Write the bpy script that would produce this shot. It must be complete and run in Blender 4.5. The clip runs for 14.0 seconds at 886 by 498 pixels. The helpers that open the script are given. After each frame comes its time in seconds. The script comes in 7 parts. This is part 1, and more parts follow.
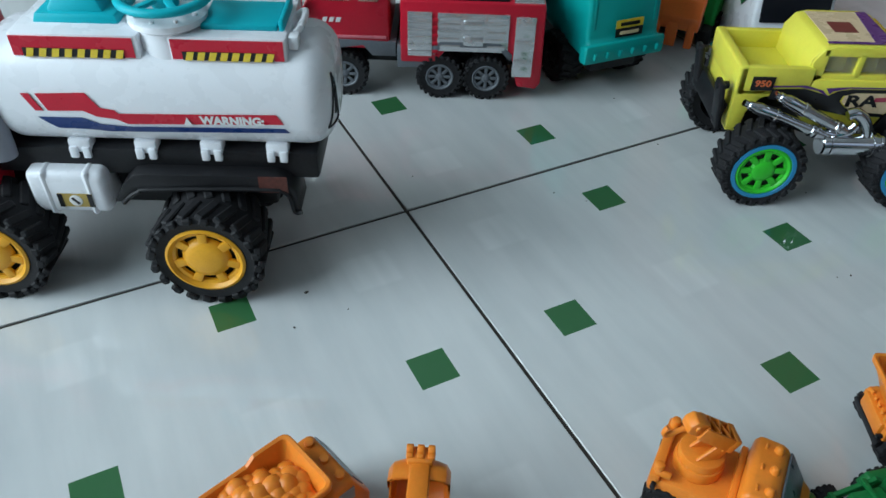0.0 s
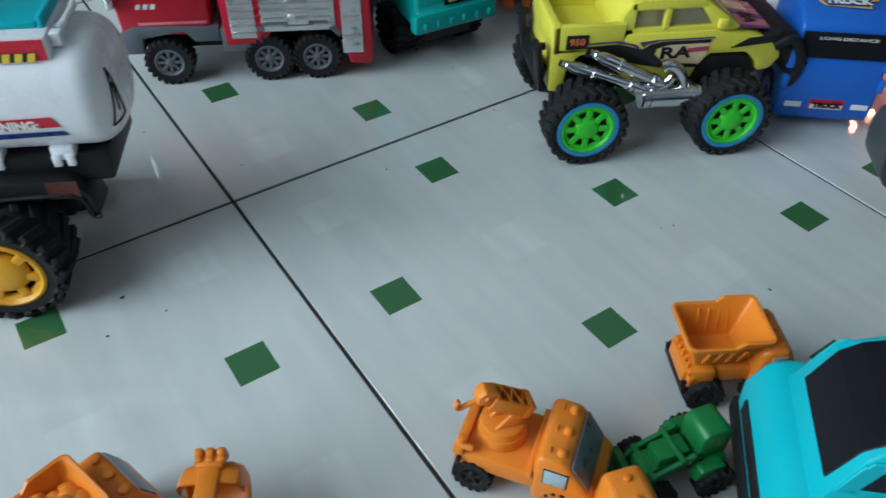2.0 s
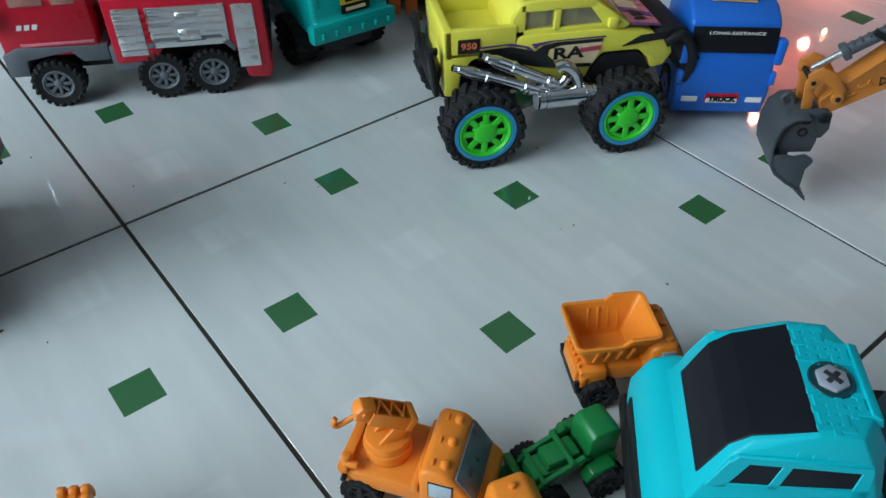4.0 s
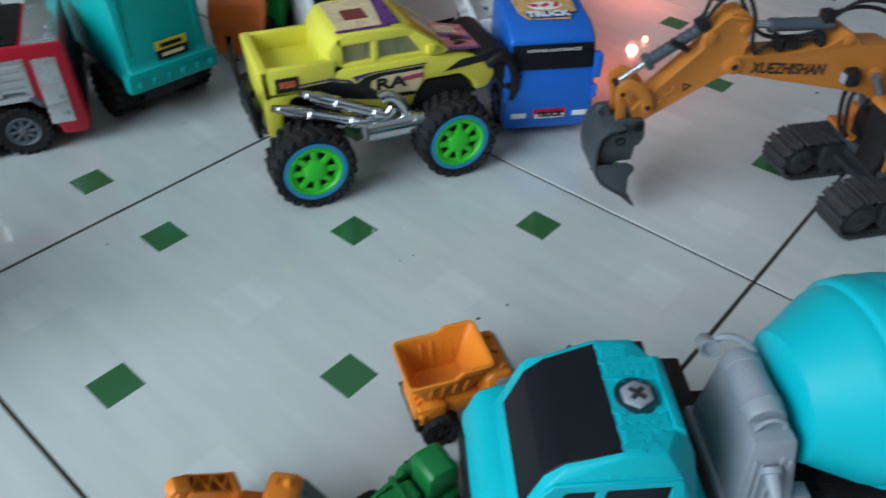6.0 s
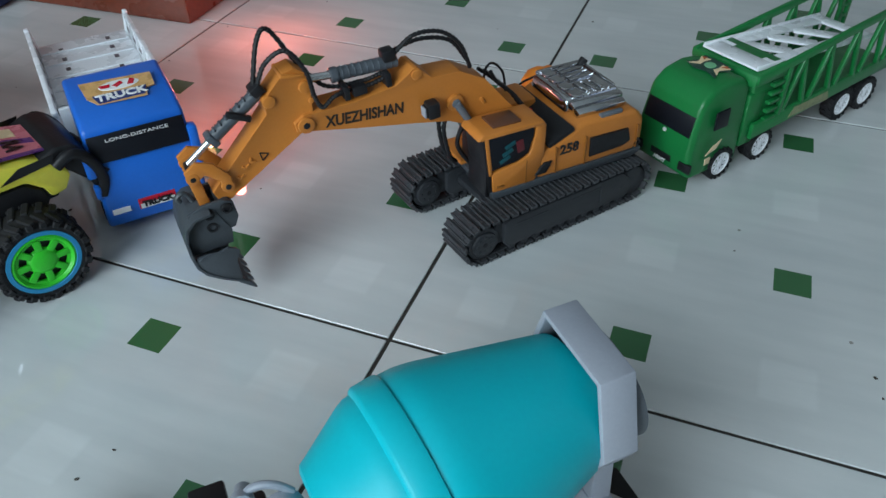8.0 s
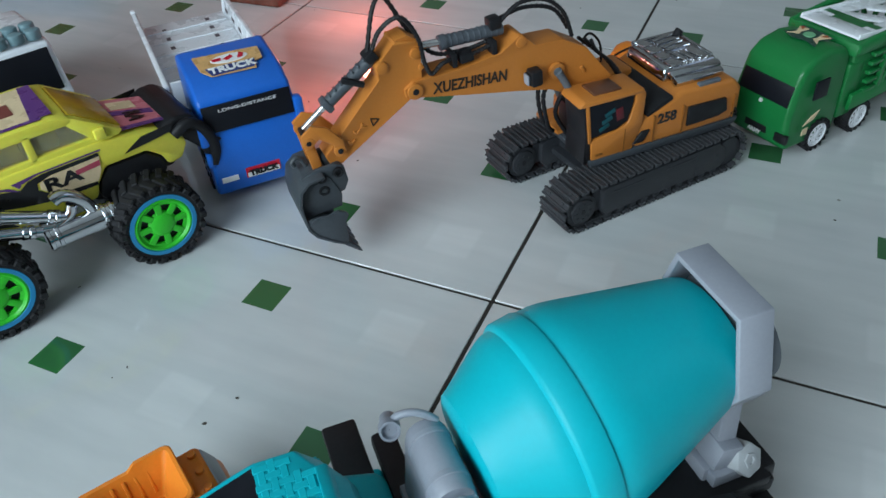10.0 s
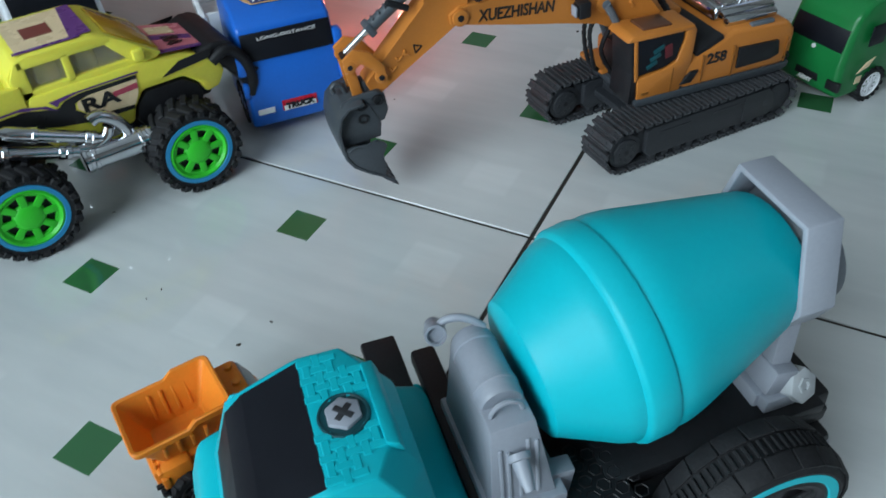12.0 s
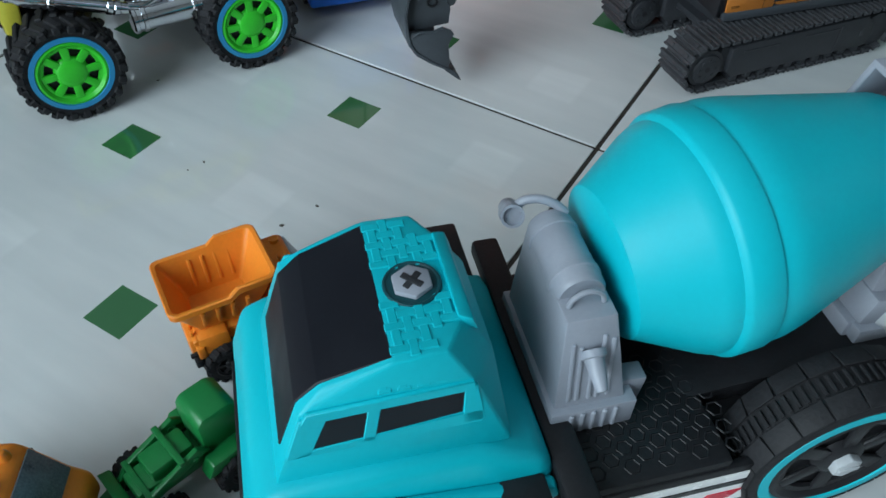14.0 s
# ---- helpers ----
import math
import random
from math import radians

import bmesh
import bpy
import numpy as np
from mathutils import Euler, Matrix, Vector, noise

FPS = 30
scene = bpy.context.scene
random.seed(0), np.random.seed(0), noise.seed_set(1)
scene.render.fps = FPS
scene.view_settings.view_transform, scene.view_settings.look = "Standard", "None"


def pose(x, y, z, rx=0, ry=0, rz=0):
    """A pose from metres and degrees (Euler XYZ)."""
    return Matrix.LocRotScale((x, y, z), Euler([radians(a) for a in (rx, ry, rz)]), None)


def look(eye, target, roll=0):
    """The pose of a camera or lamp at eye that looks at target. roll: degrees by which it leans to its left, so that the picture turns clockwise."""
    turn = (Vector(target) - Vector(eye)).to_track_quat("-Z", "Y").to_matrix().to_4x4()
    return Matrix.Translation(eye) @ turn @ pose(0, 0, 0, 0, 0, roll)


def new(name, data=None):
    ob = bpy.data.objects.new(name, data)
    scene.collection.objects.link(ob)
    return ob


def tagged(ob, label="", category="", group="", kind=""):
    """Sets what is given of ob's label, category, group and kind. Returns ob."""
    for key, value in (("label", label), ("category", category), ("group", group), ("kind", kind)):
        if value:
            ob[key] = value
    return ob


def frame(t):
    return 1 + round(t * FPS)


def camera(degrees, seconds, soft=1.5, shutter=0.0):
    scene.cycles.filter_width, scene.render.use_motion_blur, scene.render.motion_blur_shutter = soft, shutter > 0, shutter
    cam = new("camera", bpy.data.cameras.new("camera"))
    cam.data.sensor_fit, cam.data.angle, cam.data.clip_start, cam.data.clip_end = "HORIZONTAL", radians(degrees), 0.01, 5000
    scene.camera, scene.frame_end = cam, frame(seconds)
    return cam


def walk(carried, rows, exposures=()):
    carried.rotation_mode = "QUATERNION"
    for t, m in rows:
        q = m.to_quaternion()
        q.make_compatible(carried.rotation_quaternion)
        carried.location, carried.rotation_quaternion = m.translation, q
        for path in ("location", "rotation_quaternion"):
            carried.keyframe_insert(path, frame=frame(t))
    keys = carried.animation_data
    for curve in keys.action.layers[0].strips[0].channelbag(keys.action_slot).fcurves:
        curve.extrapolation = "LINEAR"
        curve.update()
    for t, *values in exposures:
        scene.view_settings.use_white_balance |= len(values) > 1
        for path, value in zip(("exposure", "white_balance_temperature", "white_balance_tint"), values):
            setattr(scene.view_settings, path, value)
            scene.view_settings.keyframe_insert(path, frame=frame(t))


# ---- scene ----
# ---- camera ----
cam = camera(60.3, 14.0, soft=1.5, shutter=0.35)
walk(cam, [
    (0.0, look((0.4242, -0.1928, 0.3682), (0.0919, -0.0157, 0.0392), 1.98)),
    (0.5, look((0.4328, -0.1826, 0.3780), (0.1023, -0.0106, 0.0446), 0.34)),
    (1.0, look((0.4362, -0.1754, 0.3753), (0.1088, -0.0009, 0.0400), -0.09)),
    (1.5, look((0.4340, -0.1584, 0.3828), (0.1150, 0.0187, 0.0409), -0.69)),
    (2.0, look((0.4533, -0.1227, 0.3688), (0.1540, 0.0861, 0.0270), 1.03)),
    (4.5, look((0.4742, -0.0776, 0.3637), (0.1957, 0.1654, 0.0270), 1.36)),
    (5.0, look((0.4784, -0.0647, 0.3669), (0.2107, 0.1923, 0.0318), 1.81)),
    (5.5, look((0.4831, -0.0613, 0.3639), (0.2184, 0.2042, 0.0331), 1.07)),
    (6.0, look((0.4891, -0.0441, 0.3658), (0.2435, 0.2440, 0.0392), 1.16)),
    (6.5, look((0.5207, 0.0274, 0.3753), (0.3272, 0.3567, 0.0526), 1.20)),
    (7.0, look((0.5463, 0.0679, 0.3641), (0.3896, 0.4187, 0.0441), -0.37)),
    (7.5, look((0.5541, 0.0778, 0.3639), (0.4065, 0.4307, 0.0419), -0.98)),
    (8.0, look((0.5615, 0.0857, 0.3734), (0.4228, 0.4425, 0.0518), -0.79)),
    (8.5, look((0.5542, 0.0781, 0.3705), (0.4169, 0.4363, 0.0499), -0.74)),
    (9.0, look((0.5377, 0.0591, 0.3776), (0.3883, 0.4132, 0.0577), -1.51)),
    (11.5, look((0.5374, 0.0424, 0.3409), (0.3607, 0.3757, 0.0128), -4.43)),
    (12.0, look((0.5304, 0.0327, 0.3367), (0.3533, 0.3616, 0.0043), -3.09)),
    (12.5, look((0.5185, 0.0248, 0.3162), (0.3427, 0.3394, -0.0304), -0.82)),
    (13.0, look((0.5192, 0.0270, 0.3136), (0.3424, 0.3346, -0.0386), -0.74)),
    (13.5, look((0.5170, 0.0258, 0.3128), (0.3403, 0.3273, -0.0448), 0.09)),
    (14.0, look((0.5097, 0.0256, 0.3007), (0.3344, 0.3236, -0.0605), 1.28)),
], exposures=[(0.0, -0.24), (2.2, -0.24), (4.3, -0.14), (5.5, -0.12), (7.0, -0.04), (12.0, 0.02), (14.0, -0.03)])

# ---- light ----
world = bpy.data.worlds.new("sky")
scene.world = world
world.use_nodes = True
wn = world.node_tree.nodes
sky = wn.new("ShaderNodeTexSky")
sky.sky_type = "NISHITA"
sky.sun_disc = False
sky.sun_elevation = radians(40)
sky.sun_rotation = radians(200)
wn["Background"].inputs["Strength"].default_value = 0.12
world.node_tree.links.new(sky.outputs[0], wn["Background"].inputs["Color"])


def daylight(name, m, w, h, watts, colour):
    data = bpy.data.lights.new(name, "AREA")
    data.shape, data.size, data.size_y, data.energy, data.color = "RECTANGLE", w, h, watts, colour
    ob = new(name, data)
    ob.matrix_world = m
    return ob


daylight("daylight_door", look((-0.28, -1.96, 1.15), (0.1, 0.3, 0.0)), 1.8, 2.1, 91, (0.73, 0.91, 1.0))
# weak lamp added at a made-up east opening to lighten the floor
daylight("east_fill", look((2.75, 1.2, 1.6), (0.4, 0.4, 0.2)), 1.5, 1.2, 2, (0.85, 0.95, 1.0))

# ---- materials ----


def mat(name, colour, rough=0.4, metal=0.0, vary=0.06, bump=0.0, scale=60.0, coat=0.0, sss=0.0, alpha=None, rough_vary=0.05, spec=0.4):
    """Principled material with cloudy and fine variation in tone, gloss and relief."""
    m = bpy.data.materials.new(name)
    m.use_nodes = True
    nt = m.node_tree
    n, k = nt.nodes, nt.links
    b = n["Principled BSDF"]
    tc = n.new("ShaderNodeTexCoord")
    n1 = n.new("ShaderNodeTexNoise")
    n1.inputs["Scale"].default_value, n1.inputs["Detail"].default_value = scale, 4
    n2 = n.new("ShaderNodeTexNoise")
    n2.inputs["Scale"].default_value, n2.inputs["Detail"].default_value = scale * 9, 3
    k.new(tc.outputs["Object"], n1.inputs["Vector"])
    k.new(tc.outputs["Object"], n2.inputs["Vector"])
    add = n.new("ShaderNodeMath")
    add.operation = "ADD"
    k.new(n1.outputs["Fac"], add.inputs[0])
    k.new(n2.outputs["Fac"], add.inputs[1])
    r = n.new("ShaderNodeMapRange")
    r.inputs["From Min"].default_value, r.inputs["From Max"].default_value = 0.6, 1.4
    r.inputs["To Min"].default_value, r.inputs["To Max"].default_value = 1 - vary, 1 + vary
    k.new(add.outputs[0], r.inputs["Value"])
    mul = n.new("ShaderNodeVectorMath")
    mul.operation = "SCALE"
    mul.inputs[0].default_value = colour
    k.new(r.outputs[0], mul.inputs["Scale"])
    k.new(mul.outputs[0], b.inputs["Base Color"])
    r2 = n.new("ShaderNodeMapRange")
    r2.inputs["From Min"].default_value, r2.inputs["From Max"].default_value = 0.3, 0.7
    r2.inputs["To Min"].default_value, r2.inputs["To Max"].default_value = max(0.02, rough - rough_vary), min(1, rough + rough_vary)
    k.new(n1.outputs["Fac"], r2.inputs["Value"])
    k.new(r2.outputs[0], b.inputs["Roughness"])
    b.inputs["Metallic"].default_value = metal
    b.inputs["Specular IOR Level"].default_value = spec
    b.inputs["Coat Weight"].default_value = coat
    b.inputs["Coat Roughness"].default_value = 0.15
    if sss:
        b.inputs["Subsurface Weight"].default_value = sss
        b.inputs["Subsurface Scale"].default_value = 0.004
    if bump:
        bp = n.new("ShaderNodeBump")
        bp.inputs["Strength"].default_value, bp.inputs["Distance"].default_value = bump, 0.0006
        k.new(n2.outputs["Fac"], bp.inputs["Height"])
        k.new(bp.outputs[0], b.inputs["Normal"])
    if alpha is not None:
        b.inputs["Transmission Weight"].default_value = alpha
        b.inputs["IOR"].default_value = 1.25
    return m


def tile_material(name, odd):
    """Glazed floor tile: pale streaky ground with small green squares printed in a chequer of quarter cells."""
    m = bpy.data.materials.new(name)
    m.use_nodes = True
    n, k = m.node_tree.nodes, m.node_tree.links
    b = n["Principled BSDF"]
    tc = n.new("ShaderNodeTexCoord")
    sep = n.new("ShaderNodeSeparateXYZ")
    k.new(tc.outputs["Object"], sep.inputs[0])

    def math_node(op, a, v):
        q = n.new("ShaderNodeMath")
        q.operation = op
        for i, s in enumerate((a, v)):
            if s is None:
                continue
            if isinstance(s, (int, float)):
                q.inputs[i].default_value = s
            else:
                k.new(s, q.inputs[i])
        return q.outputs[0]

    cells, inside, pale = [], [], []
    for axis in ("X", "Y"):
        u = math_node("MULTIPLY", sep.outputs[axis], 1 / (TILE * 0.248))
        u = math_node("ADD", u, 2.0)
        cells.append(math_node("FLOOR", u, None))
        f = math_node("ABSOLUTE", math_node("SUBTRACT", math_node("FRACT", u, None), 0.5), None)
        inside.append(math_node("LESS_THAN", f, 0.1295))
        soft = math_node("SUBTRACT", 0.19, f)
        pale.append(math_node("MINIMUM", math_node("MAXIMUM", math_node("MULTIPLY", soft, 30.0), 0.0), 1.0))
    par = math_node("MODULO", math_node("ADD", cells[0], cells[1]), 2.0)
    par = math_node("COMPARE", par, 1.0 if odd else 0.0)
    par.node.inputs[2].default_value = 0.1
    green = math_node("MULTIPLY", math_node("MULTIPLY", inside[0], inside[1]), par)
    info = n.new("ShaderNodeObjectInfo")
    shift = n.new("ShaderNodeVectorMath")
    shift.operation = "ADD"
    k.new(tc.outputs["Object"], shift.inputs[0])
    comb = n.new("ShaderNodeVectorMath")
    comb.operation = "SCALE"
    comb.inputs[0].default_value = (7, 3, 5)
    k.new(info.outputs["Random"], comb.inputs["Scale"])
    k.new(comb.outputs[0], shift.inputs[1])
    # streaks run along the tile's diagonal
    mp = n.new("ShaderNodeMapping")
    mp.inputs["Rotation"].default_value = (0, 0, radians(52))
    mp.inputs["Scale"].default_value = (9, 60, 20)
    k.new(shift.outputs[0], mp.inputs["Vector"])
    streak = n.new("ShaderNodeTexNoise")
    streak.inputs["Scale"].default_value, streak.inputs["Detail"].default_value = 1.0, 6
    k.new(mp.outputs[0], streak.inputs["Vector"])
    cloud = n.new("ShaderNodeTexNoise")
    cloud.inputs["Scale"].default_value, cloud.inputs["Detail"].default_value = 8, 5
    k.new(shift.outputs[0], cloud.inputs["Vector"])
    ramp = n.new("ShaderNodeValToRGB")
    ramp.color_ramp.elements[0].color = (0.50, 0.53, 0.54, 1)
    ramp.color_ramp.elements[1].color = (0.66, 0.68, 0.68, 1)
    ramp.color_ramp.elements[0].position, ramp.color_ramp.elements[1].position = 0.3, 0.72
    mixf = math_node("ADD", math_node("MULTIPLY", streak.outputs["Fac"], 0.45), math_node("MULTIPLY", cloud.outputs["Fac"], 0.55))
    k.new(mixf, ramp.inputs["Fac"])
    # specks of grit
    speck = n.new("ShaderNodeTexVoronoi")
    speck.inputs["Scale"].default_value = 24
    k.new(shift.outputs[0], speck.inputs["Vector"])
    sp = math_node("LESS_THAN", speck.outputs["Distance"], 0.035)
    rnd = n.new("ShaderNodeSeparateColor")
    k.new(speck.outputs["Color"], rnd.inputs[0])
    sp = math_node("MULTIPLY", sp, math_node("GREATER_THAN", rnd.outputs[0], 0.8))
    # faint paler squares in the cells between the green ones
    other = math_node("SUBTRACT", 1.0, par)
    patch = math_node("MULTIPLY", math_node("MULTIPLY", pale[0], pale[1]), other)
    patch = math_node("MULTIPLY", patch, math_node("MULTIPLY", streak.outputs["Fac"], 0.32))
    lift = n.new("ShaderNodeMix")
    lift.data_type = "RGBA"
    k.new(patch, lift.inputs["Factor"])
    k.new(ramp.outputs[0], lift.inputs["A"])
    lift.inputs["B"].default_value = (0.86, 0.88, 0.88, 1)
    gr = n.new("ShaderNodeMix")
    gr.data_type = "RGBA"
    k.new(lift.outputs["Result"], gr.inputs["A"])
    gr.inputs["B"].default_value = (0.2, 0.18, 0.16, 1)
    k.new(math_node("MULTIPLY", sp, 0.75), gr.inputs["Factor"])
    mx = n.new("ShaderNodeMix")
    mx.data_type = "RGBA"
    k.new(green, mx.inputs["Factor"])
    k.new(gr.outputs["Result"], mx.inputs["A"])
    mx.inputs["B"].default_value = (0.035, 0.135, 0.052, 1)
    k.new(mx.outputs["Result"], b.inputs["Base Color"])
    rr = n.new("ShaderNodeMapRange")
    rr.inputs["To Min"].default_value, rr.inputs["To Max"].default_value = 0.025, 0.085
    k.new(cloud.outputs["Fac"], rr.inputs["Value"])
    k.new(rr.outputs[0], b.inputs["Roughness"])
    b.inputs["IOR"].default_value = 1.6
    b.inputs["Specular IOR Level"].default_value = 0.65
    bp = n.new("ShaderNodeBump")
    bp.inputs["Strength"].default_value, bp.inputs["Distance"].default_value = 0.03, 0.0012
    k.new(cloud.outputs["Fac"], bp.inputs["Height"])
    k.new(bp.outputs[0], b.inputs["Normal"])
    return m


TILE = 0.4
SLATE = mat("slate_cylinder_plastic", (0.070, 0.080, 0.095), 0.42, vary=0.12, bump=0.1)
BLACK = mat("black_plastic", (0.012, 0.012, 0.014), 0.45, vary=0.25, bump=0.15, spec=0.28)
RUBBER = mat("black_rubber", (0.016, 0.016, 0.018), 0.62, vary=0.35, bump=0.3, spec=0.22)
DARKGREY = mat("dark_grey_plastic", (0.026, 0.028, 0.033), 0.46, vary=0.15, bump=0.15)
TRACKGREY = mat("dusty_track_plastic", (0.038, 0.040, 0.045), 0.52, vary=0.35, bump=0.25)
BUCKETGREY = mat("slate_grey_plastic", (0.050, 0.058, 0.068), 0.45, vary=0.12, bump=0.12)
MIDGREY = mat("grey_plastic", (0.115, 0.13, 0.15), 0.5, vary=0.1, bump=0.1)
LIGHTGREY = mat("light_grey_plastic", (0.29, 0.31, 0.36), 0.42, vary=0.05, bump=0.08)
WHITE = mat("white_plastic", (0.80, 0.82, 0.86), 0.28, vary=0.012, coat=0.3)
TEAL = mat("turquoise_plastic", (0.0, 0.42, 0.50), 0.44, spec=0.28, vary=0.03, bump=0.05)
SEAGREEN = mat("sea_green_plastic", (0.0, 0.36, 0.34), 0.42, spec=0.3, vary=0.04, bump=0.05)
EXCAV = mat("ochre_paint", (0.50, 0.172, 0.030), 0.38, vary=0.05, bump=0.06)
ORANGE = mat("orange_plastic", (0.76, 0.22, 0.022), 0.36, vary=0.07, bump=0.05, sss=0.1)
NEON = mat("bright_orange_plastic", (0.97, 0.19, 0.035), 0.35, vary=0.06)
YELLOW = mat("yellow_plastic", (0.78, 0.71, 0.085), 0.33, vary=0.05, sss=0.1)
RIMYELLOW = mat("golden_yellow_plastic", (0.78, 0.37, 0.02), 0.36, vary=0.06)
GREEN = mat("green_plastic", (0.008, 0.165, 0.04), 0.34, vary=0.06)
RIMGREEN = mat("lime_green_plastic", (0.035, 0.56, 0.03), 0.35, vary=0.06)
BLUE = mat("blue_plastic", (0.012, 0.13, 0.56), 0.33, vary=0.05)
RINGBLUE = mat("sky_blue_plastic", (0.02, 0.25, 0.5), 0.35, vary=0.05)
RED = mat("red_plastic", (0.5, 0.01, 0.03), 0.32, vary=0.06)
CHROME = mat("chrome_plating", (0.62, 0.63, 0.66), 0.12, metal=1.0, vary=0.1, rough_vary=0.06)
SILVER = mat("silver_paint", (0.72, 0.73, 0.75), 0.24, metal=0.85, vary=0.10)
WINDOW = mat("dark_window_plastic", (0.007, 0.008, 0.012), 0.42, vary=0.1, spec=0.22)
CLEAR = mat("clear_window_plastic", (0.75, 0.72, 0.6), 0.12, vary=0.1, alpha=0.75)
WOOD = mat("reddish_varnished_wood", (0.16, 0.035, 0.016), 0.28, vary=0.25, bump=0.1, scale=18, coat=0.3)
GROUT = mat("dark_grout", (0.034, 0.029, 0.025), 0.85, vary=0.35, bump=0.4)
PAINT = mat("wall_paint", (0.27, 0.26, 0.25), 0.7, vary=0.05, bump=0.1, scale=6)
CEILPAINT = mat("ceiling_paint", (0.74, 0.75, 0.75), 0.8, vary=0.04, bump=0.1, scale=6)
STRED = mat("red_sticker", (0.55, 0.012, 0.035), 0.28, vary=0.05)
STBLUE = mat("dark_blue_sticker", (0.012, 0.04, 0.17), 0.28, vary=0.05)
STYELLOW = mat("yellow_sticker", (0.75, 0.55, 0.05), 0.28, vary=0.05)
STBLACK = mat("black_sticker", (0.01, 0.01, 0.012), 0.3, vary=0.1)
STCREAM = mat("cream_sticker", (0.75, 0.58, 0.36), 0.28, vary=0.08)
STPURPLE = mat("purple_sticker", (0.11, 0.04, 0.19), 0.28, vary=0.1)
STWHITE = mat("white_sticker", (0.78, 0.78, 0.78), 0.3, vary=0.03)
STPINK = mat("pink_sticker", (0.62, 0.18, 0.22), 0.28, vary=0.1)

# ---- mesh helpers ----


def merge(bm, other, m=None):
    """Adds the bmesh other, moved by m, to bm."""
    if m is not None:
        other.transform(m)
    me = bpy.data.meshes.new("tmp")
    other.to_mesh(me)
    other.free()
    bm.from_mesh(me)
    bpy.data.meshes.remove(me)
    return bm


def soften(bm, width, seg=2, angle=30):
    if width <= 0:
        return bm
    edges = [e for e in bm.edges if len(e.link_faces) == 2 and e.calc_face_angle(0) > radians(angle)]
    bmesh.ops.bevel(bm, geom=edges, offset=width, segments=seg, affect="EDGES", profile=0.5, clamp_overlap=True)
    return bm


def box(sx, sy, sz, at=(0, 0, 0), bevel=0.001, rot=(0, 0, 0), taper=1.0, seg=2, shift=0.0):
    """A box with its centre at `at`; taper scales its top, shift slides the top along x."""
    bm = bmesh.new()
    bmesh.ops.create_cube(bm, size=1)
    for v in bm.verts:
        top = v.co.z > 0
        s = taper if top else 1.0
        v.co = Vector((v.co.x * sx * s + (shift if top else 0), v.co.y * sy * s, v.co.z * sz))
    soften(bm, bevel, seg)
    bm.transform(pose(*at, *rot))
    return bm


def cyl(r, length, at=(0, 0, 0), axis="y", segs=32, bevel=0.0006, r2=None):
    bm = bmesh.new()
    bmesh.ops.create_cone(bm, cap_ends=True, segments=segs, radius1=r, radius2=r if r2 is None else r2, depth=length)
    soften(bm, bevel, 2, 50)
    turn = {"x": pose(0, 0, 0, 0, 90, 0), "y": pose(0, 0, 0, -90, 0, 0), "z": Matrix.Identity(4)}[axis]
    bm.transform(Matrix.Translation(at) @ turn)
    return bm


def prism(points, width, bevel=0.001, at=(0, 0, 0), seg=2, side=0.0, angle=30):
    """An outline in x and z, thickened along y, centred there. side leans the sides in towards the top."""
    bm = bmesh.new()
    z0, z1 = min(p[1] for p in points), max(p[1] for p in points)
    rows = []
    for s in (-1, 1):
        rows.append([bm.verts.new((x, s * (width / 2 - side * (z - z0) / max(z1 - z0, 1e-6)), z)) for x, z in points])
    bm.faces.new(rows[0])
    bm.faces.new(rows[1][::-1])
    n = len(points)
    for i in range(n):
        j = (i + 1) % n
        bm.faces.new((rows[0][j], rows[0][i], rows[1][i], rows[1][j]))
    bmesh.ops.recalc_face_normals(bm, faces=bm.faces)
    soften(bm, bevel, seg, angle)
    bm.transform(Matrix.Translation(at))
    return bm


def lathe(profile, at=(0, 0, 0), axis="y", segs=48, start=0.0, sweep=360.0):
    """Turns (radius, height) pairs round an axis."""
    bm = bmesh.new()
    closed = sweep >= 360
    count = segs if closed else segs + 1
    rings = []
    for i in range(count):
        a = radians(start + sweep * i / segs)
        rings.append([bm.verts.new((r * math.cos(a), r * math.sin(a), h)) for r, h in profile])
    for i in range(segs):
        a, b = rings[i], rings[(i + 1) % count]
        for j in range(len(profile) - 1):
            bm.faces.new((a[j], b[j], b[j + 1], a[j + 1]))
    bmesh.ops.remove_doubles(bm, verts=bm.verts, dist=1e-6)
    bmesh.ops.recalc_face_normals(bm, faces=bm.faces)
    turn = {"x": pose(0, 0, 0, 0, 90, 0), "y": pose(0, 0, 0, -90, 0, 0), "z": Matrix.Identity(4)}[axis]
    bm.transform(Matrix.Translation(at) @ turn)
    return bm


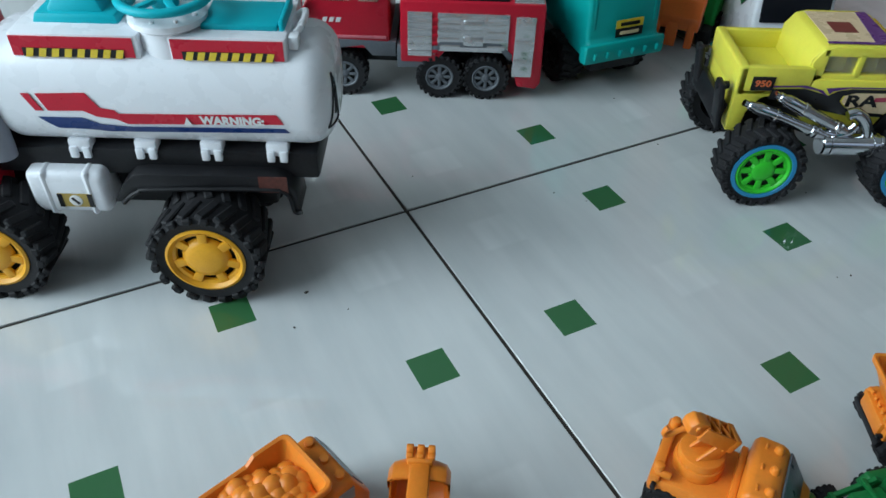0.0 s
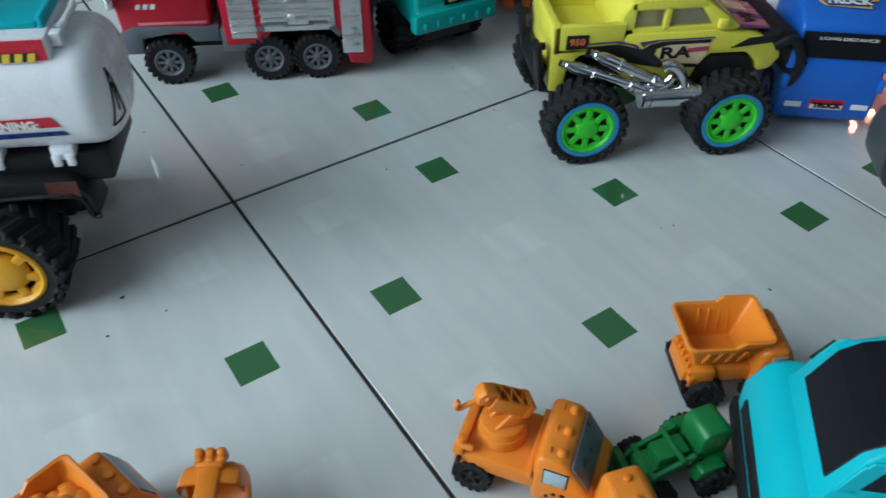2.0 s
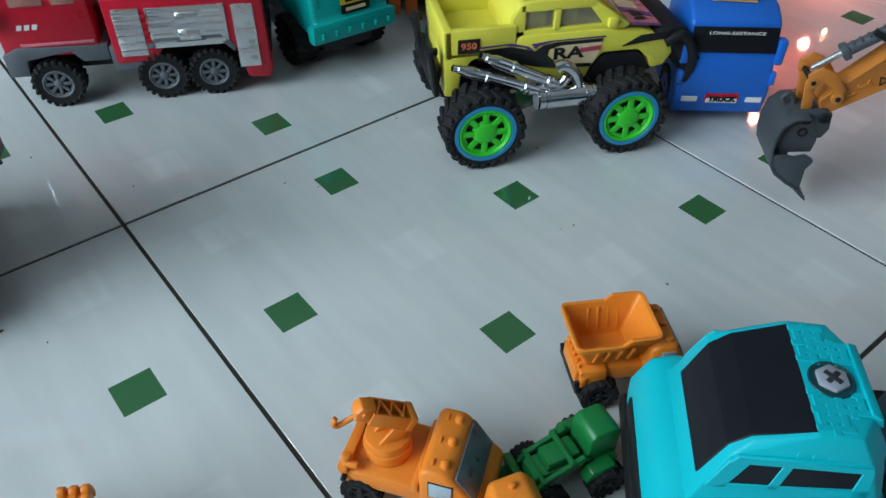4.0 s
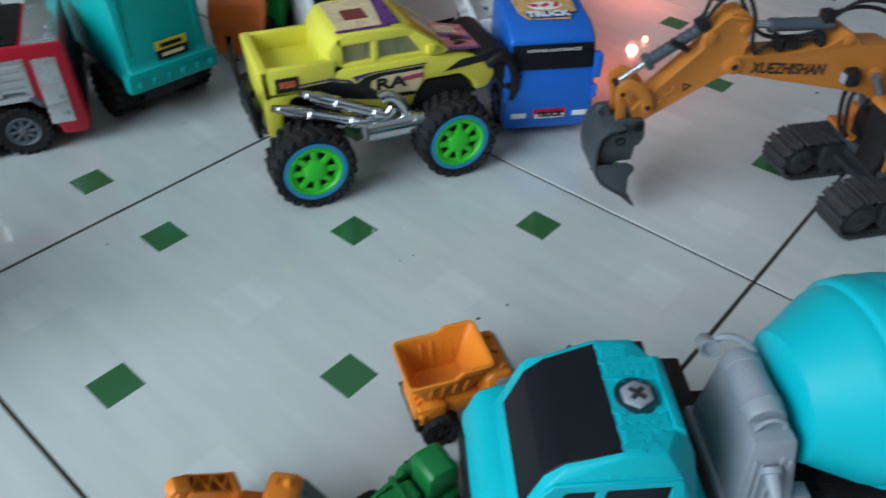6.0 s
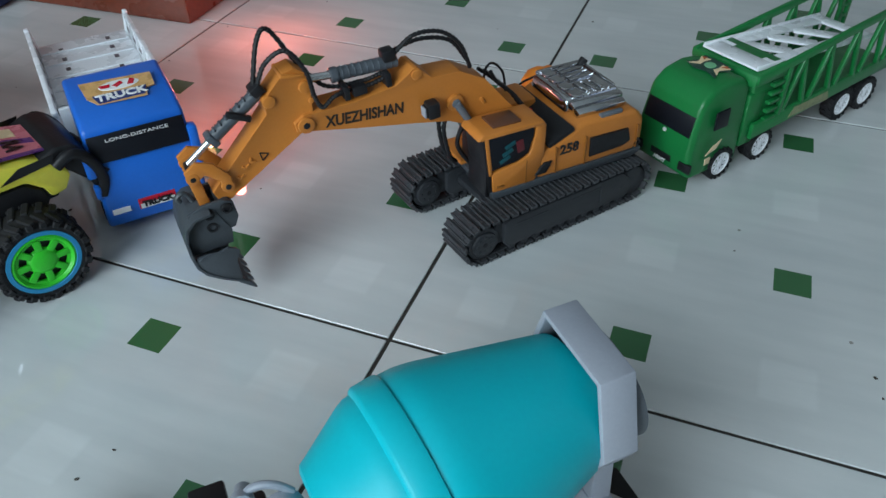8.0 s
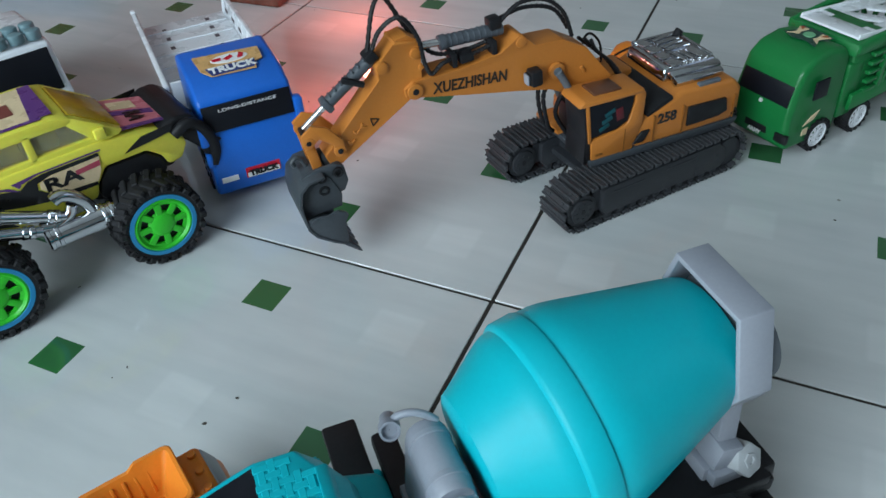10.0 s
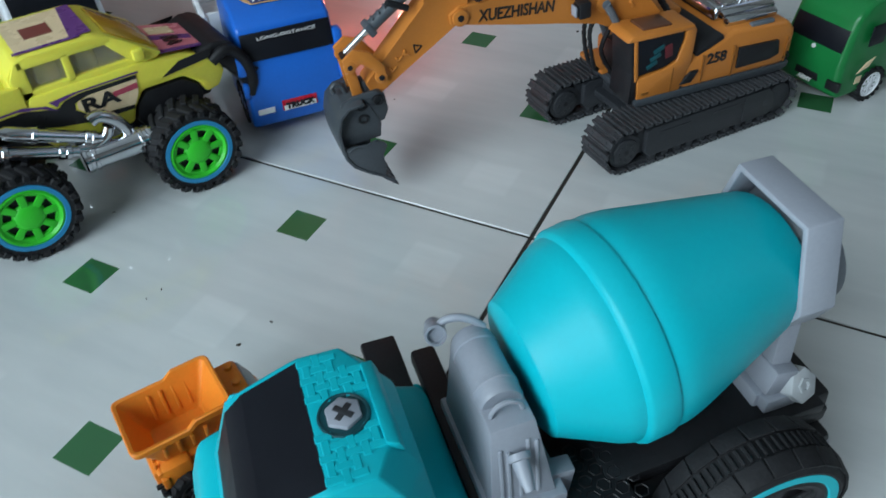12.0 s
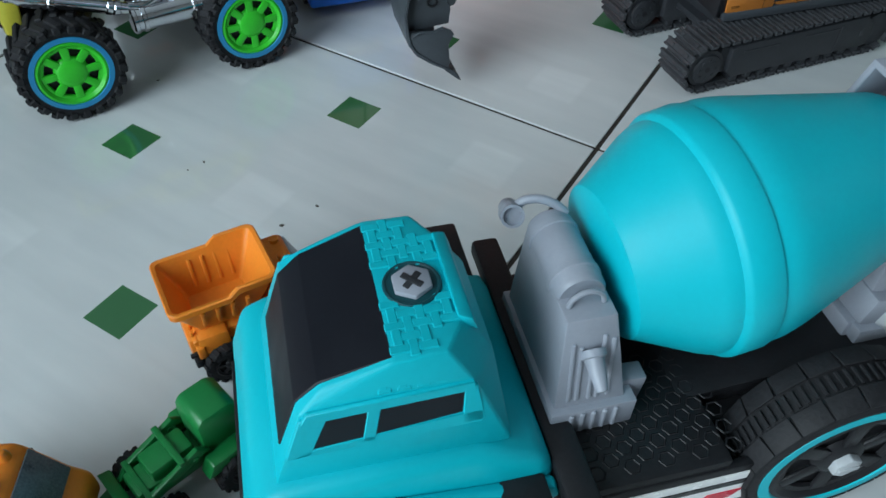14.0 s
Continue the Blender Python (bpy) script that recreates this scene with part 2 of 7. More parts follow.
def tube(points, r, segs=10, smooth=4, ripple=0.0):
    """A hose through the points; ripple makes it ribbed."""
    pts = [Vector(p) for p in points]
    path = []
    n = len(pts)
    for i in range(n - 1):
        p0, p1, p2, p3 = pts[max(i - 1, 0)], pts[i], pts[i + 1], pts[min(i + 2, n - 1)]
        for s in range(smooth):
            t = s / smooth
            path.append(0.5 * ((2 * p1) + (p2 - p0) * t + (2 * p0 - 5 * p1 + 4 * p2 - p3) * t * t + (3 * p1 - p0 - 3 * p2 + p3) * t ** 3))
    path.append(pts[-1])
    bm = bmesh.new()
    rings = []
    up = Vector((0.13, 0.97, 0.2))
    for i, p in enumerate(path):
        d = (path[min(i + 1, len(path) - 1)] - path[max(i - 1, 0)]).normalized()
        a = d.cross(up).normalized()
        b = d.cross(a).normalized()
        rr = r * (1 + (ripple if i % 2 else -ripple))
        rings.append([bm.verts.new(p + rr * (math.cos(2 * math.pi * k / segs) * a + math.sin(2 * math.pi * k / segs) * b)) for k in range(segs)])
    for i in range(len(rings) - 1):
        for k in range(segs):
            bm.faces.new((rings[i][k], rings[i][(k + 1) % segs], rings[i + 1][(k + 1) % segs], rings[i + 1][k]))
    bm.faces.new(rings[0])
    bm.faces.new(rings[-1][::-1])
    bmesh.ops.recalc_face_normals(bm, faces=bm.faces)
    return bm


def join(*bms):
    out = bmesh.new()
    for b in bms:
        merge(out, b)
    return out


def finish(name, bm, material, smooth=35):
    me = bpy.data.meshes.new(name)
    bm.to_mesh(me)
    bm.free()
    for p in me.polygons:
        p.use_smooth = True
    me.set_sharp_from_angle(angle=radians(smooth))
    me.materials.append(material)
    return me


def part(name, bm, material, parent, label=""):
    ob = new(name, finish(name, bm, material))
    ob.parent = parent
    return tagged(ob, label=label)


def thing(name, m, label, category, group=""):
    ob = new(name)
    ob.matrix_world = m
    ob.empty_display_size = 0.02
    return tagged(ob, label=label, category=category, group=group)


def shared(name, me, parent, m):
    """Another part on a mesh that is already made."""
    ob = new(name, me)
    ob.parent = parent
    ob.matrix_basis = m
    return ob


def letters(name, text, size, material, parent, m, thick=0.0003, wide=1.0, bold=0.0, align="CENTER"):
    """Raised printing in the built-in font, turned into a mesh."""
    cu = bpy.data.curves.new(name, "FONT")
    cu.body, cu.size, cu.extrude, cu.align_x, cu.align_y, cu.offset = text, size, thick, align, "CENTER", bold
    cu.resolution_u = 3
    tmp = bpy.data.objects.new(name, cu)
    me = bpy.data.meshes.new_from_object(tmp)
    bpy.data.objects.remove(tmp)
    bpy.data.curves.remove(cu)
    me.materials.clear()
    me.materials.append(material)
    ob = new(name, me)
    ob.parent = parent
    ob.matrix_basis = m @ Matrix.Diagonal((wide, 1, 1, 1))
    return ob


def plate(points, thick=0.0006, bevel=0.0):
    """A flat sticker or panel: outline in x and y, thin along z."""
    bm = bmesh.new()
    vs = [bm.verts.new((x, y, 0)) for x, y in points]
    f = bm.faces.new(vs)
    r = bmesh.ops.extrude_face_region(bm, geom=[f])
    for v in r["geom"]:
        if isinstance(v, bmesh.types.BMVert):
            v.co.z += thick
    bmesh.ops.recalc_face_normals(bm, faces=bm.faces)
    soften(bm, bevel)
    return bm


def placed(bm, m):
    bm.transform(m)
    return bm


# side faces of a vehicle whose nose points along x: the printing stands upright on its left or right flank
def flank(x, y, z, left=True):
    return pose(x, y, z, 90, 0, 180 if left else 0)


# ---- room ----
floor = tagged(new("floor"), "pale glazed floor tiles with small green squares and dark grout", "floor", kind="structure")
part("grout", box(5.2, 4.8, 0.02, (0.2, 0.4, -0.0112), 0), GROUT, floor, "dark recessed grout between the tiles")


# walls and ceiling are unseen; their paint and openings are set for the light
def wall(name, sx, sy, sz, at):
    ob = new(name, finish(name, box(sx, sy, sz, at, 0), PAINT))
    return tagged(ob, "plain light painted wall", "wall", kind="structure")


wall("wall_north", 5.4, 0.12, 2.8, (0.2, 2.86, 1.4))
wall("wall_west", 0.12, 4.8, 2.8, (-2.46, 0.4, 1.4))
# east pieces leave a made-up opening for the added fill lamp
wall("wall_east_low", 0.12, 4.8, 1.0, (2.86, 0.4, 0.5))
wall("wall_east_high", 0.12, 4.8, 0.55, (2.86, 0.4, 2.525))
wall("wall_east_near", 0.12, 2.4, 1.25, (2.86, -0.8, 1.625))
wall("wall_east_far", 0.12, 0.8, 1.25, (2.86, 2.4, 1.625))
wall("wall_south_left", 1.3, 0.12, 2.8, (-1.85, -2.06, 1.4))
wall("wall_south_right", 2.05, 0.12, 2.8, (1.825, -2.06, 1.4))
wall("wall_south_high", 2.0, 0.12, 0.45, (-0.2, -2.06, 2.575))
tagged(new("ceiling", finish("ceiling", box(5.4, 5.1, 0.1, (0.2, 0.4, 2.85), 0), CEILPAINT)), "plain white painted ceiling", "ceiling", kind="structure")

# ---- wheels ----


def ring_copies(make, count, phase=0.0):
    out = bmesh.new()
    for i in range(count):
        merge(out, make(), pose(0, 0, 0, 0, 360 * i / count + phase, 0))
    return out


def wheel(parent, at, r, w, rim_r, rim_mat, out=1, lugs=22, spokes=8, ring=None, cap=0.3, chunky=0.1, tread="chevron", spoke=0.27):
    """A wheel whose axle lies along y; out is the side (+1 or -1) that faces outwards."""
    g = part("wheel", lathe([(rim_r * 0.98, -w * 0.46), (r * 0.86, -w * 0.5), (r * 0.95, -w * 0.42), (r * 0.965, -w * 0.2), (r * 0.965, w * 0.2),
                             (r * 0.95, w * 0.42), (r * 0.86, w * 0.5), (rim_r * 0.98, w * 0.46), (rim_r * 0.98, -w * 0.46)], segs=40), RUBBER, parent, "black ribbed rubber tyre on its rim")
    g.location = at
    th = r * chunky
    lw = 2 * math.pi * r / lugs * 0.5

    def lug_pair():
        a = box(lw, w * 0.5, th, (0, -w * 0.27, r - th * 0.45), th * 0.2, (0, 0, 22 if tread == "chevron" else 0), seg=1)
        b = box(lw, w * 0.5, th, (lw * (1.0 if tread == "chevron" else 0.9), w * 0.27, r - th * 0.45), th * 0.2, (0, 0, -22 if tread == "chevron" else 0), seg=1)
        c = box(lw, th * 0.9, r * 0.14, (0, -w * 0.49, r * 0.9), th * 0.2, seg=1)
        d = box(lw, th * 0.9, r * 0.14, (lw, w * 0.49, r * 0.9), th * 0.2, seg=1)
        return join(a, b, c, d)

    def ribs():
        return join(box(lw * 0.8, w * 0.26, th, (0, 0, r - th * 0.45), th * 0.2, seg=1))

    def shoulder():
        k = 2 * math.pi * r / 20
        return join(*[box(k * 0.93, w * 0.32, th * 1.2, (0, s * w * 0.32, r - th * 1.5), th * 0.5, (-15 * s, 0, 0), seg=2) for s in (-1, 1)])

    if tread == "ribbed":
        part("tread", join(ring_copies(ribs, lugs), ring_copies(shoulder, 20)), RUBBER, g)
    else:
        part("tread", ring_copies(lug_pair, lugs), RUBBER, g)
    o = out * w
    rim = part("rim", join(
        lathe([(rim_r * 0.97, o * 0.30), (rim_r * 1.0, o * 0.48), (rim_r * 0.93, o * 0.5), (rim_r * 0.84, o * 0.44), (rim_r * 0.8, o * 0.36)], segs=40),
        ring_copies(lambda: box(rim_r * spoke * 0.8, w * 0.07, rim_r * 0.56, (0, o * 0.41, rim_r * 0.56), rim_r * 0.04, seg=2, taper=1.2), spokes),
        lathe([(rim_r * 0.97, o * 0.46), (rim_r * 0.90, o * 0.45), (rim_r * 0.76, o * 0.42), (rim_r * 0.74, o * 0.36)], segs=40),
        lathe([(0.0001, o * 0.50), (rim_r * cap * 0.7, o * 0.495), (rim_r * cap, o * 0.46), (rim_r * (cap + 0.08), o * 0.40), (rim_r * (cap + 0.1), o * 0.36)], segs=32)), rim_mat, g)
    part("wheel_back", cyl(rim_r * 0.96, w * 0.1, (0, o * 0.28, 0), segs=32), BLACK, g)
    if ring is not None:
        part("rim_ring", lathe([(rim_r * 0.99, o * 0.46), (rim_r * 1.02, o * 0.505), (rim_r * 1.16, o * 0.50), (rim_r * 1.18, o * 0.44)], segs=44), ring, g)
    return g


# ---- tracked excavator ----
EX = thing("toy_excavator", pose(0.4344, 0.5853, 0, 0, 0, 233.2), "ochre toy excavator with black tracks and chrome engine cover", "toy excavator")


def track(y, out):
    """One crawler: a frame, rollers, and a belt of separate shoes."""
    fr = part("track_frame", join(
        prism([(-0.062, 0.010), (0.058, 0.010), (0.066, 0.018), (0.060, 0.030), (-0.066, 0.030), (-0.072, 0.018)], 0.021, 0.0015),
        prism([(-0.066, 0.0070), (0.050, 0.0070), (0.055, 0.0120), (0.055, 0.0290), (0.050, 0.0315), (-0.060, 0.0315), (-0.068, 0.0250), (-0.070, 0.0150)], 0.0285, 0.0012),
        box(0.030, 0.0295, 0.0012, (0.030, 0, 0.0262), 0.0004), box(0.030, 0.0295, 0.0012, (-0.022, 0, 0.0270), 0.0004), box(0.0012, 0.0295, 0.020, (-0.038, 0, 0.0190), 0.0003)), DARKGREY, EX)
    fr.location = (0, y, 0)
    part("sprocket", join(cyl(0.0135, 0.0245, (0.072, 0, 0.018), segs=28), cyl(0.0105, 0.0285, (0.072, 0, 0.018), segs=28, bevel=0.0012),
                          ring_copies_at(lambda: cyl(0.0012, 0.0295, (0.0066, 0, 0), segs=8, bevel=0), 8, (0.072, 0, 0.018))), DARKGREY, fr)
    part("sprocket_hole", cyl(0.0020, 0.0288, (0.072, 0, 0.018), segs=12, bevel=0), BLACK, fr)
    part("idler", join(cyl(0.0125, 0.024, (-0.074, 0, 0.018), segs=28), cyl(0.0030, 0.0290, (-0.060, 0, 0.019), segs=12)), DARKGREY, fr)
    for i in range(10):
        part("roller", box(0.0060, 0.0275, 0.0060, (-0.0600 + i * 0.0118, 0, 0.0060), 0.0008, seg=1), DARKGREY, fr)
    # belt path: two straights and two half circles
    r, half, zc = 0.0158, 0.073, 0.0187
    length = 4 * half + 2 * math.pi * r
    count = 46
    step = length / count
    shoe = finish("shoe", join(box(step * 0.98, 0.0230, 0.0018, (0, 0, -0.0006), 0.0003, seg=1), box(step * 0.74, 0.0305, 0.0022, (0, 0, 0.0004), 0.0004, seg=1),
                               box(step * 0.18, 0.0305, 0.0022, (-step * 0.27, 0, 0.0016), 0.0004, seg=1), box(step * 0.18, 0.0305, 0.0020, (step * 0.27, 0, 0.0015), 0.0004, seg=1),
                               box(step * 0.30, 0.0030, 0.0022, (0, 0.0080, 0.0012), 0.0003, seg=1), box(step * 0.30, 0.0030, 0.0022, (0, -0.0080, 0.0012), 0.0003, seg=1)), TRACKGREY)
    for i in range(count):
        d = i * step
        if d < 2 * half:
            x, z, a = -half + d, zc + r, 0
        elif d < 2 * half + math.pi * r:
            q = (d - 2 * half) / r
            x, z, a = half + r * math.sin(q), zc + r * math.cos(q), math.degrees(q)
        elif d < 4 * half + math.pi * r:
            x, z, a = half - (d - 2 * half - math.pi * r), zc - r, 180
        else:
            q = (d - 4 * half - math.pi * r) / r
            x, z, a = -half - r * math.sin(q), zc - r * math.cos(q), 180 + math.degrees(q)
        shared("shoe", shoe, fr, pose(x, 0, z, 0, a, 0))
    return fr


def ring_copies_at(make, count, at):
    return placed(ring_copies(make, count), Matrix.Translation(at))


track(0.0415, 1)
track(-0.0365, -1)
part("undercarriage", join(box(0.075, 0.056, 0.012, (0, 0, 0.026), 0.003), cyl(0.026, 0.014, (0, 0, 0.038), "z"),
                           box(0.03, 0.06, 0.006, (0.03, 0, 0.020), 0.002), box(0.03, 0.06, 0.006, (-0.03, 0, 0.020), 0.002)), DARKGREY, EX)
TURN = pose(0, 0, 0, 0, 0, -5.5)
HOUSE = TURN @ Matrix.Translation((-0.008, 0, -0.0095))
UP = new("upper_body", finish("upper_body", placed(join(
    prism([(0.056, 0.0475), (-0.070, 0.0475), (-0.077, 0.0500), (-0.0795, 0.0545), (0.058, 0.0545)], 0.081, 0.0015)), HOUSE), BUCKETGREY))
UP.parent = EX


def up(name, bm, material, label=""):
    return part(name, placed(bm, HOUSE), material, EX, label)


# engine house and counterweight
up("engine_house", join(
    prism([(0.018, 0.053), (-0.072, 0.053), (-0.079, 0.062), (-0.079, 0.080), (-0.071, 0.0885), (-0.022, 0.0905), (-0.002, 0.0805), (0.018, 0.074)], 0.080, 0.004, seg=3, side=0.002),
    box(0.03, 0.03, 0.012, (0.005, -0.024, 0.086), 0.003), box(0.02, 0.018, 0.004, (-0.058, -0.022, 0.0915), 0.0015)), EXCAV)
up("turntable_deck", join(box(0.06, 0.034, 0.004, (0.03, -0.02, 0.056), 0.001), box(0.03, 0.03, 0.014, (0.028, -0.026, 0.062), 0.003)), EXCAV)
up("deck_recess", join(box(0.024, 0.074, 0.004, (-0.0025, 0.001, 0.0828), 0.001, (0, 24, 0)), box(0.024, 0.014, 0.016, (0.028, -0.006, 0.064), 0.003)), BLACK)
up("side_vent", prism([(-0.028, 0.060), (-0.058, 0.061), (-0.066, 0.064), (-0.063, 0.0755), (-0.028, 0.0765)], 0.0818, 0.0006), BLACK, "black side vent panel")
up("door_vent", prism([(0.021, 0.058), (0.011, 0.058), (0.006, 0.067), (0.013, 0.067)], 0.0818, 0.0005), BLACK)
up("panel_seam", join(box(0.0007, 0.0812, 0.024, (-0.024, 0, 0.067), 0), box(0.0007, 0.0812, 0.022, (0.0025, 0, 0.066), 0), box(0.0007, 0.0812, 0.020, (-0.0725, 0, 0.066), 0)), mat("seam_shadow_plastic", (0.22, 0.08, 0.014), 0.5))
# chrome engine cover
COVER = Matrix.Translation((-0.042, -0.003, 0.0912)) @ Matrix.Diagonal((1.22, 1.22, 1.1, 1)) @ Matrix.Translation((0.046, -0.006, -0.087))
LID = up("engine_cover", placed(box(0.042, 0.042, 0.010, (-0.046, 0.004, 0.0905), 0.0025, taper=0.93, seg=3), COVER), CHROME, "chrome-plated ribbed engine cover")


def on_lid(name, bm):
    return part(name, placed(bm, HOUSE @ COVER), CHROME, LID)


for i in range(2):
    on_lid("cover_step", box(0.038 - 0.002 * i, 0.0055, 0.0060, (-0.046, 0.0268 + 0.0046 * i, 0.0915 - 0.0028 * i), 0.0016, (-22, 0, 0)))
for i in range(4):
    on_lid("cover_panel", box(0.0075, 0.0085, 0.0022, (-0.0345, -0.0105 + 0.0100 * i, 0.0960), 0.0007))
    on_lid("cover_rib", box(0.0185, 0.0030, 0.0026, (-0.0505, -0.0125 + 0.0052 * i, 0.0960), 0.0006, (0, 0, 12 - 8 * (i % 2))))
for i in range(3):
    on_lid("cover_rib", box(0.0030, 0.0130, 0.0026, (-0.0430 - 0.0056 * i, 0.0145, 0.0960), 0.0007, (0, 0, 8)))
for i in range(6):
    on_lid("cover_rivet", cyl(0.0012, 0.0026, (-0.034 - 0.005 * i, 0.0222, 0.0955), "z", 10, 0.0003))
on_lid("cover_rib", box(0.034, 0.0022, 0.0030, (-0.046, -0.0158, 0.0955), 0.0006))
on_lid("cover_rib", box(0.0022, 0.036, 0.0030, (-0.0635, 0.003, 0.0950), 0.0006))
up("cover_hinge", box(0.020, 0.004, 0.003, (-0.048, 0.0345, 0.0900), 0.0008), MIDGREY)
up("exhaust_pipe", join(tube([(-0.058, -0.026, 0.086), (-0.060, -0.027, 0.096), (-0.066, -0.028, 0.103)], 0.0035, 12)), BLACK)
up("grab_rail", join(tube([(-0.066, -0.037, 0.083), (-0.064, -0.037, 0.090), (-0.036, -0.037, 0.094), (-0.012, -0.037, 0.090), (-0.012, -0.037, 0.083)], 0.0010, 8, 5),
                     tube([(0.006, -0.030, 0.086), (0.010, -0.028, 0.108), (0.020, -0.026, 0.120), (0.027, -0.025, 0.119), (0.030, -0.024, 0.108)], 0.0010, 8, 5)), BLACK)
up("beacon", cyl(0.0024, 0.004, (0.008, 0.008, 0.093), "z", 12), RED, "small red knob")
# cab
CAB = up("cab", join(
    prism([(0.056, 0.053), (0.020, 0.053), (0.013, 0.075), (0.013, 0.100), (0.018, 0.104), (0.022, 0.1035), (0.022, 0.094), (0.026, 0.078), (0.036, 0.074), (0.057, 0.071)], 0.027, 0.0015, (0, 0.0265, 0)),
    prism([(0.070, 0.1005), (0.066, 0.1055), (0.016, 0.1045), (0.014, 0.1000)], 0.0285, 0.002, (0, 0.0265, 0)),
    box(0.0028, 0.0028, 0.036, (0.0605, 0.0385, 0.087), 0.0006, (0, 8, 0)), box(0.0028, 0.0028, 0.036, (0.0605, 0.0145, 0.087), 0.0006, (0, 8, 0))), EXCAV, "ochre driver cab with open window frames")
part("roof_window", placed(prism([(0.055, 0.104), (0.055, 0.1068), (0.032, 0.1063), (0.032, 0.104)], 0.017, 0.0006, (0, 0.0265, 0)), HOUSE), mat("brown_window_plastic", (0.11, 0.045, 0.025), 0.3), CAB, "brown roof window")
part("side_window", placed(prism([(0.058, 0.073), (0.036, 0.0755), (0.027, 0.080), (0.0235, 0.094), (0.0235, 0.1005), (0.062, 0.1015)], 0.0258, 0.0005, (0, 0.0265, 0)), HOUSE), WINDOW, CAB, "dark see-through side window")
part("window_frame", placed(join(box(0.004, 0.0265, 0.05, (0.0605, 0.0255, 0.078), 0.001, (0, 8, 0)), box(0.002, 0.026, 0.03, (0.061, 0.0255, 0.066), 0.0006)), HOUSE), BLACK, CAB)
part("door_seam", placed(join(box(0.0006, 0.0005, 0.020, (0.0285, 0.0402, 0.064), 0), box(0.006, 0.001, 0.0015, (0.050, 0.0402, 0.058), 0.0003)), HOUSE), mat("seam_dark", (0.2, 0.075, 0.012), 0.5), CAB)
part("seat_print", placed(join(*[box(0.009, 0.0006, 0.0035, (0.047 - 0.002 * i, 0.0397, 0.080 + 0.0055 * i), 0.0003, (0, 25, 0)) for i in range(3)]), HOUSE), mat("cyan_print", (0.003, 0.065, 0.08), 0.4), CAB, "cyan seat shapes behind the window")
part("red_print", placed(box(0.006, 0.0006, 0.010, (0.0345, 0.0397, 0.088), 0.0005, (0, 12, 0)), HOUSE), mat("dull_red_print", (0.11, 0.012, 0.018), 0.4), CAB)
up("front_grille", placed(join(*[tube([(0.064, 0.014 + 0.0075 * i, 0.050), (0.0665, 0.014 + 0.0075 * i, 0.075), (0.068, 0.014 + 0.0075 * i, 0.100)], 0.0012, 8, 3) for i in range(4)],
                        tube([(0.062, 0.004, 0.060), (0.072, 0.003, 0.080), (0.062, 0.002, 0.102)], 0.0018, 8, 5), box(0.02, 0.02, 0.03, (0.05, -0.004, 0.066), 0.003)), Matrix.Translation((-0.0055, 0, 0))), BLACK, "black bars before the cab")
letters("number_print", "258", 0.0112, STBLACK, EX, HOUSE @ pose(-0.0095, 0.0390, 0.0725, 90, 0, 180), bold=0.0004)
up("warning_mark", join(*[placed(box(0.006, 0.0007, 0.0008, (0, 0, 0), 0), pose(*p)) for p in ((-0.0745, 0.0399, 0.0585, 0, 0, 0), (-0.0760, 0.0399, 0.0610, 0, -60, 0), (-0.0730, 0.0399, 0.0610, 0, 60, 0))]), STBLACK)

# arm: shapes in the plane of x and z, lowered about the boom's foot
DROP = TURN @ Matrix.Translation((0.012, 0, 0.082)) @ pose(0, 0, 0, 0, 4.6, 0) @ Matrix.Translation((-0.012, 0, -0.082))


def framed(points, width, rim, depth, bevel):
    """An outline in x and z, thickened along y, with each side sunk inside a raised rim."""
    bm = prism(points, width, 0.0)
    faces = [f for f in bm.faces if abs(f.normal.y) > 0.9]
    bmesh.ops.inset_individual(bm, faces=faces, thickness=rim, depth=-depth, use_even_offset=True)
    return soften(bm, bevel, 2, 25)


BOOM = part("boom", placed(join(
    framed([(0.008, 0.074), (0.043, 0.0855), (0.067, 0.0995), (0.092, 0.1069), (0.132, 0.1179), (0.166, 0.1279), (0.1745, 0.1300), (0.1750, 0.1365), (0.168, 0.1405), (0.134, 0.1385), (0.104, 0.1402),
            (0.094, 0.1456), (0.0895, 0.1485), (0.0865, 0.1482), (0.0774, 0.1380), (0.056, 0.1355), (0.037, 0.1235), (0.0205, 0.1005), (0.006, 0.0815)], 0.0212, 0.0017, 0.0005, 0.0006),
    cyl(0.0056, 0.024, (0.168, 0, 0.1335), segs=24), cyl(0.0062, 0.026, (0.062, 0, 0.1135), segs=24), cyl(0.0040, 0.0225, (0.088, 0, 0.1435), segs=20),
    box(0.0025, 0.0225, 0.006, (0.040, 0, 0.107), 0.0006, (0, 30, 0))), DROP), EXCAV, EX, "ochre curved boom with black lettering")
part("pin", placed(cyl(0.0027, 0.0246, (0.168, 0, 0.1335), segs=6), DROP), BLACK, BOOM)
part("pin", placed(cyl(0.0033, 0.0276, (0.062, 0, 0.1135), segs=20), DROP), MIDGREY, BOOM)
part("lamp_face", placed(box(0.0012, 0.0065, 0.0075, (0.0880, 0.015, 0.117), 0.0004), DROP), LIGHTGREY, BOOM)
letters("lettering", "XUEZHISHAN", 0.0112, mat("worn_black_print", (0.030, 0.020, 0.014), 0.4, vary=0.2), BOOM, DROP @ pose(0.1275, 0.01020, 0.1264, 90, 0, 180) @ pose(0, 0, 0, 0, 0, -8.5), wide=0.80, bold=0.0003)
part("work_light", placed(join(box(0.009, 0.010, 0.012, (0.0815, 0.015, 0.117), 0.0018), box(0.002, 0.007, 0.008, (0.0865, 0.015, 0.117), 0.0006)), DROP), BLACK, BOOM, "black box work light")
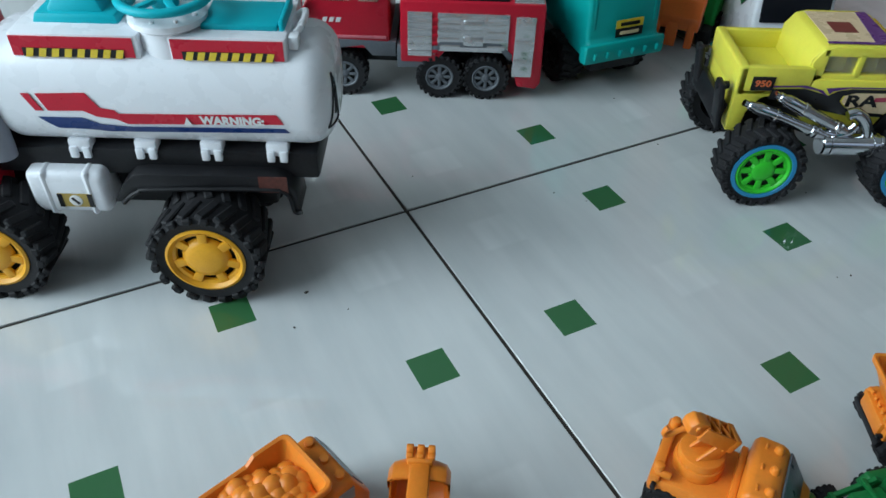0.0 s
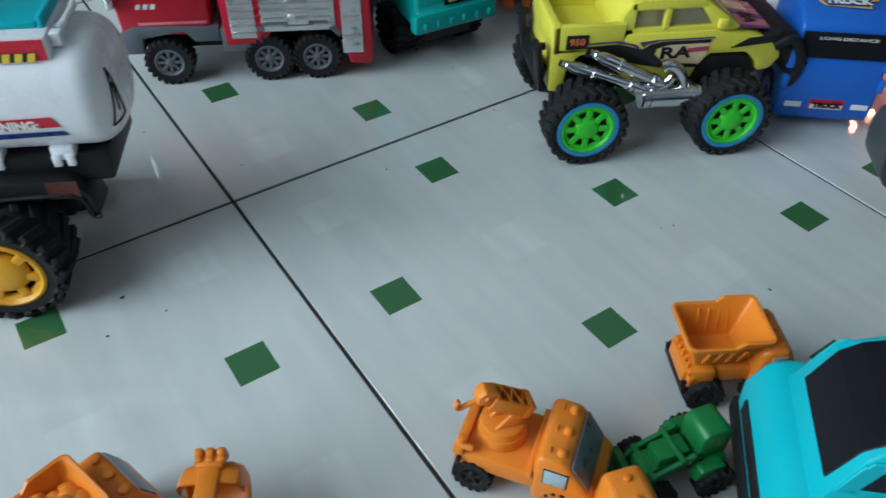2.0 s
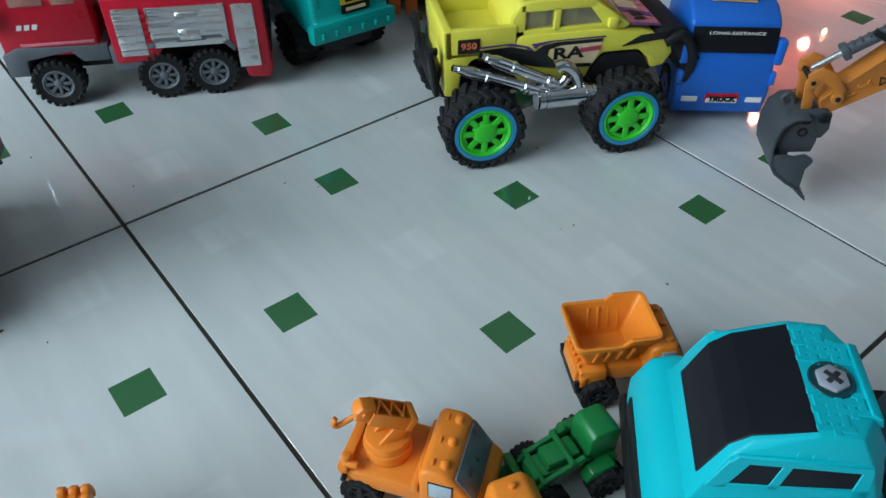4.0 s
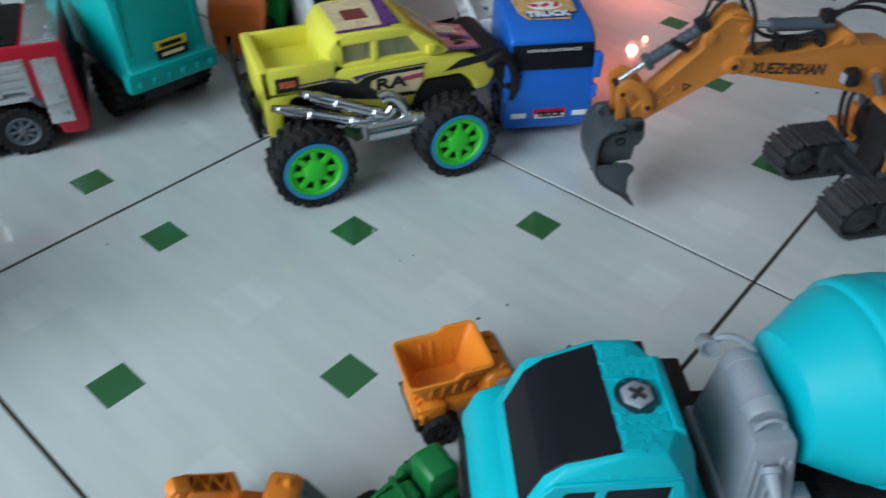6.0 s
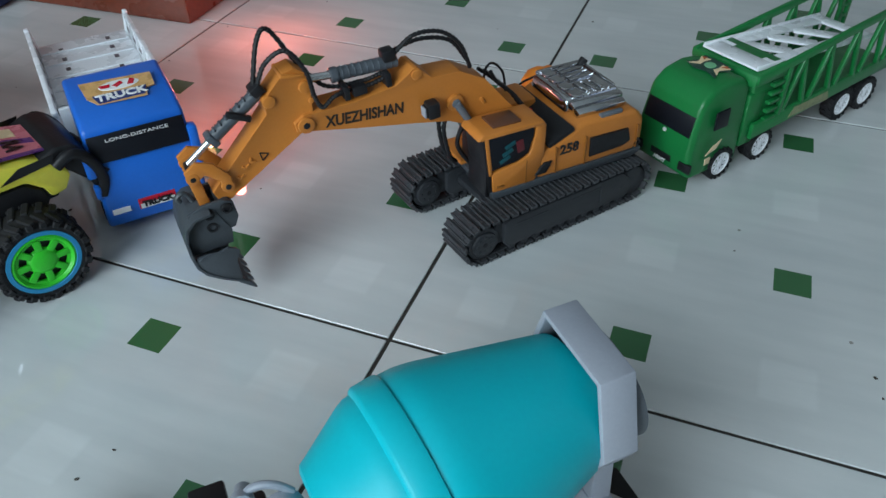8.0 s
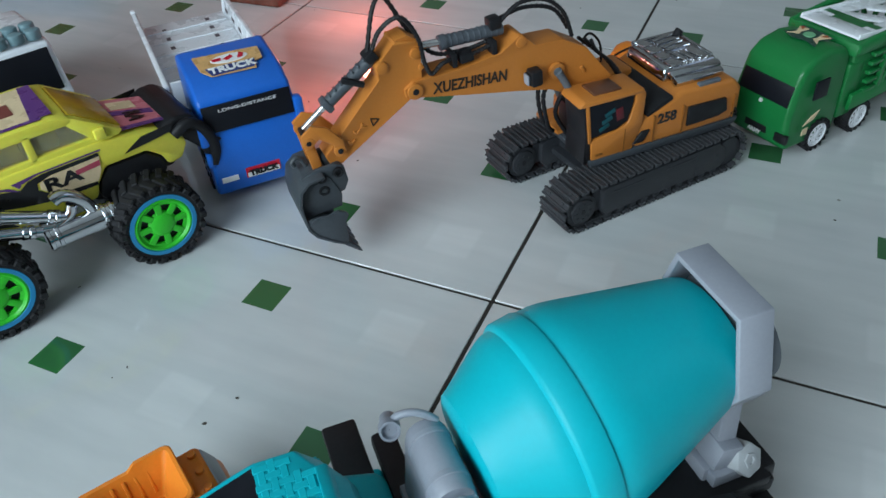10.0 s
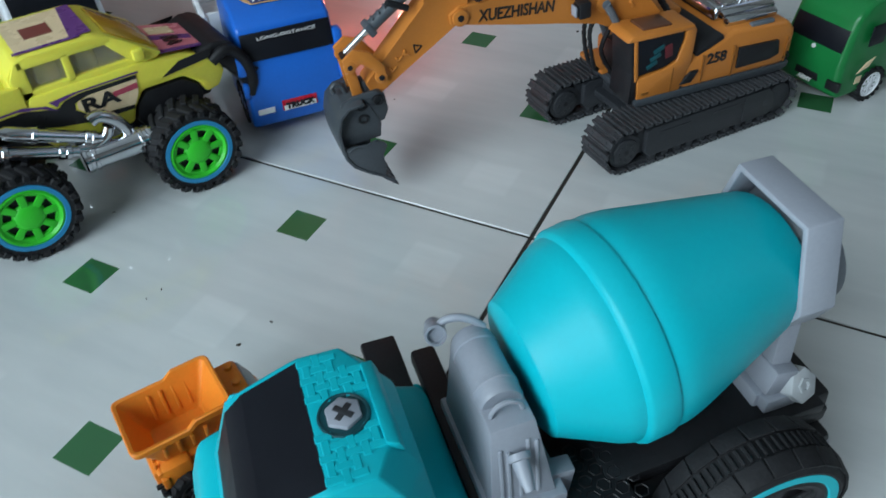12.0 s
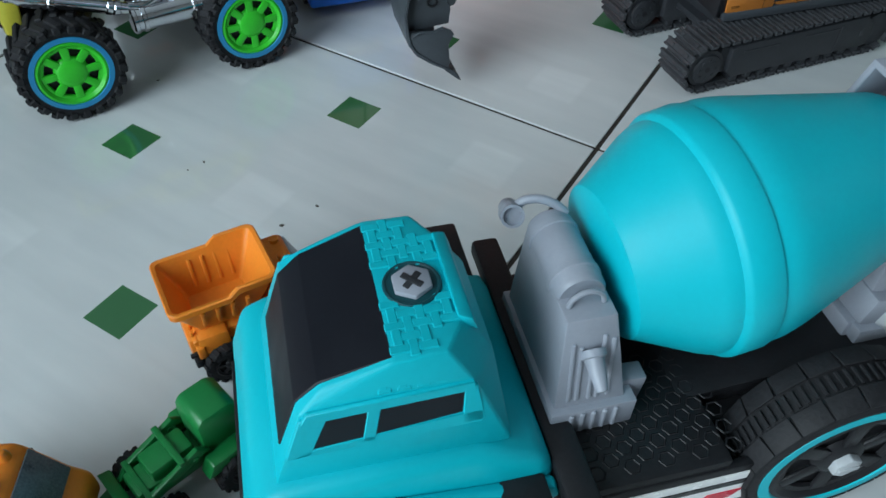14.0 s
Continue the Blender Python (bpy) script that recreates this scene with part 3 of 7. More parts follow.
part("boom_cylinder", placed(join(tube([(0.062, 0.0135, 0.1135), (0.052, 0.0135, 0.094), (0.044, 0.0135, 0.070)], 0.0028, 12, 2), tube([(0.062, -0.0135, 0.1135), (0.052, -0.0135, 0.094), (0.044, -0.0135, 0.070)], 0.0028, 12, 2)), DROP), MIDGREY, BOOM)
part("arm_cylinder", placed(join(tube([(0.142, 0, 0.1560), (0.0975, 0, 0.1525)], 0.0044, 16, 1)), DROP), SLATE, BOOM, "slate grey ribbed cylinder")
for i in range(9):
    part("cylinder_rib", placed(cyl(0.0047, 0.0012, (0.102 + 0.0042 * i, 0, 0.1529 + 0.00035 * i), "x", 16, 0.0003), DROP), SLATE, BOOM)
part("cylinder_cap", placed(cyl(0.0052, 0.005, (0.141, 0, 0.1560), "x", 16), DROP), SLATE, BOOM)
part("piston_rod", placed(tube([(0.166, 0, 0.1600), (0.140, 0, 0.1562)], 0.0026, 12, 1), DROP), SILVER, BOOM)
part("bracket", placed(join(box(0.009, 0.010, 0.008, (0.103, 0, 0.1585), 0.0015), box(0.010, 0.012, 0.006, (0.128, 0.004, 0.1440), 0.001), box(0.004, 0.012, 0.010, (0.1075, 0.004, 0.1450), 0.001), box(0.004, 0.012, 0.010, (0.137, 0.004, 0.1450), 0.001)), DROP), BLACK, BOOM)
HOSES = [
    [(0.099, 0.003, 0.159), (0.085, 0.004, 0.168), (0.066, 0.005, 0.1655), (0.052, 0.005, 0.152), (0.045, 0.004, 0.132)],
    [(0.099, -0.003, 0.158), (0.078, -0.003, 0.1605), (0.056, -0.003, 0.153), (0.044, -0.003, 0.135)],
    [(0.135, 0.006, 0.1455), (0.146, 0.009, 0.146), (0.155, 0.011, 0.1425), (0.159, 0.0115, 0.152), (0.161, 0.0115, 0.170), (0.170, 0.010, 0.186), (0.183, 0.006, 0.180), (0.191, 0.004, 0.166)],
    [(0.135, 0.002, 0.1470), (0.150, 0.000, 0.1520), (0.163, -0.004, 0.172), (0.175, -0.002, 0.1965), (0.184, 0.001, 0.192), (0.193, 0.002, 0.1655)],
    [(0.108, 0.005, 0.1460), (0.122, 0.006, 0.1445), (0.137, 0.006, 0.1460)], [(0.108, 0.001, 0.1475), (0.122, 0.001, 0.1460), (0.137, 0.001, 0.1475)]]
for hz in HOSES:
    part("hose", placed(tube(hz, 0.0015, 8, 12, 0.16), DROP), BLACK, BOOM, "black ribbed hose")
part("foot_hose", placed(join(*[tube([(0.038 - 0.003 * i, -0.005 + 0.004 * i, 0.122), (0.026, -0.005 + 0.004 * i, 0.112), (0.012, -0.004 + 0.004 * i, 0.099), (0.004, 0.000 + 0.004 * i, 0.087)], 0.0014, 8, 8, 0.14) for i in range(3)]), TURN), BLACK, BOOM)
part("lower_hose", placed(join(*[tube([(0.066, -0.004 + 0.008 * i, 0.100), (0.070, -0.004 + 0.008 * i, 0.085), (0.066, -0.002 + 0.008 * i, 0.062), (0.058, 0.0, 0.052)], 0.0017, 8, 8, 0.12) for i in range(2)]), TURN), BLACK, BOOM)
STICK = part("stick", placed(join(
    framed([(0.1745, 0.1713), (0.1670, 0.1725), (0.1588, 0.1660), (0.1610, 0.1400), (0.1640, 0.1290), (0.1720, 0.1270), (0.2263, 0.0973), (0.2344, 0.0985), (0.2367, 0.1060), (0.2263, 0.1156), (0.1905, 0.1480), (0.1900, 0.1580), (0.1850, 0.1620)], 0.0165, 0.0016, 0.0006, 0.0006),
    prism([(0.1760, 0.1712), (0.1600, 0.1672), (0.1600, 0.1648), (0.1770, 0.1688)], 0.019, 0.0006)), DROP), EXCAV, EX, "ochre box-section stick with raised rims")
for x, z, r, w in ((0.1630, 0.1585, 0.0040, 0.0185), (0.1870, 0.1560, 0.0042, 0.0190), (0.1605, 0.148, 0.0020, 0.0175)):
    part("boss", placed(cyl(r, w, (x, 0, z), segs=20), DROP), EXCAV, STICK)
for m in (pose(0.2110, 0, 0.1165, 0, 35, 0), pose(0.2065, 0, 0.1185, 0, -20, 0), pose(0.2160, 0, 0.1105, 0, 35, 0)):
    part("boss", placed(join(box(0.0046, 0.0172, 0.0016, (0, 0, 0), 0.0005), box(0.0016, 0.0172, 0.0036, (0.0018, 0, 0.0012), 0.0005)), DROP @ m), EXCAV, STICK)
part("warning_mark", placed(join(*[placed(box(0.0062, 0.0004, 0.0008, (0, 0, 0), 0), Matrix.Translation((0.199, 0.00790, 0.1205)) @ pose(0, 0, 0, 0, 38, 0) @ pose(*p)) for p in ((0, 0, -0.0018, 0, 0, 0), (-0.0015, 0, 0.0008, 0, -60, 0), (0.0015, 0, 0.0008, 0, 60, 0))]), DROP), STBLACK, STICK)
part("bucket_cylinder", placed(tube([(0.1870, 0, 0.1625), (0.2265, 0, 0.1388)], 0.0042, 16, 1), DROP), SLATE, STICK, "slate grey bucket cylinder")
for i in range(7):
    part("cylinder_rib", placed(box(0.0016, 0.0050, 0.0020, (0, 0, 0.0040), 0.0004, seg=1), DROP @ Matrix.Translation((0.194 + 0.0045 * i, 0.001, 0.1583 - 0.0027 * i)) @ pose(0, 0, 0, 0, 31, 0)), SLATE, STICK)
part("cylinder_cap", placed(box(0.0050, 0.0098, 0.0098, (0, 0, 0), 0.0012), DROP @ Matrix.Translation((0.2260, 0, 0.1391)) @ pose(0, 0, 0, 0, 31, 0)), SLATE, STICK)
part("piston_rod", placed(tube([(0.2265, 0, 0.1388), (0.2445, 0, 0.1272)], 0.0023, 12, 1), DROP), SILVER, STICK)
part("hose_clamp", placed(join(box(0.008, 0.011, 0.007, (0.192, 0.002, 0.1640), 0.0015, (0, 30, 0)), box(0.004, 0.004, 0.016, (0.207, 0.006, 0.1515), 0.001, (0, 60, 0))), DROP), BLACK, STICK)
for sy in (-1, 1):
    part("link", placed(join(
        prism([(0.2497, 0.1283), (0.2413, 0.1335), (0.2313, 0.1290), (0.2228, 0.1165), (0.2225, 0.1075), (0.2290, 0.1060), (0.2300, 0.1150), (0.2382, 0.1225), (0.2480, 0.1170)], 0.0028, 0.0008, (0, sy * 0.0105, 0)),
        cyl(0.0042, 0.0035, (0.2265, sy * 0.0105, 0.1095), segs=20), cyl(0.0042, 0.0035, (0.2455, sy * 0.0105, 0.1225), segs=20),
        prism([(0.2490, 0.1215), (0.2420, 0.1200), (0.2400, 0.0990), (0.2470, 0.0980)], 0.0030, 0.0008, (0, sy * 0.0070, 0))), DROP), EXCAV, STICK)
part("pin", placed(join(cyl(0.0020, 0.026, (0.2265, 0, 0.1095), segs=12), cyl(0.0020, 0.025, (0.2455, 0, 0.1225), segs=12), cyl(0.0034, 0.026, (0.2320, 0, 0.0955), segs=16), cyl(0.0034, 0.026, (0.2440, 0, 0.0950), segs=16)), DROP), BLACK, STICK)
# bucket: a bent sheet between two cheeks, with teeth
BW = 0.040
arc = [(0.2430, 0.1000), (0.2540, 0.0992), (0.2610, 0.0935), (0.2642, 0.0830), (0.2645, 0.0720), (0.2632, 0.0610), (0.2590, 0.0530), (0.2490, 0.0440), (0.2380, 0.0365), (0.2340, 0.0335)]
inner = [(x + 0.0022 * (0.2440 - x) / math.hypot(0.2440 - x, 0.0700 - z), z + 0.0022 * (0.0700 - z) / math.hypot(0.2440 - x, 0.0700 - z)) for x, z in arc]
BUCKET = part("bucket", placed(prism(arc + inner[::-1], BW, 0.0004, angle=50), DROP), BUCKETGREY, EX, "dark slate digging bucket with pointed teeth")
for s in (-1, 1):
    part("cheek", placed(prism([(0.2630, 0.0660), (0.2620, 0.0612), (0.2580, 0.0536), (0.2484, 0.0450), (0.2385, 0.0382), (0.2372, 0.0420), (0.2370, 0.0560), (0.2330, 0.0625), (0.2345, 0.0655), (0.2400, 0.0690), (0.2470, 0.0675), (0.2545, 0.0690), (0.2605, 0.0690)], 0.0022, 0.0006, (0, s * (BW / 2 - 0.0018), 0)), DROP), BUCKETGREY, BUCKET)
    part("upper_cheek", placed(prism([(0.2625, 0.0680), (0.2350, 0.0680), (0.2330, 0.0780), (0.2400, 0.0975), (0.2540, 0.0975), (0.2605, 0.0925)], 0.0020, 0.0004, (0, s * (BW / 2 - 0.0070), 0)), DROP), BUCKETGREY, BUCKET)
    part("cheek_rim", placed(tube([(0.2600, s * (BW / 2 - 0.0006), 0.0660), (0.2550, s * (BW / 2 - 0.0006), 0.0688), (0.2470, s * (BW / 2 - 0.0006), 0.0678), (0.2400, s * (BW / 2 - 0.0006), 0.0690)], 0.0007, 6, 3), DROP), BUCKETGREY, BUCKET)
    part("ear", placed(prism([(0.2575, 0.0985), (0.2560, 0.0890), (0.2500, 0.0800), (0.2440, 0.0770), (0.2300, 0.0790), (0.2262, 0.0860), (0.2270, 0.0985), (0.2330, 0.1020), (0.2470, 0.1020)], 0.0030, 0.0008, (0, s * 0.0115, 0)), DROP), BUCKETGREY, BUCKET)
    for x, z in ((0.2320, 0.0955), (0.2440, 0.0950), (0.2445, 0.0850)):
        bolt = part("bolt", placed(lathe([(0.0001, s * 0.0138), (0.0020, s * 0.0138), (0.0022, s * 0.0150), (0.0034, s * 0.0150), (0.0038, s * 0.0138), (0.0038, s * 0.0120)], (x, 0, z), segs=18), DROP), BLACK, BUCKET)
part("cross_tube", placed(join(cyl(0.0050, 0.026, (0.2320, 0, 0.0955), segs=20), cyl(0.0050, 0.026, (0.2440, 0, 0.0950), segs=20)), DROP), BUCKETGREY, BUCKET)
part("top_plate", placed(prism([(0.2560, 0.0990), (0.2440, 0.1005), (0.2310, 0.0800), (0.2340, 0.0780), (0.2460, 0.0960)], 0.0210, 0.0008), DROP), BUCKETGREY, BUCKET)
part("hook", placed(tube([(0.2500, 0.0, 0.0995), (0.2520, 0.0, 0.1060), (0.2555, 0.0, 0.1080), (0.2585, 0.0, 0.1055), (0.2575, 0.0, 0.1020)], 0.0018, 8, 4), DROP), BUCKETGREY, BUCKET)
for i in range(5):
    part("tooth", placed(prism([(0.2410, 0.0375), (0.2385, 0.0400), (0.2318, 0.0315), (0.2300, 0.0265), (0.2330, 0.0290)], 0.0046, 0.0005, (0, -0.0172 + 0.0086 * i, 0)), DROP), BUCKETGREY, BUCKET)

# ---- concrete mixer truck ----
MX = thing("toy_mixer_truck", pose(0.4217, 0.1584, 0, 0, 0, 225), "turquoise toy concrete mixer truck with grey water tank and black chassis", "toy truck")
# nose along +x; the cab's roof stands over the origin
part("chassis", box(0.250, 0.060, 0.014, (-0.080, 0, 0.036), 0.003), BLACK, MX)
part("deck", join(box(0.066, 0.104, 0.010, (-0.072, 0, 0.049), 0.002), box(0.110, 0.046, 0.010, (-0.150, 0, 0.0492), 0.002), prism([(-0.094, 0.0535), (-0.200, 0.0535), (-0.200, 0.060), (-0.150, 0.0585)], 0.036, 0.001, (0, 0.006, 0))), BLACK, MX, "black deck with stamped hexagons")
part("cross_bar", box(0.012, 0.134, 0.008, (-0.0445, 0, 0.059), 0.002), BLACK, MX)
for sy in (-1, 1):
    part("mud_flap", box(0.017, 0.036, 0.005, (-0.026, sy * 0.062, 0.060), 0.0015), BLACK, MX)
    part("side_skirt", box(0.085, 0.004, 0.032, (-0.085, sy * 0.0510, 0.034), 0.001), BLACK, MX)
    sk = part("sticker", placed(plate([(-0.038, -0.010), (0.038, -0.010), (0.032, 0.012), (-0.038, 0.012)], 0.0005), flank(-0.085, sy * 0.0531, 0.034, sy > 0)), STWHITE, MX, "white sticker with red and black bars")
    for i in range(3):
        part("sticker_bar", placed(plate([(-0.030 + 0.02 * i, -0.006), (-0.016 + 0.02 * i, -0.006), (-0.012 + 0.02 * i, -0.001), (-0.026 + 0.02 * i, -0.001)], 0.0004), flank(-0.085, sy * 0.0536, 0.034, sy > 0)), STRED, sk)
    part("sticker_line", placed(plate([(-0.036, 0.004), (0.030, 0.004), (0.028, 0.007), (-0.036, 0.007)], 0.0004), flank(-0.085, sy * 0.0536, 0.034, sy > 0)), STBLACK, sk)
part("tail_block", box(0.024, 0.030, 0.012, (-0.196, 0.004, 0.052), 0.002, (0, 8, 0)), BLACK, MX)
hexes = bmesh.new()
for i in range(10):
    for j in range(6):
        merge(hexes, lathe([(0.0026, 0), (0.0030, 0.00028), (0.0034, 0.0)], (-0.048 - 0.0066 * i, 0.004 + 0.0076 * j + 0.0038 * (i % 2), 0.0541), "z", 6))
part("deck_pattern", hexes, BLACK, MX)


def hull(points, bevel):
    """The solid that closes round the points."""
    bm = bmesh.new()
    for p in points:
        bm.verts.new(p)
    bmesh.ops.convex_hull(bm, input=bm.verts)
    bmesh.ops.dissolve_limit(bm, angle_limit=radians(4), verts=bm.verts, edges=bm.edges)
    bmesh.ops.recalc_face_normals(bm, faces=bm.faces)
    return soften(bm, bevel, 2, 8)


CABM = part("cab", prism([(0.050, 0.030), (-0.036, 0.046), (-0.040, 0.058), (-0.036, 0.068), (-0.012, 0.0790), (0.050, 0.0785), (0.060, 0.074), (0.066, 0.056), (0.064, 0.032)], 0.094, 0.005, seg=3, side=0.004), TEAL, MX, "turquoise cab with black windscreen")
HALF = [(0.0530, 0.0340, 0.077), (-0.0240, 0.0350, 0.077), (0.0480, 0.0325, 0.090), (-0.0150, 0.0330, 0.090), (0.0420, 0.0312, 0.1060), (-0.0110, 0.0315, 0.1070), (-0.0200, 0.0190, 0.1050),
        (0.0345, 0.0280, 0.1125), (-0.0060, 0.0285, 0.1145), (0.0130, 0.0295, 0.1196), (-0.0030, 0.0290, 0.1196), (-0.0105, 0.0170, 0.1190)]
part("greenhouse", hull([(x, s * y, z) for x, y, z in HALF for s in (-1, 1)], 0.0011), TEAL, CABM)
glass = prism([(0.0500, 0.0865), (0.0484, 0.0905), (0.0426, 0.1062), (0.0350, 0.1130), (0.0130, 0.1197), (0.0130, 0.1175), (0.0340, 0.1105), (0.0405, 0.1045), (0.0470, 0.0865)], 0.0550, 0.0)
for v in glass.verts:
    v.co.y *= 1.0 if v.co.z > 0.116 else 0.945
part("windscreen", soften(glass, 0.0004, 1, 20), WINDOW, CABM, "matt black windscreen panel")


def side_plate(points, sy, lift, thick):
    """A plate on the leaning window side of the cab: outline in x and z."""
    bm = plate(points, thick)
    for v in bm.verts:
        x, z, t = v.co
        v.co = Vector((x, sy * (0.0325 - (z - 0.090) * 0.075 + lift + t), z))
    bmesh.ops.recalc_face_normals(bm, faces=bm.faces)
    return soften(bm, 0.0003, 1)


for sy in (-1, 1):
    part("side_window", side_plate([(0.0405, 0.0915), (0.0240, 0.0925), (0.0215, 0.1040), (0.0335, 0.1040), (0.0375, 0.1015)], sy, 0.0003, 0.0005), WINDOW, CABM)
    part("side_window", side_plate([(0.0205, 0.0927), (-0.0070, 0.0950), (-0.0075, 0.1050), (0.0182, 0.1040)], sy, 0.0003, 0.0005), WINDOW, CABM)
    part("window_frame", join(side_plate([(0.0475, 0.0890), (-0.0140, 0.0890), (-0.0135, 0.0950), (0.0405, 0.0915)], sy, -0.0003, 0.0014), side_plate([(0.0480, 0.0890), (0.0405, 0.0890), (0.0335, 0.1050), (0.0420, 0.1050)], sy, -0.0003, 0.0014),
                              side_plate([(0.0245, 0.0905), (0.0205, 0.0905), (0.0178, 0.1050), (0.0218, 0.1050)], sy, -0.0003, 0.0014), side_plate([(-0.0070, 0.0900), (-0.0145, 0.0900), (-0.0115, 0.1065), (-0.0075, 0.1065)], sy, -0.0003, 0.0014),
                              side_plate([(0.0420, 0.1035), (-0.0110, 0.1045), (-0.0105, 0.1080), (0.0395, 0.1075)], sy, -0.0003, 0.0016)), TEAL, CABM)
    for k in range(4):
        part("rail_notch", placed(join(box(0.0042, 0.0010, 0.0044, (0, 0, 0), 0.0003, seg=1), box(0.0026, 0.0012, 0.0020, (0.0004, 0, -0.0002), 0.0003, seg=1)), Matrix.Translation((-0.0010 + 0.0058 * k, sy * 0.0300, 0.1108)) @ pose(0, 0, 0, 22 * sy, 0, 0)), TEAL, CABM)
    part("rail_zigzag", join(*[tube([(0.0210 + 0.0062 * k, sy * 0.0304, 0.1072), (0.0240 + 0.0062 * k, sy * 0.0292, 0.1108), (0.0272 + 0.0062 * k, sy * 0.0302, 0.1068)], 0.0006, 6, 2) for k in range(2)]), TEAL, CABM)
    part("front_window", box(0.024, 0.0016, 0.014, (0.044, sy * 0.0460, 0.058), 0.0006, (4 * sy, 0, 0), 0.5, shift=0.006), WINDOW, CABM)
    part("fender", join(prism([(0.020, 0.046), (-0.040, 0.052), (-0.038, 0.060), (0.030, 0.069), (0.048, 0.067), (0.055, 0.050)], 0.006, 0.002, (0, sy * 0.0470, 0), seg=2)), TEAL, CABM)
weave = bmesh.new()
for i in range(6):
    for j in range(13):
        x, y = 0.0105 - 0.0042 * i, -0.0252 + 0.0042 * j
        if math.hypot(x - 0.002, y - 0.0015) > 0.0105 and abs(y) < (0.0265 if x > -0.001 else 0.0200) and x > -0.008:
            merge(weave, box(0.0060, 0.0030, 0.0012, (x, y, 0.11940), 0.0003, (0, 0, 90 if (i + j) % 2 else 0), seg=1))
part("roof_pattern", weave, TEAL, CABM)
# darker turquoise paints the shade of a well that isn't cut in
part("plug_well", lathe([(0.0094, 0.1194), (0.0090, 0.1201), (0.0084, 0.1201), (0.0080, 0.1198), (0.0001, 0.1198)], (0.002, 0.0015, 0), "z", 40), mat("well_shade_turquoise", (0.002, 0.05, 0.062), 0.5), CABM)
PLUG = part("roof_plug", cyl(0.0068, 0.0022, (0.002, 0.0015, 0.1202), "z", 6, 0.0006), LIGHTGREY, CABM, "grey hexagonal plug with a cross slot painted in shade")
# dark grey bars paint the shade inside the plug's cross slot
part("plug_slot_shade", join(box(0.0078, 0.0024, 0.0008, (0.002, 0.0015, 0.1211), 0.0003, (0, 0, 45)), box(0.0024, 0.0078, 0.0008, (0.002, 0.0015, 0.1212), 0.0003, (0, 0, 45))), DARKGREY, PLUG)
part("rear_spoiler", hull([(x, s * y, z) for s in (-1, 1) for x, y, z in ((-0.0085, 0.0180, 0.1180), (-0.0085, 0.0180, 0.1212), (-0.0130, 0.0190, 0.1195), (-0.0150, 0.0190, 0.1140))], 0.0008), TEAL, CABM)
ROOF = Matrix.Translation((0, 0.003, 0.077)) @ Matrix.Diagonal((1, 1, 1.10, 1)) @ Matrix.Translation((0, 0, -0.077))
for ob in CABM.children:
    if not ob.name.startswith(("fender", "front_window")):
        ob.matrix_basis = ROOF
part("grille", join(box(0.003, 0.06, 0.010, (0.0655, 0, 0.052), 0.0008), box(0.006, 0.092, 0.012, (0.064, 0, 0.034), 0.002)), BLACK, CABM)
# water tank behind the cab
TANK = part("water_tank", join(
    hull([(x, y, z) for x, y, z in ((-0.0440, -0.0300, 0.064), (-0.0440, 0.0255, 0.064), (-0.0715, -0.0300, 0.064), (-0.0715, 0.0255, 0.064), (-0.0458, -0.0250, 0.1080), (-0.0458, 0.0185, 0.1080), (-0.0635, -0.0250, 0.1080), (-0.0635, 0.0185, 0.1080))], 0.0007),
    box(0.0325, 0.0600, 0.014, (-0.0585, -0.002, 0.0605), 0.0008),
    placed(lathe([(0.0001, -0.0235), (0.0080, -0.0235), (0.0090, -0.021), (0.0090, 0.0095), (0.0080, 0.0110), (0.0001, 0.0110)], segs=32), Matrix.Translation((-0.0546, -0.0025, 0.1075)))), LIGHTGREY, MX, "light grey ribbed water tank")
for y in (-0.017, 0.0035):
    part("tank_ring", lathe([(0.0088, y - 0.0016), (0.0095, y - 0.0010), (0.0095, y + 0.0010), (0.0088, y + 0.0016)], (-0.0546, -0.0025, 0.1075), segs=32), LIGHTGREY, TANK)
for x, z0, z1 in ((-0.0490, 0.070, 0.098), (-0.0520, 0.070, 0.096), (-0.0565, 0.070, 0.086), (-0.0595, 0.070, 0.086), (-0.0600, 0.088, 0.100), (-0.0635, 0.070, 0.098)):
    part("tank_rib", placed(box(0.0016, 0.0016, z1 - z0, (0, 0, 0), 0.0004, seg=1), Matrix.Translation((x, 0.0255 - 0.159 * ((z0 + z1) / 2 - 0.064), (z0 + z1) / 2)) @ pose(0, 0, 0, 9, 0, 0)), LIGHTGREY, TANK)
for i in range(5):
    part("tank_rib", box(0.0018, 0.0016, 0.0110, (-0.0500 - 0.0042 * i, 0.0282, 0.0605), 0.0005, seg=1), LIGHTGREY, TANK)
part("spout", placed(lathe([(0.0001, -0.002), (0.0046, -0.002), (0.0046, 0.0005), (0.0034, 0.0010), (0.0030, 0.006), (0.0020, 0.0120), (0.0001, 0.0126)], axis="y", segs=20), Matrix.Translation((-0.0560, 0.0222, 0.0920)) @ pose(0, 0, 0, -28, 0, 0)), LIGHTGREY, TANK)
part("tank_arch", tube([(-0.0546 + 0.0062 * math.cos(a * math.pi / 8), 0.0125, 0.1083 + 0.0062 * math.sin(a * math.pi / 8)) for a in range(9)], 0.0010, 8, 2), LIGHTGREY, TANK)
part("filler_pipe", tube([(-0.0600, -0.0245, 0.1140), (-0.0560, -0.0265, 0.1175), (-0.0510, -0.0285, 0.1190), (-0.0460, -0.0300, 0.1180), (-0.0430, -0.0305, 0.1150)], 0.0017, 10, 6), LIGHTGREY, TANK)
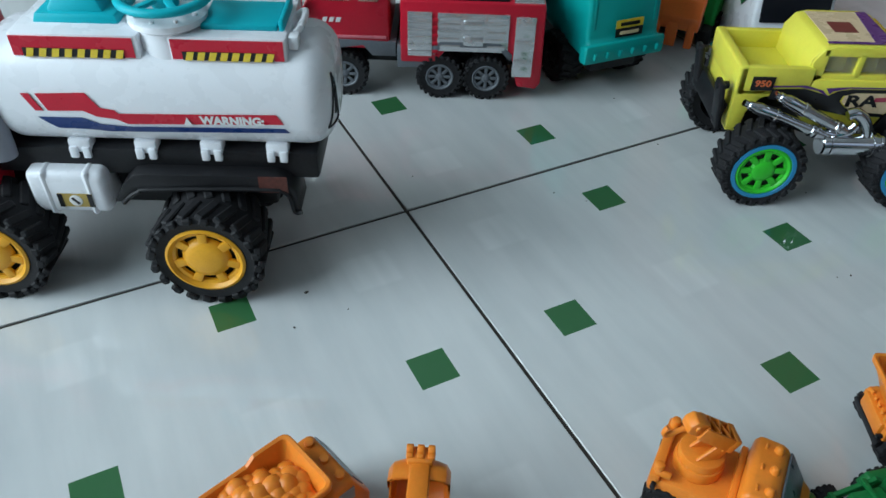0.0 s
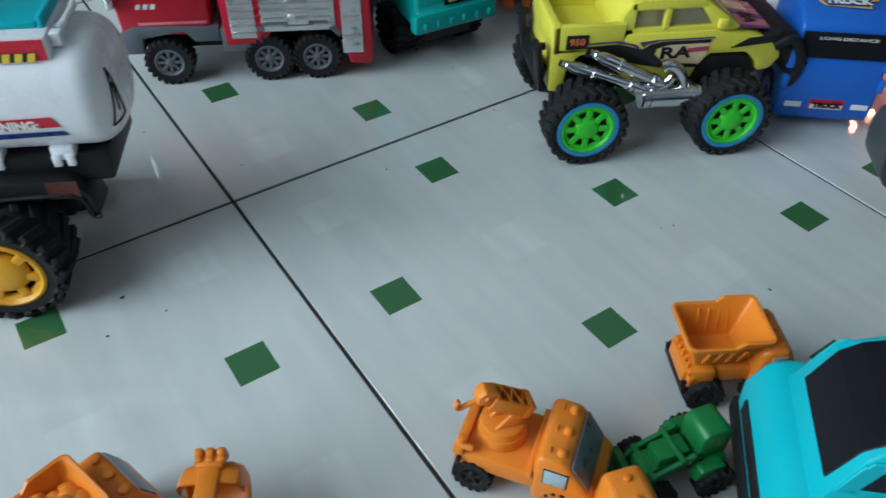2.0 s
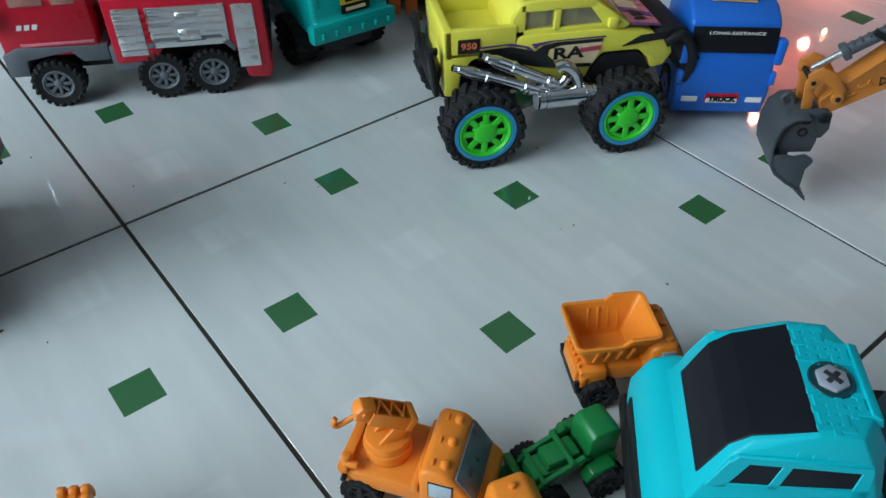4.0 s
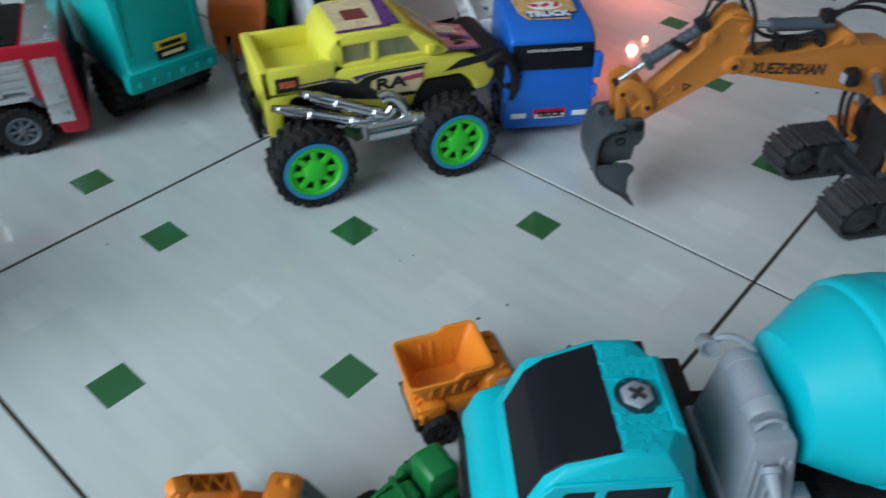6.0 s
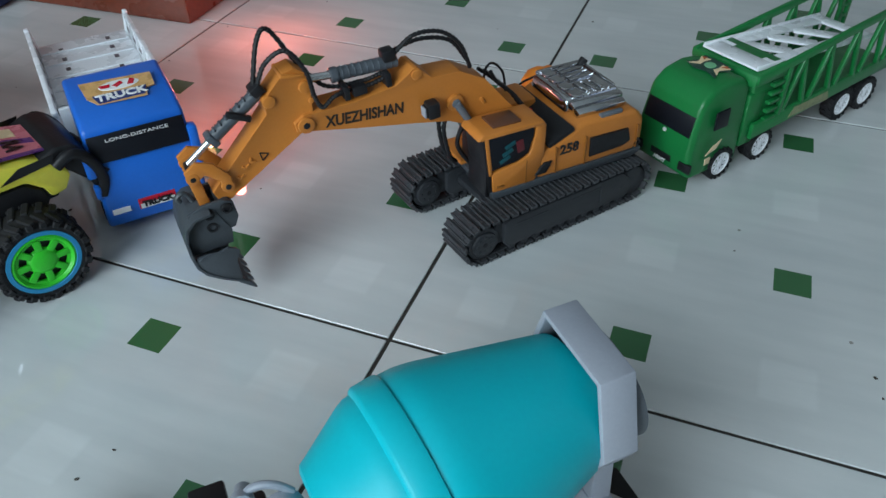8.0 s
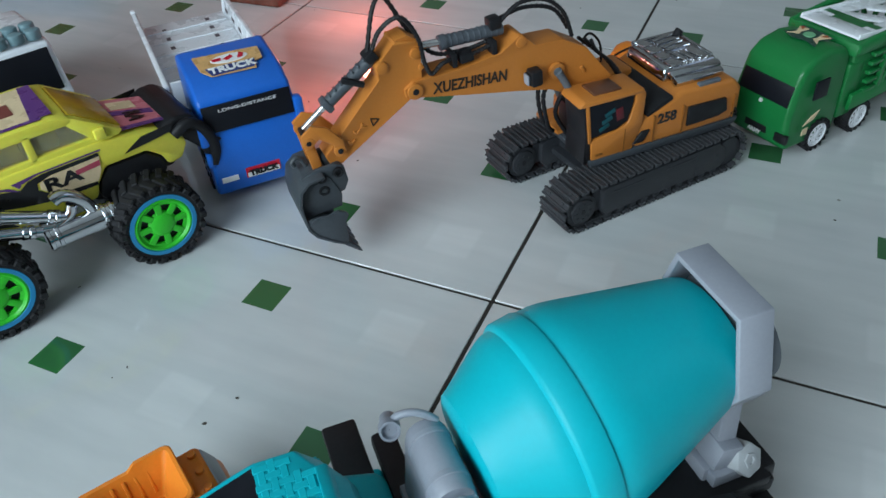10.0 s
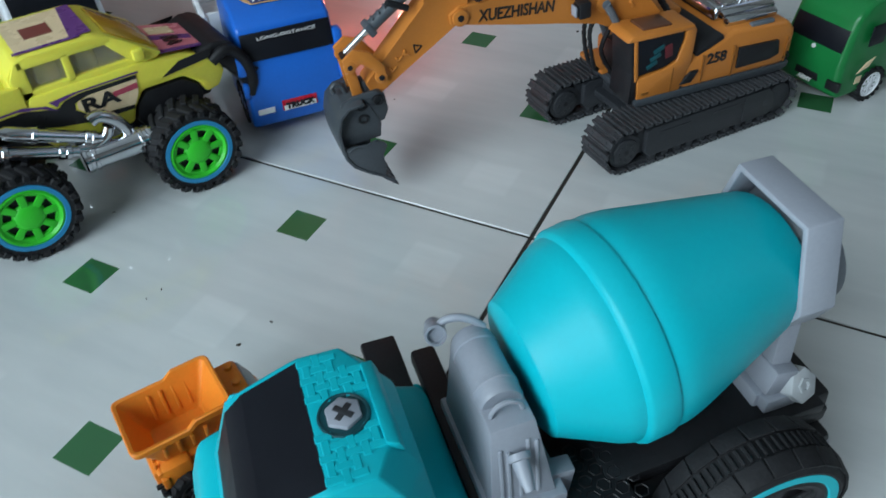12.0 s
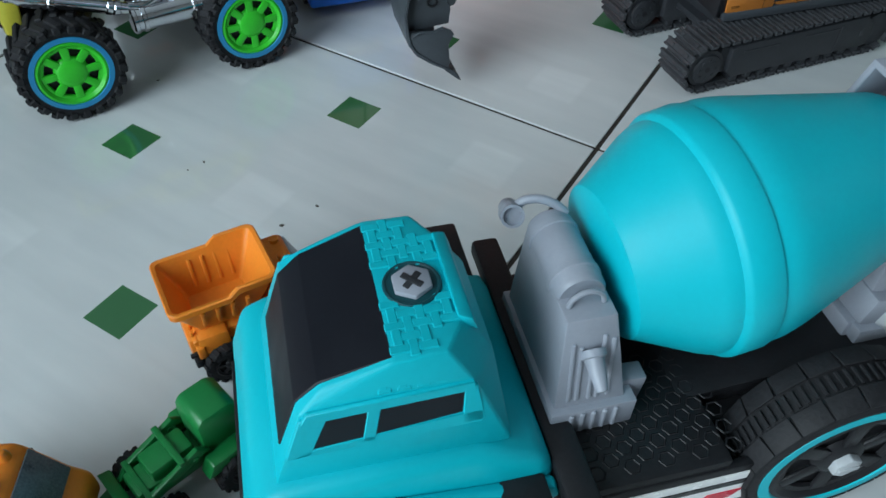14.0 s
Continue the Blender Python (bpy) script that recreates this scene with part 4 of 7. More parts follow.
part("filler_nozzle", placed(lathe([(0.0001, 0.0030), (0.0032, 0.0030), (0.0034, 0.0050), (0.0044, 0.0050), (0.0046, 0.0005), (0.0036, -0.001), (0.0036, -0.007), (0.0001, -0.007)], axis="z", segs=24), Matrix.Translation((-0.0415, -0.0305, 0.1125)) @ pose(0, 0, 0, -62, 20, 0)), LIGHTGREY, TANK)
part("tank_bracket", box(0.012, 0.008, 0.016, (-0.0745, 0.0170, 0.062), 0.0008, (0, -6, 0)), LIGHTGREY, TANK)
# drum: turned about an axis that rises towards the back and leans a little to the far side
dt, dy = radians(8.8), radians(-4.2)
DRUM = Matrix.Translation((-0.0693, -0.0088, 0.1021)) @ Vector((-math.cos(dt) * math.cos(dy), math.sin(dy), math.sin(dt))).to_track_quat("Z", "Y").to_matrix().to_4x4()
part("drum", placed(lathe([(0.0001, -0.001), (0.0262, -0.001), (0.0288, 0.0002), (0.0302, 0.003), (0.0416, 0.0222), (0.0432, 0.0258), (0.0436, 0.0286), (0.0452, 0.0296), (0.0460, 0.0310), (0.0463, 0.0404), (0.0460, 0.0414), (0.0449, 0.0417),
                           (0.0454, 0.0432), (0.0453, 0.0490), (0.0447, 0.0530), (0.0436, 0.0580), (0.0290, 0.1110), (0.0280, 0.1129), (0.0260, 0.1129), (0.0240, 0.1000), (0.0001, 0.0950)], axis="z", segs=96), DRUM), TEAL, MX, "turquoise mixing drum with raised bands")


def ring_frame(corners, x0, x1, inner=0.84):
    """A band with straight sides round the drum's mouth, between two stations."""
    bm = bmesh.new()
    cy, cz = sum(c[0] for c in corners) / len(corners), sum(c[1] for c in corners) / len(corners)
    loops = []
    for x, k in ((x0, 1.0), (x1, 1.0), (x1, inner), (x0, inner)):
        loops.append([bm.verts.new((x, cy + (y - cy) * k, cz + (z - cz) * k)) for y, z in corners])
    n = len(corners)
    for a in range(4):
        for i in range(n):
            bm.faces.new((loops[a][i], loops[a][(i + 1) % n], loops[(a + 1) % 4][(i + 1) % n], loops[(a + 1) % 4][i]))
    bmesh.ops.recalc_face_normals(bm, faces=bm.faces)
    return soften(bm, 0.0007, 2, 25)


SP = part("chute_frame", ring_frame([(-0.0345, 0.1560), (0.0075, 0.1550), (0.0180, 0.1190), (0.0120, 0.1060), (-0.0390, 0.1060), (-0.0460, 0.1190)], -0.1725, -0.1885, 0.90), LIGHTGREY, MX, "light grey angular drum support")
for sy in (-1, 1):
    part("frame_leg", box(0.010, 0.008, 0.050, (-0.1815, -0.0135 + sy * 0.0200, 0.0830), 0.0012, (sy * 5, 0, 0)), LIGHTGREY, SP)
part("hopper", placed(lathe([(0.0180, 0.112), (0.0240, 0.118), (0.0278, 0.126), (0.0282, 0.129), (0.0268, 0.129), (0.0255, 0.125), (0.0220, 0.119), (0.0150, 0.115)], axis="z", segs=44), DRUM), MIDGREY, SP, "grey round loading hopper")
part("motor_bracket", join(box(0.020, 0.020, 0.010, (-0.180, 0.004, 0.062), 0.0012), box(0.012, 0.016, 0.014, (-0.180, 0.008, 0.073), 0.0012, (0, -12, 0)), box(0.016, 0.006, 0.008, (-0.180, 0.016, 0.063), 0.0010)), LIGHTGREY, MX, "light grey stepped motor bracket")
part("motor_nut", placed(join(cyl(0.0082, 0.012, (0, 0, 0), "z", 6, 0.0008), lathe([(0.0036, 0.0058), (0.0036, 0.0068), (0.0020, 0.0068), (0.0016, 0.0050)], axis="z", segs=6)), Matrix.Translation((-0.1880, 0.0140, 0.0680)) @ pose(0, 0, 0, -55, -20, 0)), mat("pale_grey_plastic", (0.42, 0.44, 0.46), 0.4), MX, "pale grey hexagonal nut")
HUBGREY = mat("pale_hub_plastic", (0.42, 0.44, 0.46), 0.4)
for sy in (-1, 1):
    wheel(MX, (-0.1515, sy * 0.0430, 0.0405), 0.0405, 0.026, 0.0290, BLACK, sy, lugs=76, spokes=6, ring=TEAL, chunky=0.022, tread="ribbed")
    wheel(MX, (0.020, sy * 0.042, 0.033), 0.033, 0.024, 0.0225, BLACK, sy, lugs=20, spokes=6, ring=TEAL, chunky=0.05, tread="block")
    part("hub_nut", join(cyl(0.0060, 0.004, (-0.1515, sy * 0.0570, 0.0405), "y", 6, 0.0006), box(0.0085, 0.0012, 0.0020, (-0.1515, sy * 0.0592, 0.0405), 0.0003)), HUBGREY, MX)

# ---- tanker truck ----
TK = thing("toy_tanker_truck", pose(-0.0264, -0.1262, 0, 0, 0, 243), "white toy tanker truck with black chassis and big yellow-rimmed wheels", "toy truck")


def barrel(half_w, half_h, zc, x0, x1, power=2.6, dome=0.018, segs=56, rings=8):
    """A long body with a rounded-square section and domed ends."""
    bm = bmesh.new()
    loops = []
    stations = [(x0 - dome * math.sin(math.pi / 2 * (1 - i / rings)), math.cos(math.pi / 2 * (1 - i / rings)) * 0.5 + 0.5 if i else 0.35) for i in range(rings + 1)]
    stations += [(x1 + dome * math.sin(math.pi / 2 * i / rings), (math.cos(math.pi / 2 * i / rings) * 0.5 + 0.5) if i < rings else 0.35) for i in range(rings + 1)]
    for x, s in stations:
        loop = []
        for k in range(segs):
            a = 2 * math.pi * k / segs
            c, q = math.cos(a), math.sin(a)
            loop.append(bm.verts.new((x, half_w * s * math.copysign(abs(c) ** (2 / power), c), zc + half_h * s * math.copysign(abs(q) ** (2 / power), q))))
        loops.append(loop)
    for i in range(len(loops) - 1):
        for k in range(segs):
            bm.faces.new((loops[i][k], loops[i][(k + 1) % segs], loops[i + 1][(k + 1) % segs], loops[i + 1][k]))
    bm.faces.new(loops[0])
    bm.faces.new(loops[-1][::-1])
    bmesh.ops.recalc_face_normals(bm, faces=bm.faces)
    return bm


TB = part("tank", barrel(0.0375, 0.0355, 0.1295, -0.066, 0.108), WHITE, TK, "glossy white tank with rounded ends")
part("top_tray", box(0.0735, 0.058, 0.016, (0.0617, 0, 0.163), 0.0015), WHITE, TB)
part("top_tray", box(0.0675, 0.058, 0.016, (-0.0255, 0, 0.163), 0.0015), WHITE, TB)
part("tray_bridge", join(box(0.156, 0.005, 0.006, (0.019, -0.0265, 0.1705), 0.001),
                      box(0.030, 0.050, 0.010, (0.0165, -0.004, 0.161), 0.001)), WHITE, TB)
part("valve_collar", join(cyl(0.0190, 0.026, (0.0112, 0.010, 0.161), "z", 40), lathe([(0.019, 0.1710), (0.0225, 0.1735), (0.0225, 0.1770), (0.0200, 0.1785), (0.0001, 0.1785)], (0.0112, 0.010, 0), "z", 44)), WHITE, TB)
part("valve_bolt", join(*[cyl(0.0014, 0.002, (0.0112 + 0.0190 * math.cos(0.7 * i), 0.010 + 0.0190 * math.sin(0.7 * i), 0.1790), "z", 10, 0.0003) for i in range(9)]), WHITE, TB)
part("valve_wheel", join(placed(lathe([(0.0250 + 0.0030 * math.cos(a * math.pi / 6), 0.0026 * math.sin(a * math.pi / 6)) for a in range(13)], axis="z", segs=48), Matrix.Translation((0.0112, 0.010, 0.1870))), cyl(0.0080, 0.007, (0.0112, 0.010, 0.1850), "z", 24),
                         *[placed(box(0.046, 0.0045, 0.003, (0, 0, 0), 0.001), Matrix.Translation((0.0112, 0.010, 0.1865)) @ pose(0, 0, 0, 0, 0, 60 * i)) for i in range(3)], cyl(0.004, 0.012, (0.0112, 0.010, 0.182), "z", 16)), TEAL, TB, "turquoise hand wheel on top")
part("hatch", join(box(0.050, 0.034, 0.006, (0.064, -0.002, 0.173), 0.001, taper=0.92), box(0.034, 0.026, 0.013, (0.065, -0.002, 0.1815), 0.002, taper=0.62), box(0.018, 0.012, 0.005, (0.065, -0.002, 0.190), 0.001, taper=0.8)), TEAL, TB, "turquoise stepped hatch")
part("lid", join(box(0.044, 0.034, 0.004, (-0.0310, 0.002, 0.1725), 0.001), box(0.003, 0.036, 0.008, (-0.0555, 0.001, 0.1735), 0.001)), TEAL, TB)
part("rear_handle", join(tube([(-0.0580, 0.012, 0.166), (-0.0650, 0.012, 0.170), (-0.0650, -0.012, 0.170), (-0.0580, -0.012, 0.166)], 0.0022, 10, 4), box(0.006, 0.008, 0.008, (-0.0625, 0.020, 0.166), 0.001)), WHITE, TB)
for x, w in ((0.0627, 0.0695), (-0.0255, 0.0640)):
    st = part("stripe", placed(plate([(-w / 2, -0.0060), (w / 2, -0.0060), (w / 2, 0.0060), (-w / 2, 0.0060)], 0.0006), flank(x, 0.0291, 0.1635)), STRED, TB, "red band with black and yellow dashes")
    part("stripe_base", placed(plate([(-w / 2 + 0.006, -0.0062), (w / 2 - 0.006, -0.0062), (w / 2 - 0.006, -0.0010), (-w / 2 + 0.006, -0.0010)], 0.0004), flank(x, 0.0298, 0.1635)), STBLACK, st)
    part("dash", join(*[placed(plate([(-w / 2 + 0.0072 + (w - 0.014) / 7.6 * i, -0.0062), (-w / 2 + 0.0112 + (w - 0.014) / 7.6 * i, -0.0062), (-w / 2 + 0.0130 + (w - 0.014) / 7.6 * i, -0.0010), (-w / 2 + 0.0090 + (w - 0.014) / 7.6 * i, -0.0010)], 0.0004), flank(x, 0.0303, 0.1635)) for i in range(8)]), STYELLOW, st)


def curved_sticker(name, pts, material, y_of, lift=0.0004, label=""):
    """A sticker on the near flank of the tank: outline in x and z, following the bulge."""
    bm = plate([(-x, z) for x, z in pts], 0.0003)
    bmesh.ops.triangulate(bm, faces=bm.faces)
    bmesh.ops.subdivide_edges(bm, edges=bm.edges, cuts=3, use_grid_fill=True)
    for v in bm.verts:
        x, z, t = 0.0114 - 0.937 * v.co.x, 0.1385 + (v.co.y - 0.1355) * 1.12, v.co.z
        v.co = Vector((x, y_of(z) + lift + t, z))
    bmesh.ops.recalc_face_normals(bm, faces=bm.faces)
    return part(name, bm, material, TB, label)


def tank_side(z):
    q = min(1.0, abs(z - 0.1295) / 0.0355)
    return 0.0375 * (max(0.0, 1 - q ** 2.6)) ** (1 / 2.6)


curved_sticker("sticker", [(0.083, 0.1345), (0.052, 0.1355), (0.045, 0.1270), (0.036, 0.1255), (0.034, 0.1235), (-0.066, 0.1250), (-0.070, 0.1190), (0.030, 0.1170), (0.036, 0.1200), (0.048, 0.1215), (0.056, 0.1250), (0.078, 0.1245)], STRED, tank_side, label="red and blue sticker stripes")
curved_sticker("sticker", [(0.092, 0.1345), (0.087, 0.1345), (0.081, 0.1245), (0.086, 0.1245)], STRED, tank_side)
curved_sticker("sticker", [(0.086, 0.1205), (0.058, 0.1205), (0.048, 0.1165), (0.032, 0.1150), (-0.070, 0.1160), (-0.073, 0.1130), (0.044, 0.1110), (0.056, 0.1125), (0.076, 0.1130)], STBLUE, tank_side)
letters("lettering", "WARNING:", 0.0081, STWHITE, TB, pose(-0.0238, tank_side(0.1218) + 0.0010, 0.1218, 90, 0, 180) @ pose(0, 0, 0, 7, 0, 0), thick=0.0001, wide=0.92, bold=0.0004)
curved_sticker("sticker_mark", [(-0.0060, 0.1174), (-0.0118, 0.1176), (-0.0090, 0.1228)], STWHITE, tank_side, 0.0012)


def on_dome(y, z):
    """The point of the tank's rear dome at this width and height."""
    q = min(1.0, (abs(y / 0.0375) ** 2.6 + abs((z - 0.1295) / 0.0355) ** 2.6) ** (1 / 2.6))
    c = max(0.0, 2 * q - 1)
    return (-0.066 - 0.018 * math.sqrt(1 - c * c) - 0.0003, y, z)


def dome_line(y0, z0, y1, z1):
    return tube([on_dome(y0 + (y1 - y0) * i / 10, z0 + (z1 - z0) * i / 10) for i in range(11)], 0.0007, 6, 2)


part("end_mark", join(dome_line(0.0285, 0.1130, 0.0225, 0.1475), dome_line(0.0225, 0.1475, 0.0150, 0.1140), dome_line(0.0150, 0.1140, 0.0285, 0.1130), dome_line(0.0222, 0.1200, 0.0222, 0.1380)), STBLACK, TB, "black warning triangle")
for i in range(4):
    part("tank_foot", join(box(0.014, 0.010, 0.010, (0.0765 - 0.041 * i, 0.027, 0.097), 0.0015), box(0.005, 0.004, 0.008, (0.0805 - 0.041 * i, 0.0322, 0.0935), 0.001), box(0.005, 0.004, 0.008, (0.0725 - 0.041 * i, 0.0322, 0.0935), 0.001)), WHITE, TB)
part("chassis", join(box(0.282, 0.064, 0.020, (0.069, 0, 0.086), 0.003), box(0.20, 0.040, 0.030, (0.06, 0, 0.060), 0.003)), BLACK, TK)
skirt = [(0.060, 0.062), (0.052, 0.0755), (0.044, 0.0835), (0.036, 0.0850), (-0.044, 0.0850), (-0.052, 0.0820), (-0.058, 0.0740), (-0.060, 0.058), (-0.0555, 0.058), (-0.0535, 0.0700), (-0.0480, 0.0745), (-0.040, 0.0755), (0.034, 0.0735), (0.042, 0.0715), (0.048, 0.0680), (0.054, 0.062)]
for sy in (-1, 1):
    fd = part("fender", prism(skirt, 0.026, 0.0015, (0, sy * 0.030, 0), seg=2, angle=40), BLACK, TK, "black flat-topped wheel arch with a raised lip")
    part("lip", tube([(x, sy * 0.0432, z) for x, z in skirt[7:]], 0.0016, 8, 3), BLACK, fd)
part("fender_label", placed(plate([(-0.009, -0.006), (0.009, -0.006), (0.009, 0.006), (-0.009, 0.006)], 0.0005), flank(-0.0440, 0.0434, 0.0795)), mat("dark_red_label", (0.09, 0.025, 0.018), 0.4, vary=0.5, scale=400), TK, "dark red lettered label")
part("tool_box", join(box(0.050, 0.026, 0.032, (0.088, 0.030, 0.068), 0.005, seg=3), *[box(0.005, 0.0275, 0.0335, (0.074 + 0.027 * i, 0.030, 0.068), 0.004, seg=3) for i in range(2)]), WHITE, TK, "white ribbed tool box")
part("box_label", placed(plate([(-0.011, -0.005), (0.011, -0.005), (0.011, 0.005), (-0.011, 0.005)], 0.0005), flank(0.084, 0.0432, 0.0635)), mat("olive_label", (0.42, 0.30, 0.08), 0.4), TK)
part("label_disc", join(cyl(0.0042, 0.0006, (0.084, 0.0438, 0.0635))), STWHITE, TK)
part("label_bar", join(placed(plate([(-0.0008, -0.003), (0.0008, -0.003), (0.0008, 0.003), (-0.0008, 0.003)], 0.0004), flank(0.084, 0.0441, 0.0635) @ pose(0, 0, 0, 0, 0, 40)), placed(plate([(0.0080, -0.005), (0.011, -0.005), (0.011, 0.005), (0.0080, 0.005)], 0.0004), flank(0.084, 0.0437, 0.0635)), placed(plate([(-0.011, -0.005), (-0.0080, -0.005), (-0.0080, 0.005), (-0.011, 0.005)], 0.0004), flank(0.084, 0.0437, 0.0635))), STBLACK, TK)
part("exhaust_pipe", join(cyl(0.008, 0.050, (0.124, 0.034, 0.115), "z", 24)), LIGHTGREY, TK, "grey upright pipe")
part("cab", join(prism([(0.132, 0.060), (0.205, 0.060), (0.210, 0.110), (0.195, 0.170), (0.135, 0.172)], 0.090, 0.006, seg=3, side=0.006)), RED, TK, "red truck cab")
part("cab_window", prism([(0.150, 0.125), (0.195, 0.125), (0.187, 0.160), (0.150, 0.160)], 0.0860, 0.001), WINDOW, TK)
for sy in (-1, 1):
    for x in (0.0, 0.139):
        wheel(TK, (x, sy * 0.050, 0.0365), 0.0365, 0.040, 0.0255, RIMYELLOW, sy, lugs=20, spokes=7, cap=0.52, chunky=0.13)

# ---- monster pickup ----
YP = thing("toy_pickup_truck", pose(0.0469, 0.2786, 0, 0, 0, 63), "yellow toy monster pickup with chrome side pipes and lime wheels", "toy truck")
BY = 0.094
FOIL = mat("crinkled_clear_plastic", (0.92, 0.88, 0.66), 0.07, vary=0.12, bump=0.5, scale=30, coat=0.5, alpha=0.85)
PB = part("body", join(
    prism([(-0.021, 0.060), (-0.010, 0.060), (-0.008, 0.080), (0.000, 0.094), (0.018, 0.098), (0.032, 0.080), (0.040, 0.068), (0.094, 0.066), (0.098, 0.078), (0.106, 0.090), (0.136, 0.090), (0.146, 0.080), (0.149, 0.070), (0.160, 0.072),
           (0.166, 0.084), (0.162, 0.096), (0.140, 0.106), (0.108, 0.113), (0.036, 0.113), (0.033, 0.104), (-0.018, 0.104), (-0.022, 0.100)], BY, 0.003, seg=2)), YELLOW, YP, "yellow body with open load bed and stickers")
for sy in (-1, 1):
    part("bed_side", box(0.056, 0.008, 0.026, (0.0060, sy * 0.0430, 0.1100), 0.0015, seg=2), YELLOW, PB)
    part("cabin_side", join(
        prism([(0.018, 0.110), (0.016, 0.132), (0.022, 0.146), (0.027, 0.1475), (0.027, 0.110)], 0.010, 0.0012, (0, sy * 0.0395, 0)), prism([(0.0495, 0.115), (0.0495, 0.142), (0.0545, 0.142), (0.0545, 0.115)], 0.010, 0.0010, (0, sy * 0.0395, 0)),
        prism([(0.022, 0.1385), (0.022, 0.146), (0.030, 0.149), (0.070, 0.149), (0.082, 0.145), (0.0835, 0.1405), (0.078, 0.1385)], 0.010, 0.0012, (0, sy * 0.0395, 0)),
        prism([(0.0905, 0.117), (0.0775, 0.1390), (0.082, 0.145), (0.112, 0.116), (0.108, 0.112)], 0.010, 0.0012, (0, sy * 0.0395, 0)), prism([(0.018, 0.110), (0.018, 0.1185), (0.100, 0.1185), (0.108, 0.112)], 0.010, 0.0012, (0, sy * 0.0395, 0))), YELLOW, PB)
    part("wing_mirror", box(0.008, 0.006, 0.011, (0.0960, sy * 0.0470, 0.1215), 0.002), YELLOW, PB)
part("tailgate", box(0.008, 0.094, 0.028, (-0.0185, 0, 0.1095), 0.002, (0, -3, 0), seg=3), YELLOW, PB)
part("roof", prism([(0.014, 0.104), (0.015, 0.134), (0.022, 0.147), (0.030, 0.150), (0.070, 0.150), (0.082, 0.146), (0.080, 0.142), (0.030, 0.144), (0.024, 0.130), (0.024, 0.104)], 0.086, 0.002), YELLOW, PB)
part("seat", join(box(0.016, 0.060, 0.022, (0.040, 0, 0.124), 0.004), box(0.014, 0.024, 0.024, (0.066, -0.016, 0.124), 0.004), box(0.014, 0.024, 0.024, (0.066, 0.016, 0.124), 0.004)), YELLOW, PB)
part("bed_floor", box(0.052, 0.084, 0.004, (0.006, 0, 0.1045), 0.001), YELLOW, PB)
for sy in (-1, 1):
    for x0, x1 in ((0.027, 0.050), (0.054, 0.090)):
        pts = [(x0, 0.118), (x1, 0.118), (x1 - (0.013 if x1 > 0.06 else 0), 0.139), (x0, 0.139)]
        part("side_window", prism(pts, 0.0012, 0.0, (0, sy * 0.0400, 0)), FOIL, PB, "crinkled clear side window with silver glints")
part("windscreen", prism([(0.0830, 0.1455), (0.1130, 0.1160), (0.1110, 0.1150), (0.0815, 0.1440)], 0.070, 0.0005), mat("amber_window", (0.55, 0.36, 0.02), 0.15, vary=0.15), PB)
part("roof_sticker", join(placed(plate([(0.026, -0.036), (0.066, -0.036), (0.066, 0.036), (0.026, 0.036)], 0.0006), pose(0, 0, 0.1502))), STCREAM, PB, "cream and purple printed roof sticker")
part("roof_band", join(placed(plate([(0.060, -0.036), (0.074, -0.036), (0.074, 0.036), (0.066, 0.036)], 0.0005), pose(0, 0, 0.1509)), placed(plate([(0.024, -0.040), (0.066, -0.040), (0.066, -0.0355), (0.024, -0.0355)], 0.0005), pose(0, 0, 0.1509))), STPURPLE, PB)
part("roof_print", join(placed(plate([(0.036, -0.014), (0.054, -0.014), (0.054, 0.010), (0.036, 0.010)], 0.0004), pose(0, 0, 0.1509))), mat("maroon_print", (0.2, 0.05, 0.04), 0.3), PB)
CABIN = Matrix.Translation((0.014, 0, 0.110)) @ Matrix.Diagonal((1, 1, 0.82, 1)) @ Matrix.Translation((0, 0, -0.110))
for ob in PB.children:
    if ob.name.startswith(("cabin_side", "wing_mirror", "roof", "seat", "side_window", "windscreen")):
        ob.matrix_basis = CABIN
HOOD = pose(0.136, 0, 0.1098, 0, 11.5, 0)
part("hood_sticker", placed(plate([(-0.011, -0.034), (0.024, -0.028), (0.024, 0.028), (-0.011, 0.034)], 0.0007), HOOD), STPINK, PB, "shiny pink and purple hood sticker")
part("hood_band", join(placed(plate([(-0.011, -0.040), (0.022, -0.034), (0.024, -0.028), (-0.011, -0.034)], 0.0008), HOOD), placed(plate([(-0.011, -0.006), (0.020, -0.014), (0.020, -0.004), (-0.011, 0.004)], 0.0004), HOOD @ pose(0, 0, 0.0007))), STPURPLE, PB)
part("hood_glare", placed(plate([(-0.006, 0.006), (0.012, 0.004), (0.012, 0.022), (-0.006, 0.024)], 0.0004), HOOD @ pose(0, 0, 0.0008)), STCREAM, PB)
letters("hood_lettering", "RA", 0.017, STBLACK, PB, HOOD @ pose(0.004, -0.016, 0.0020, 0, 0, -90), bold=0.0004)
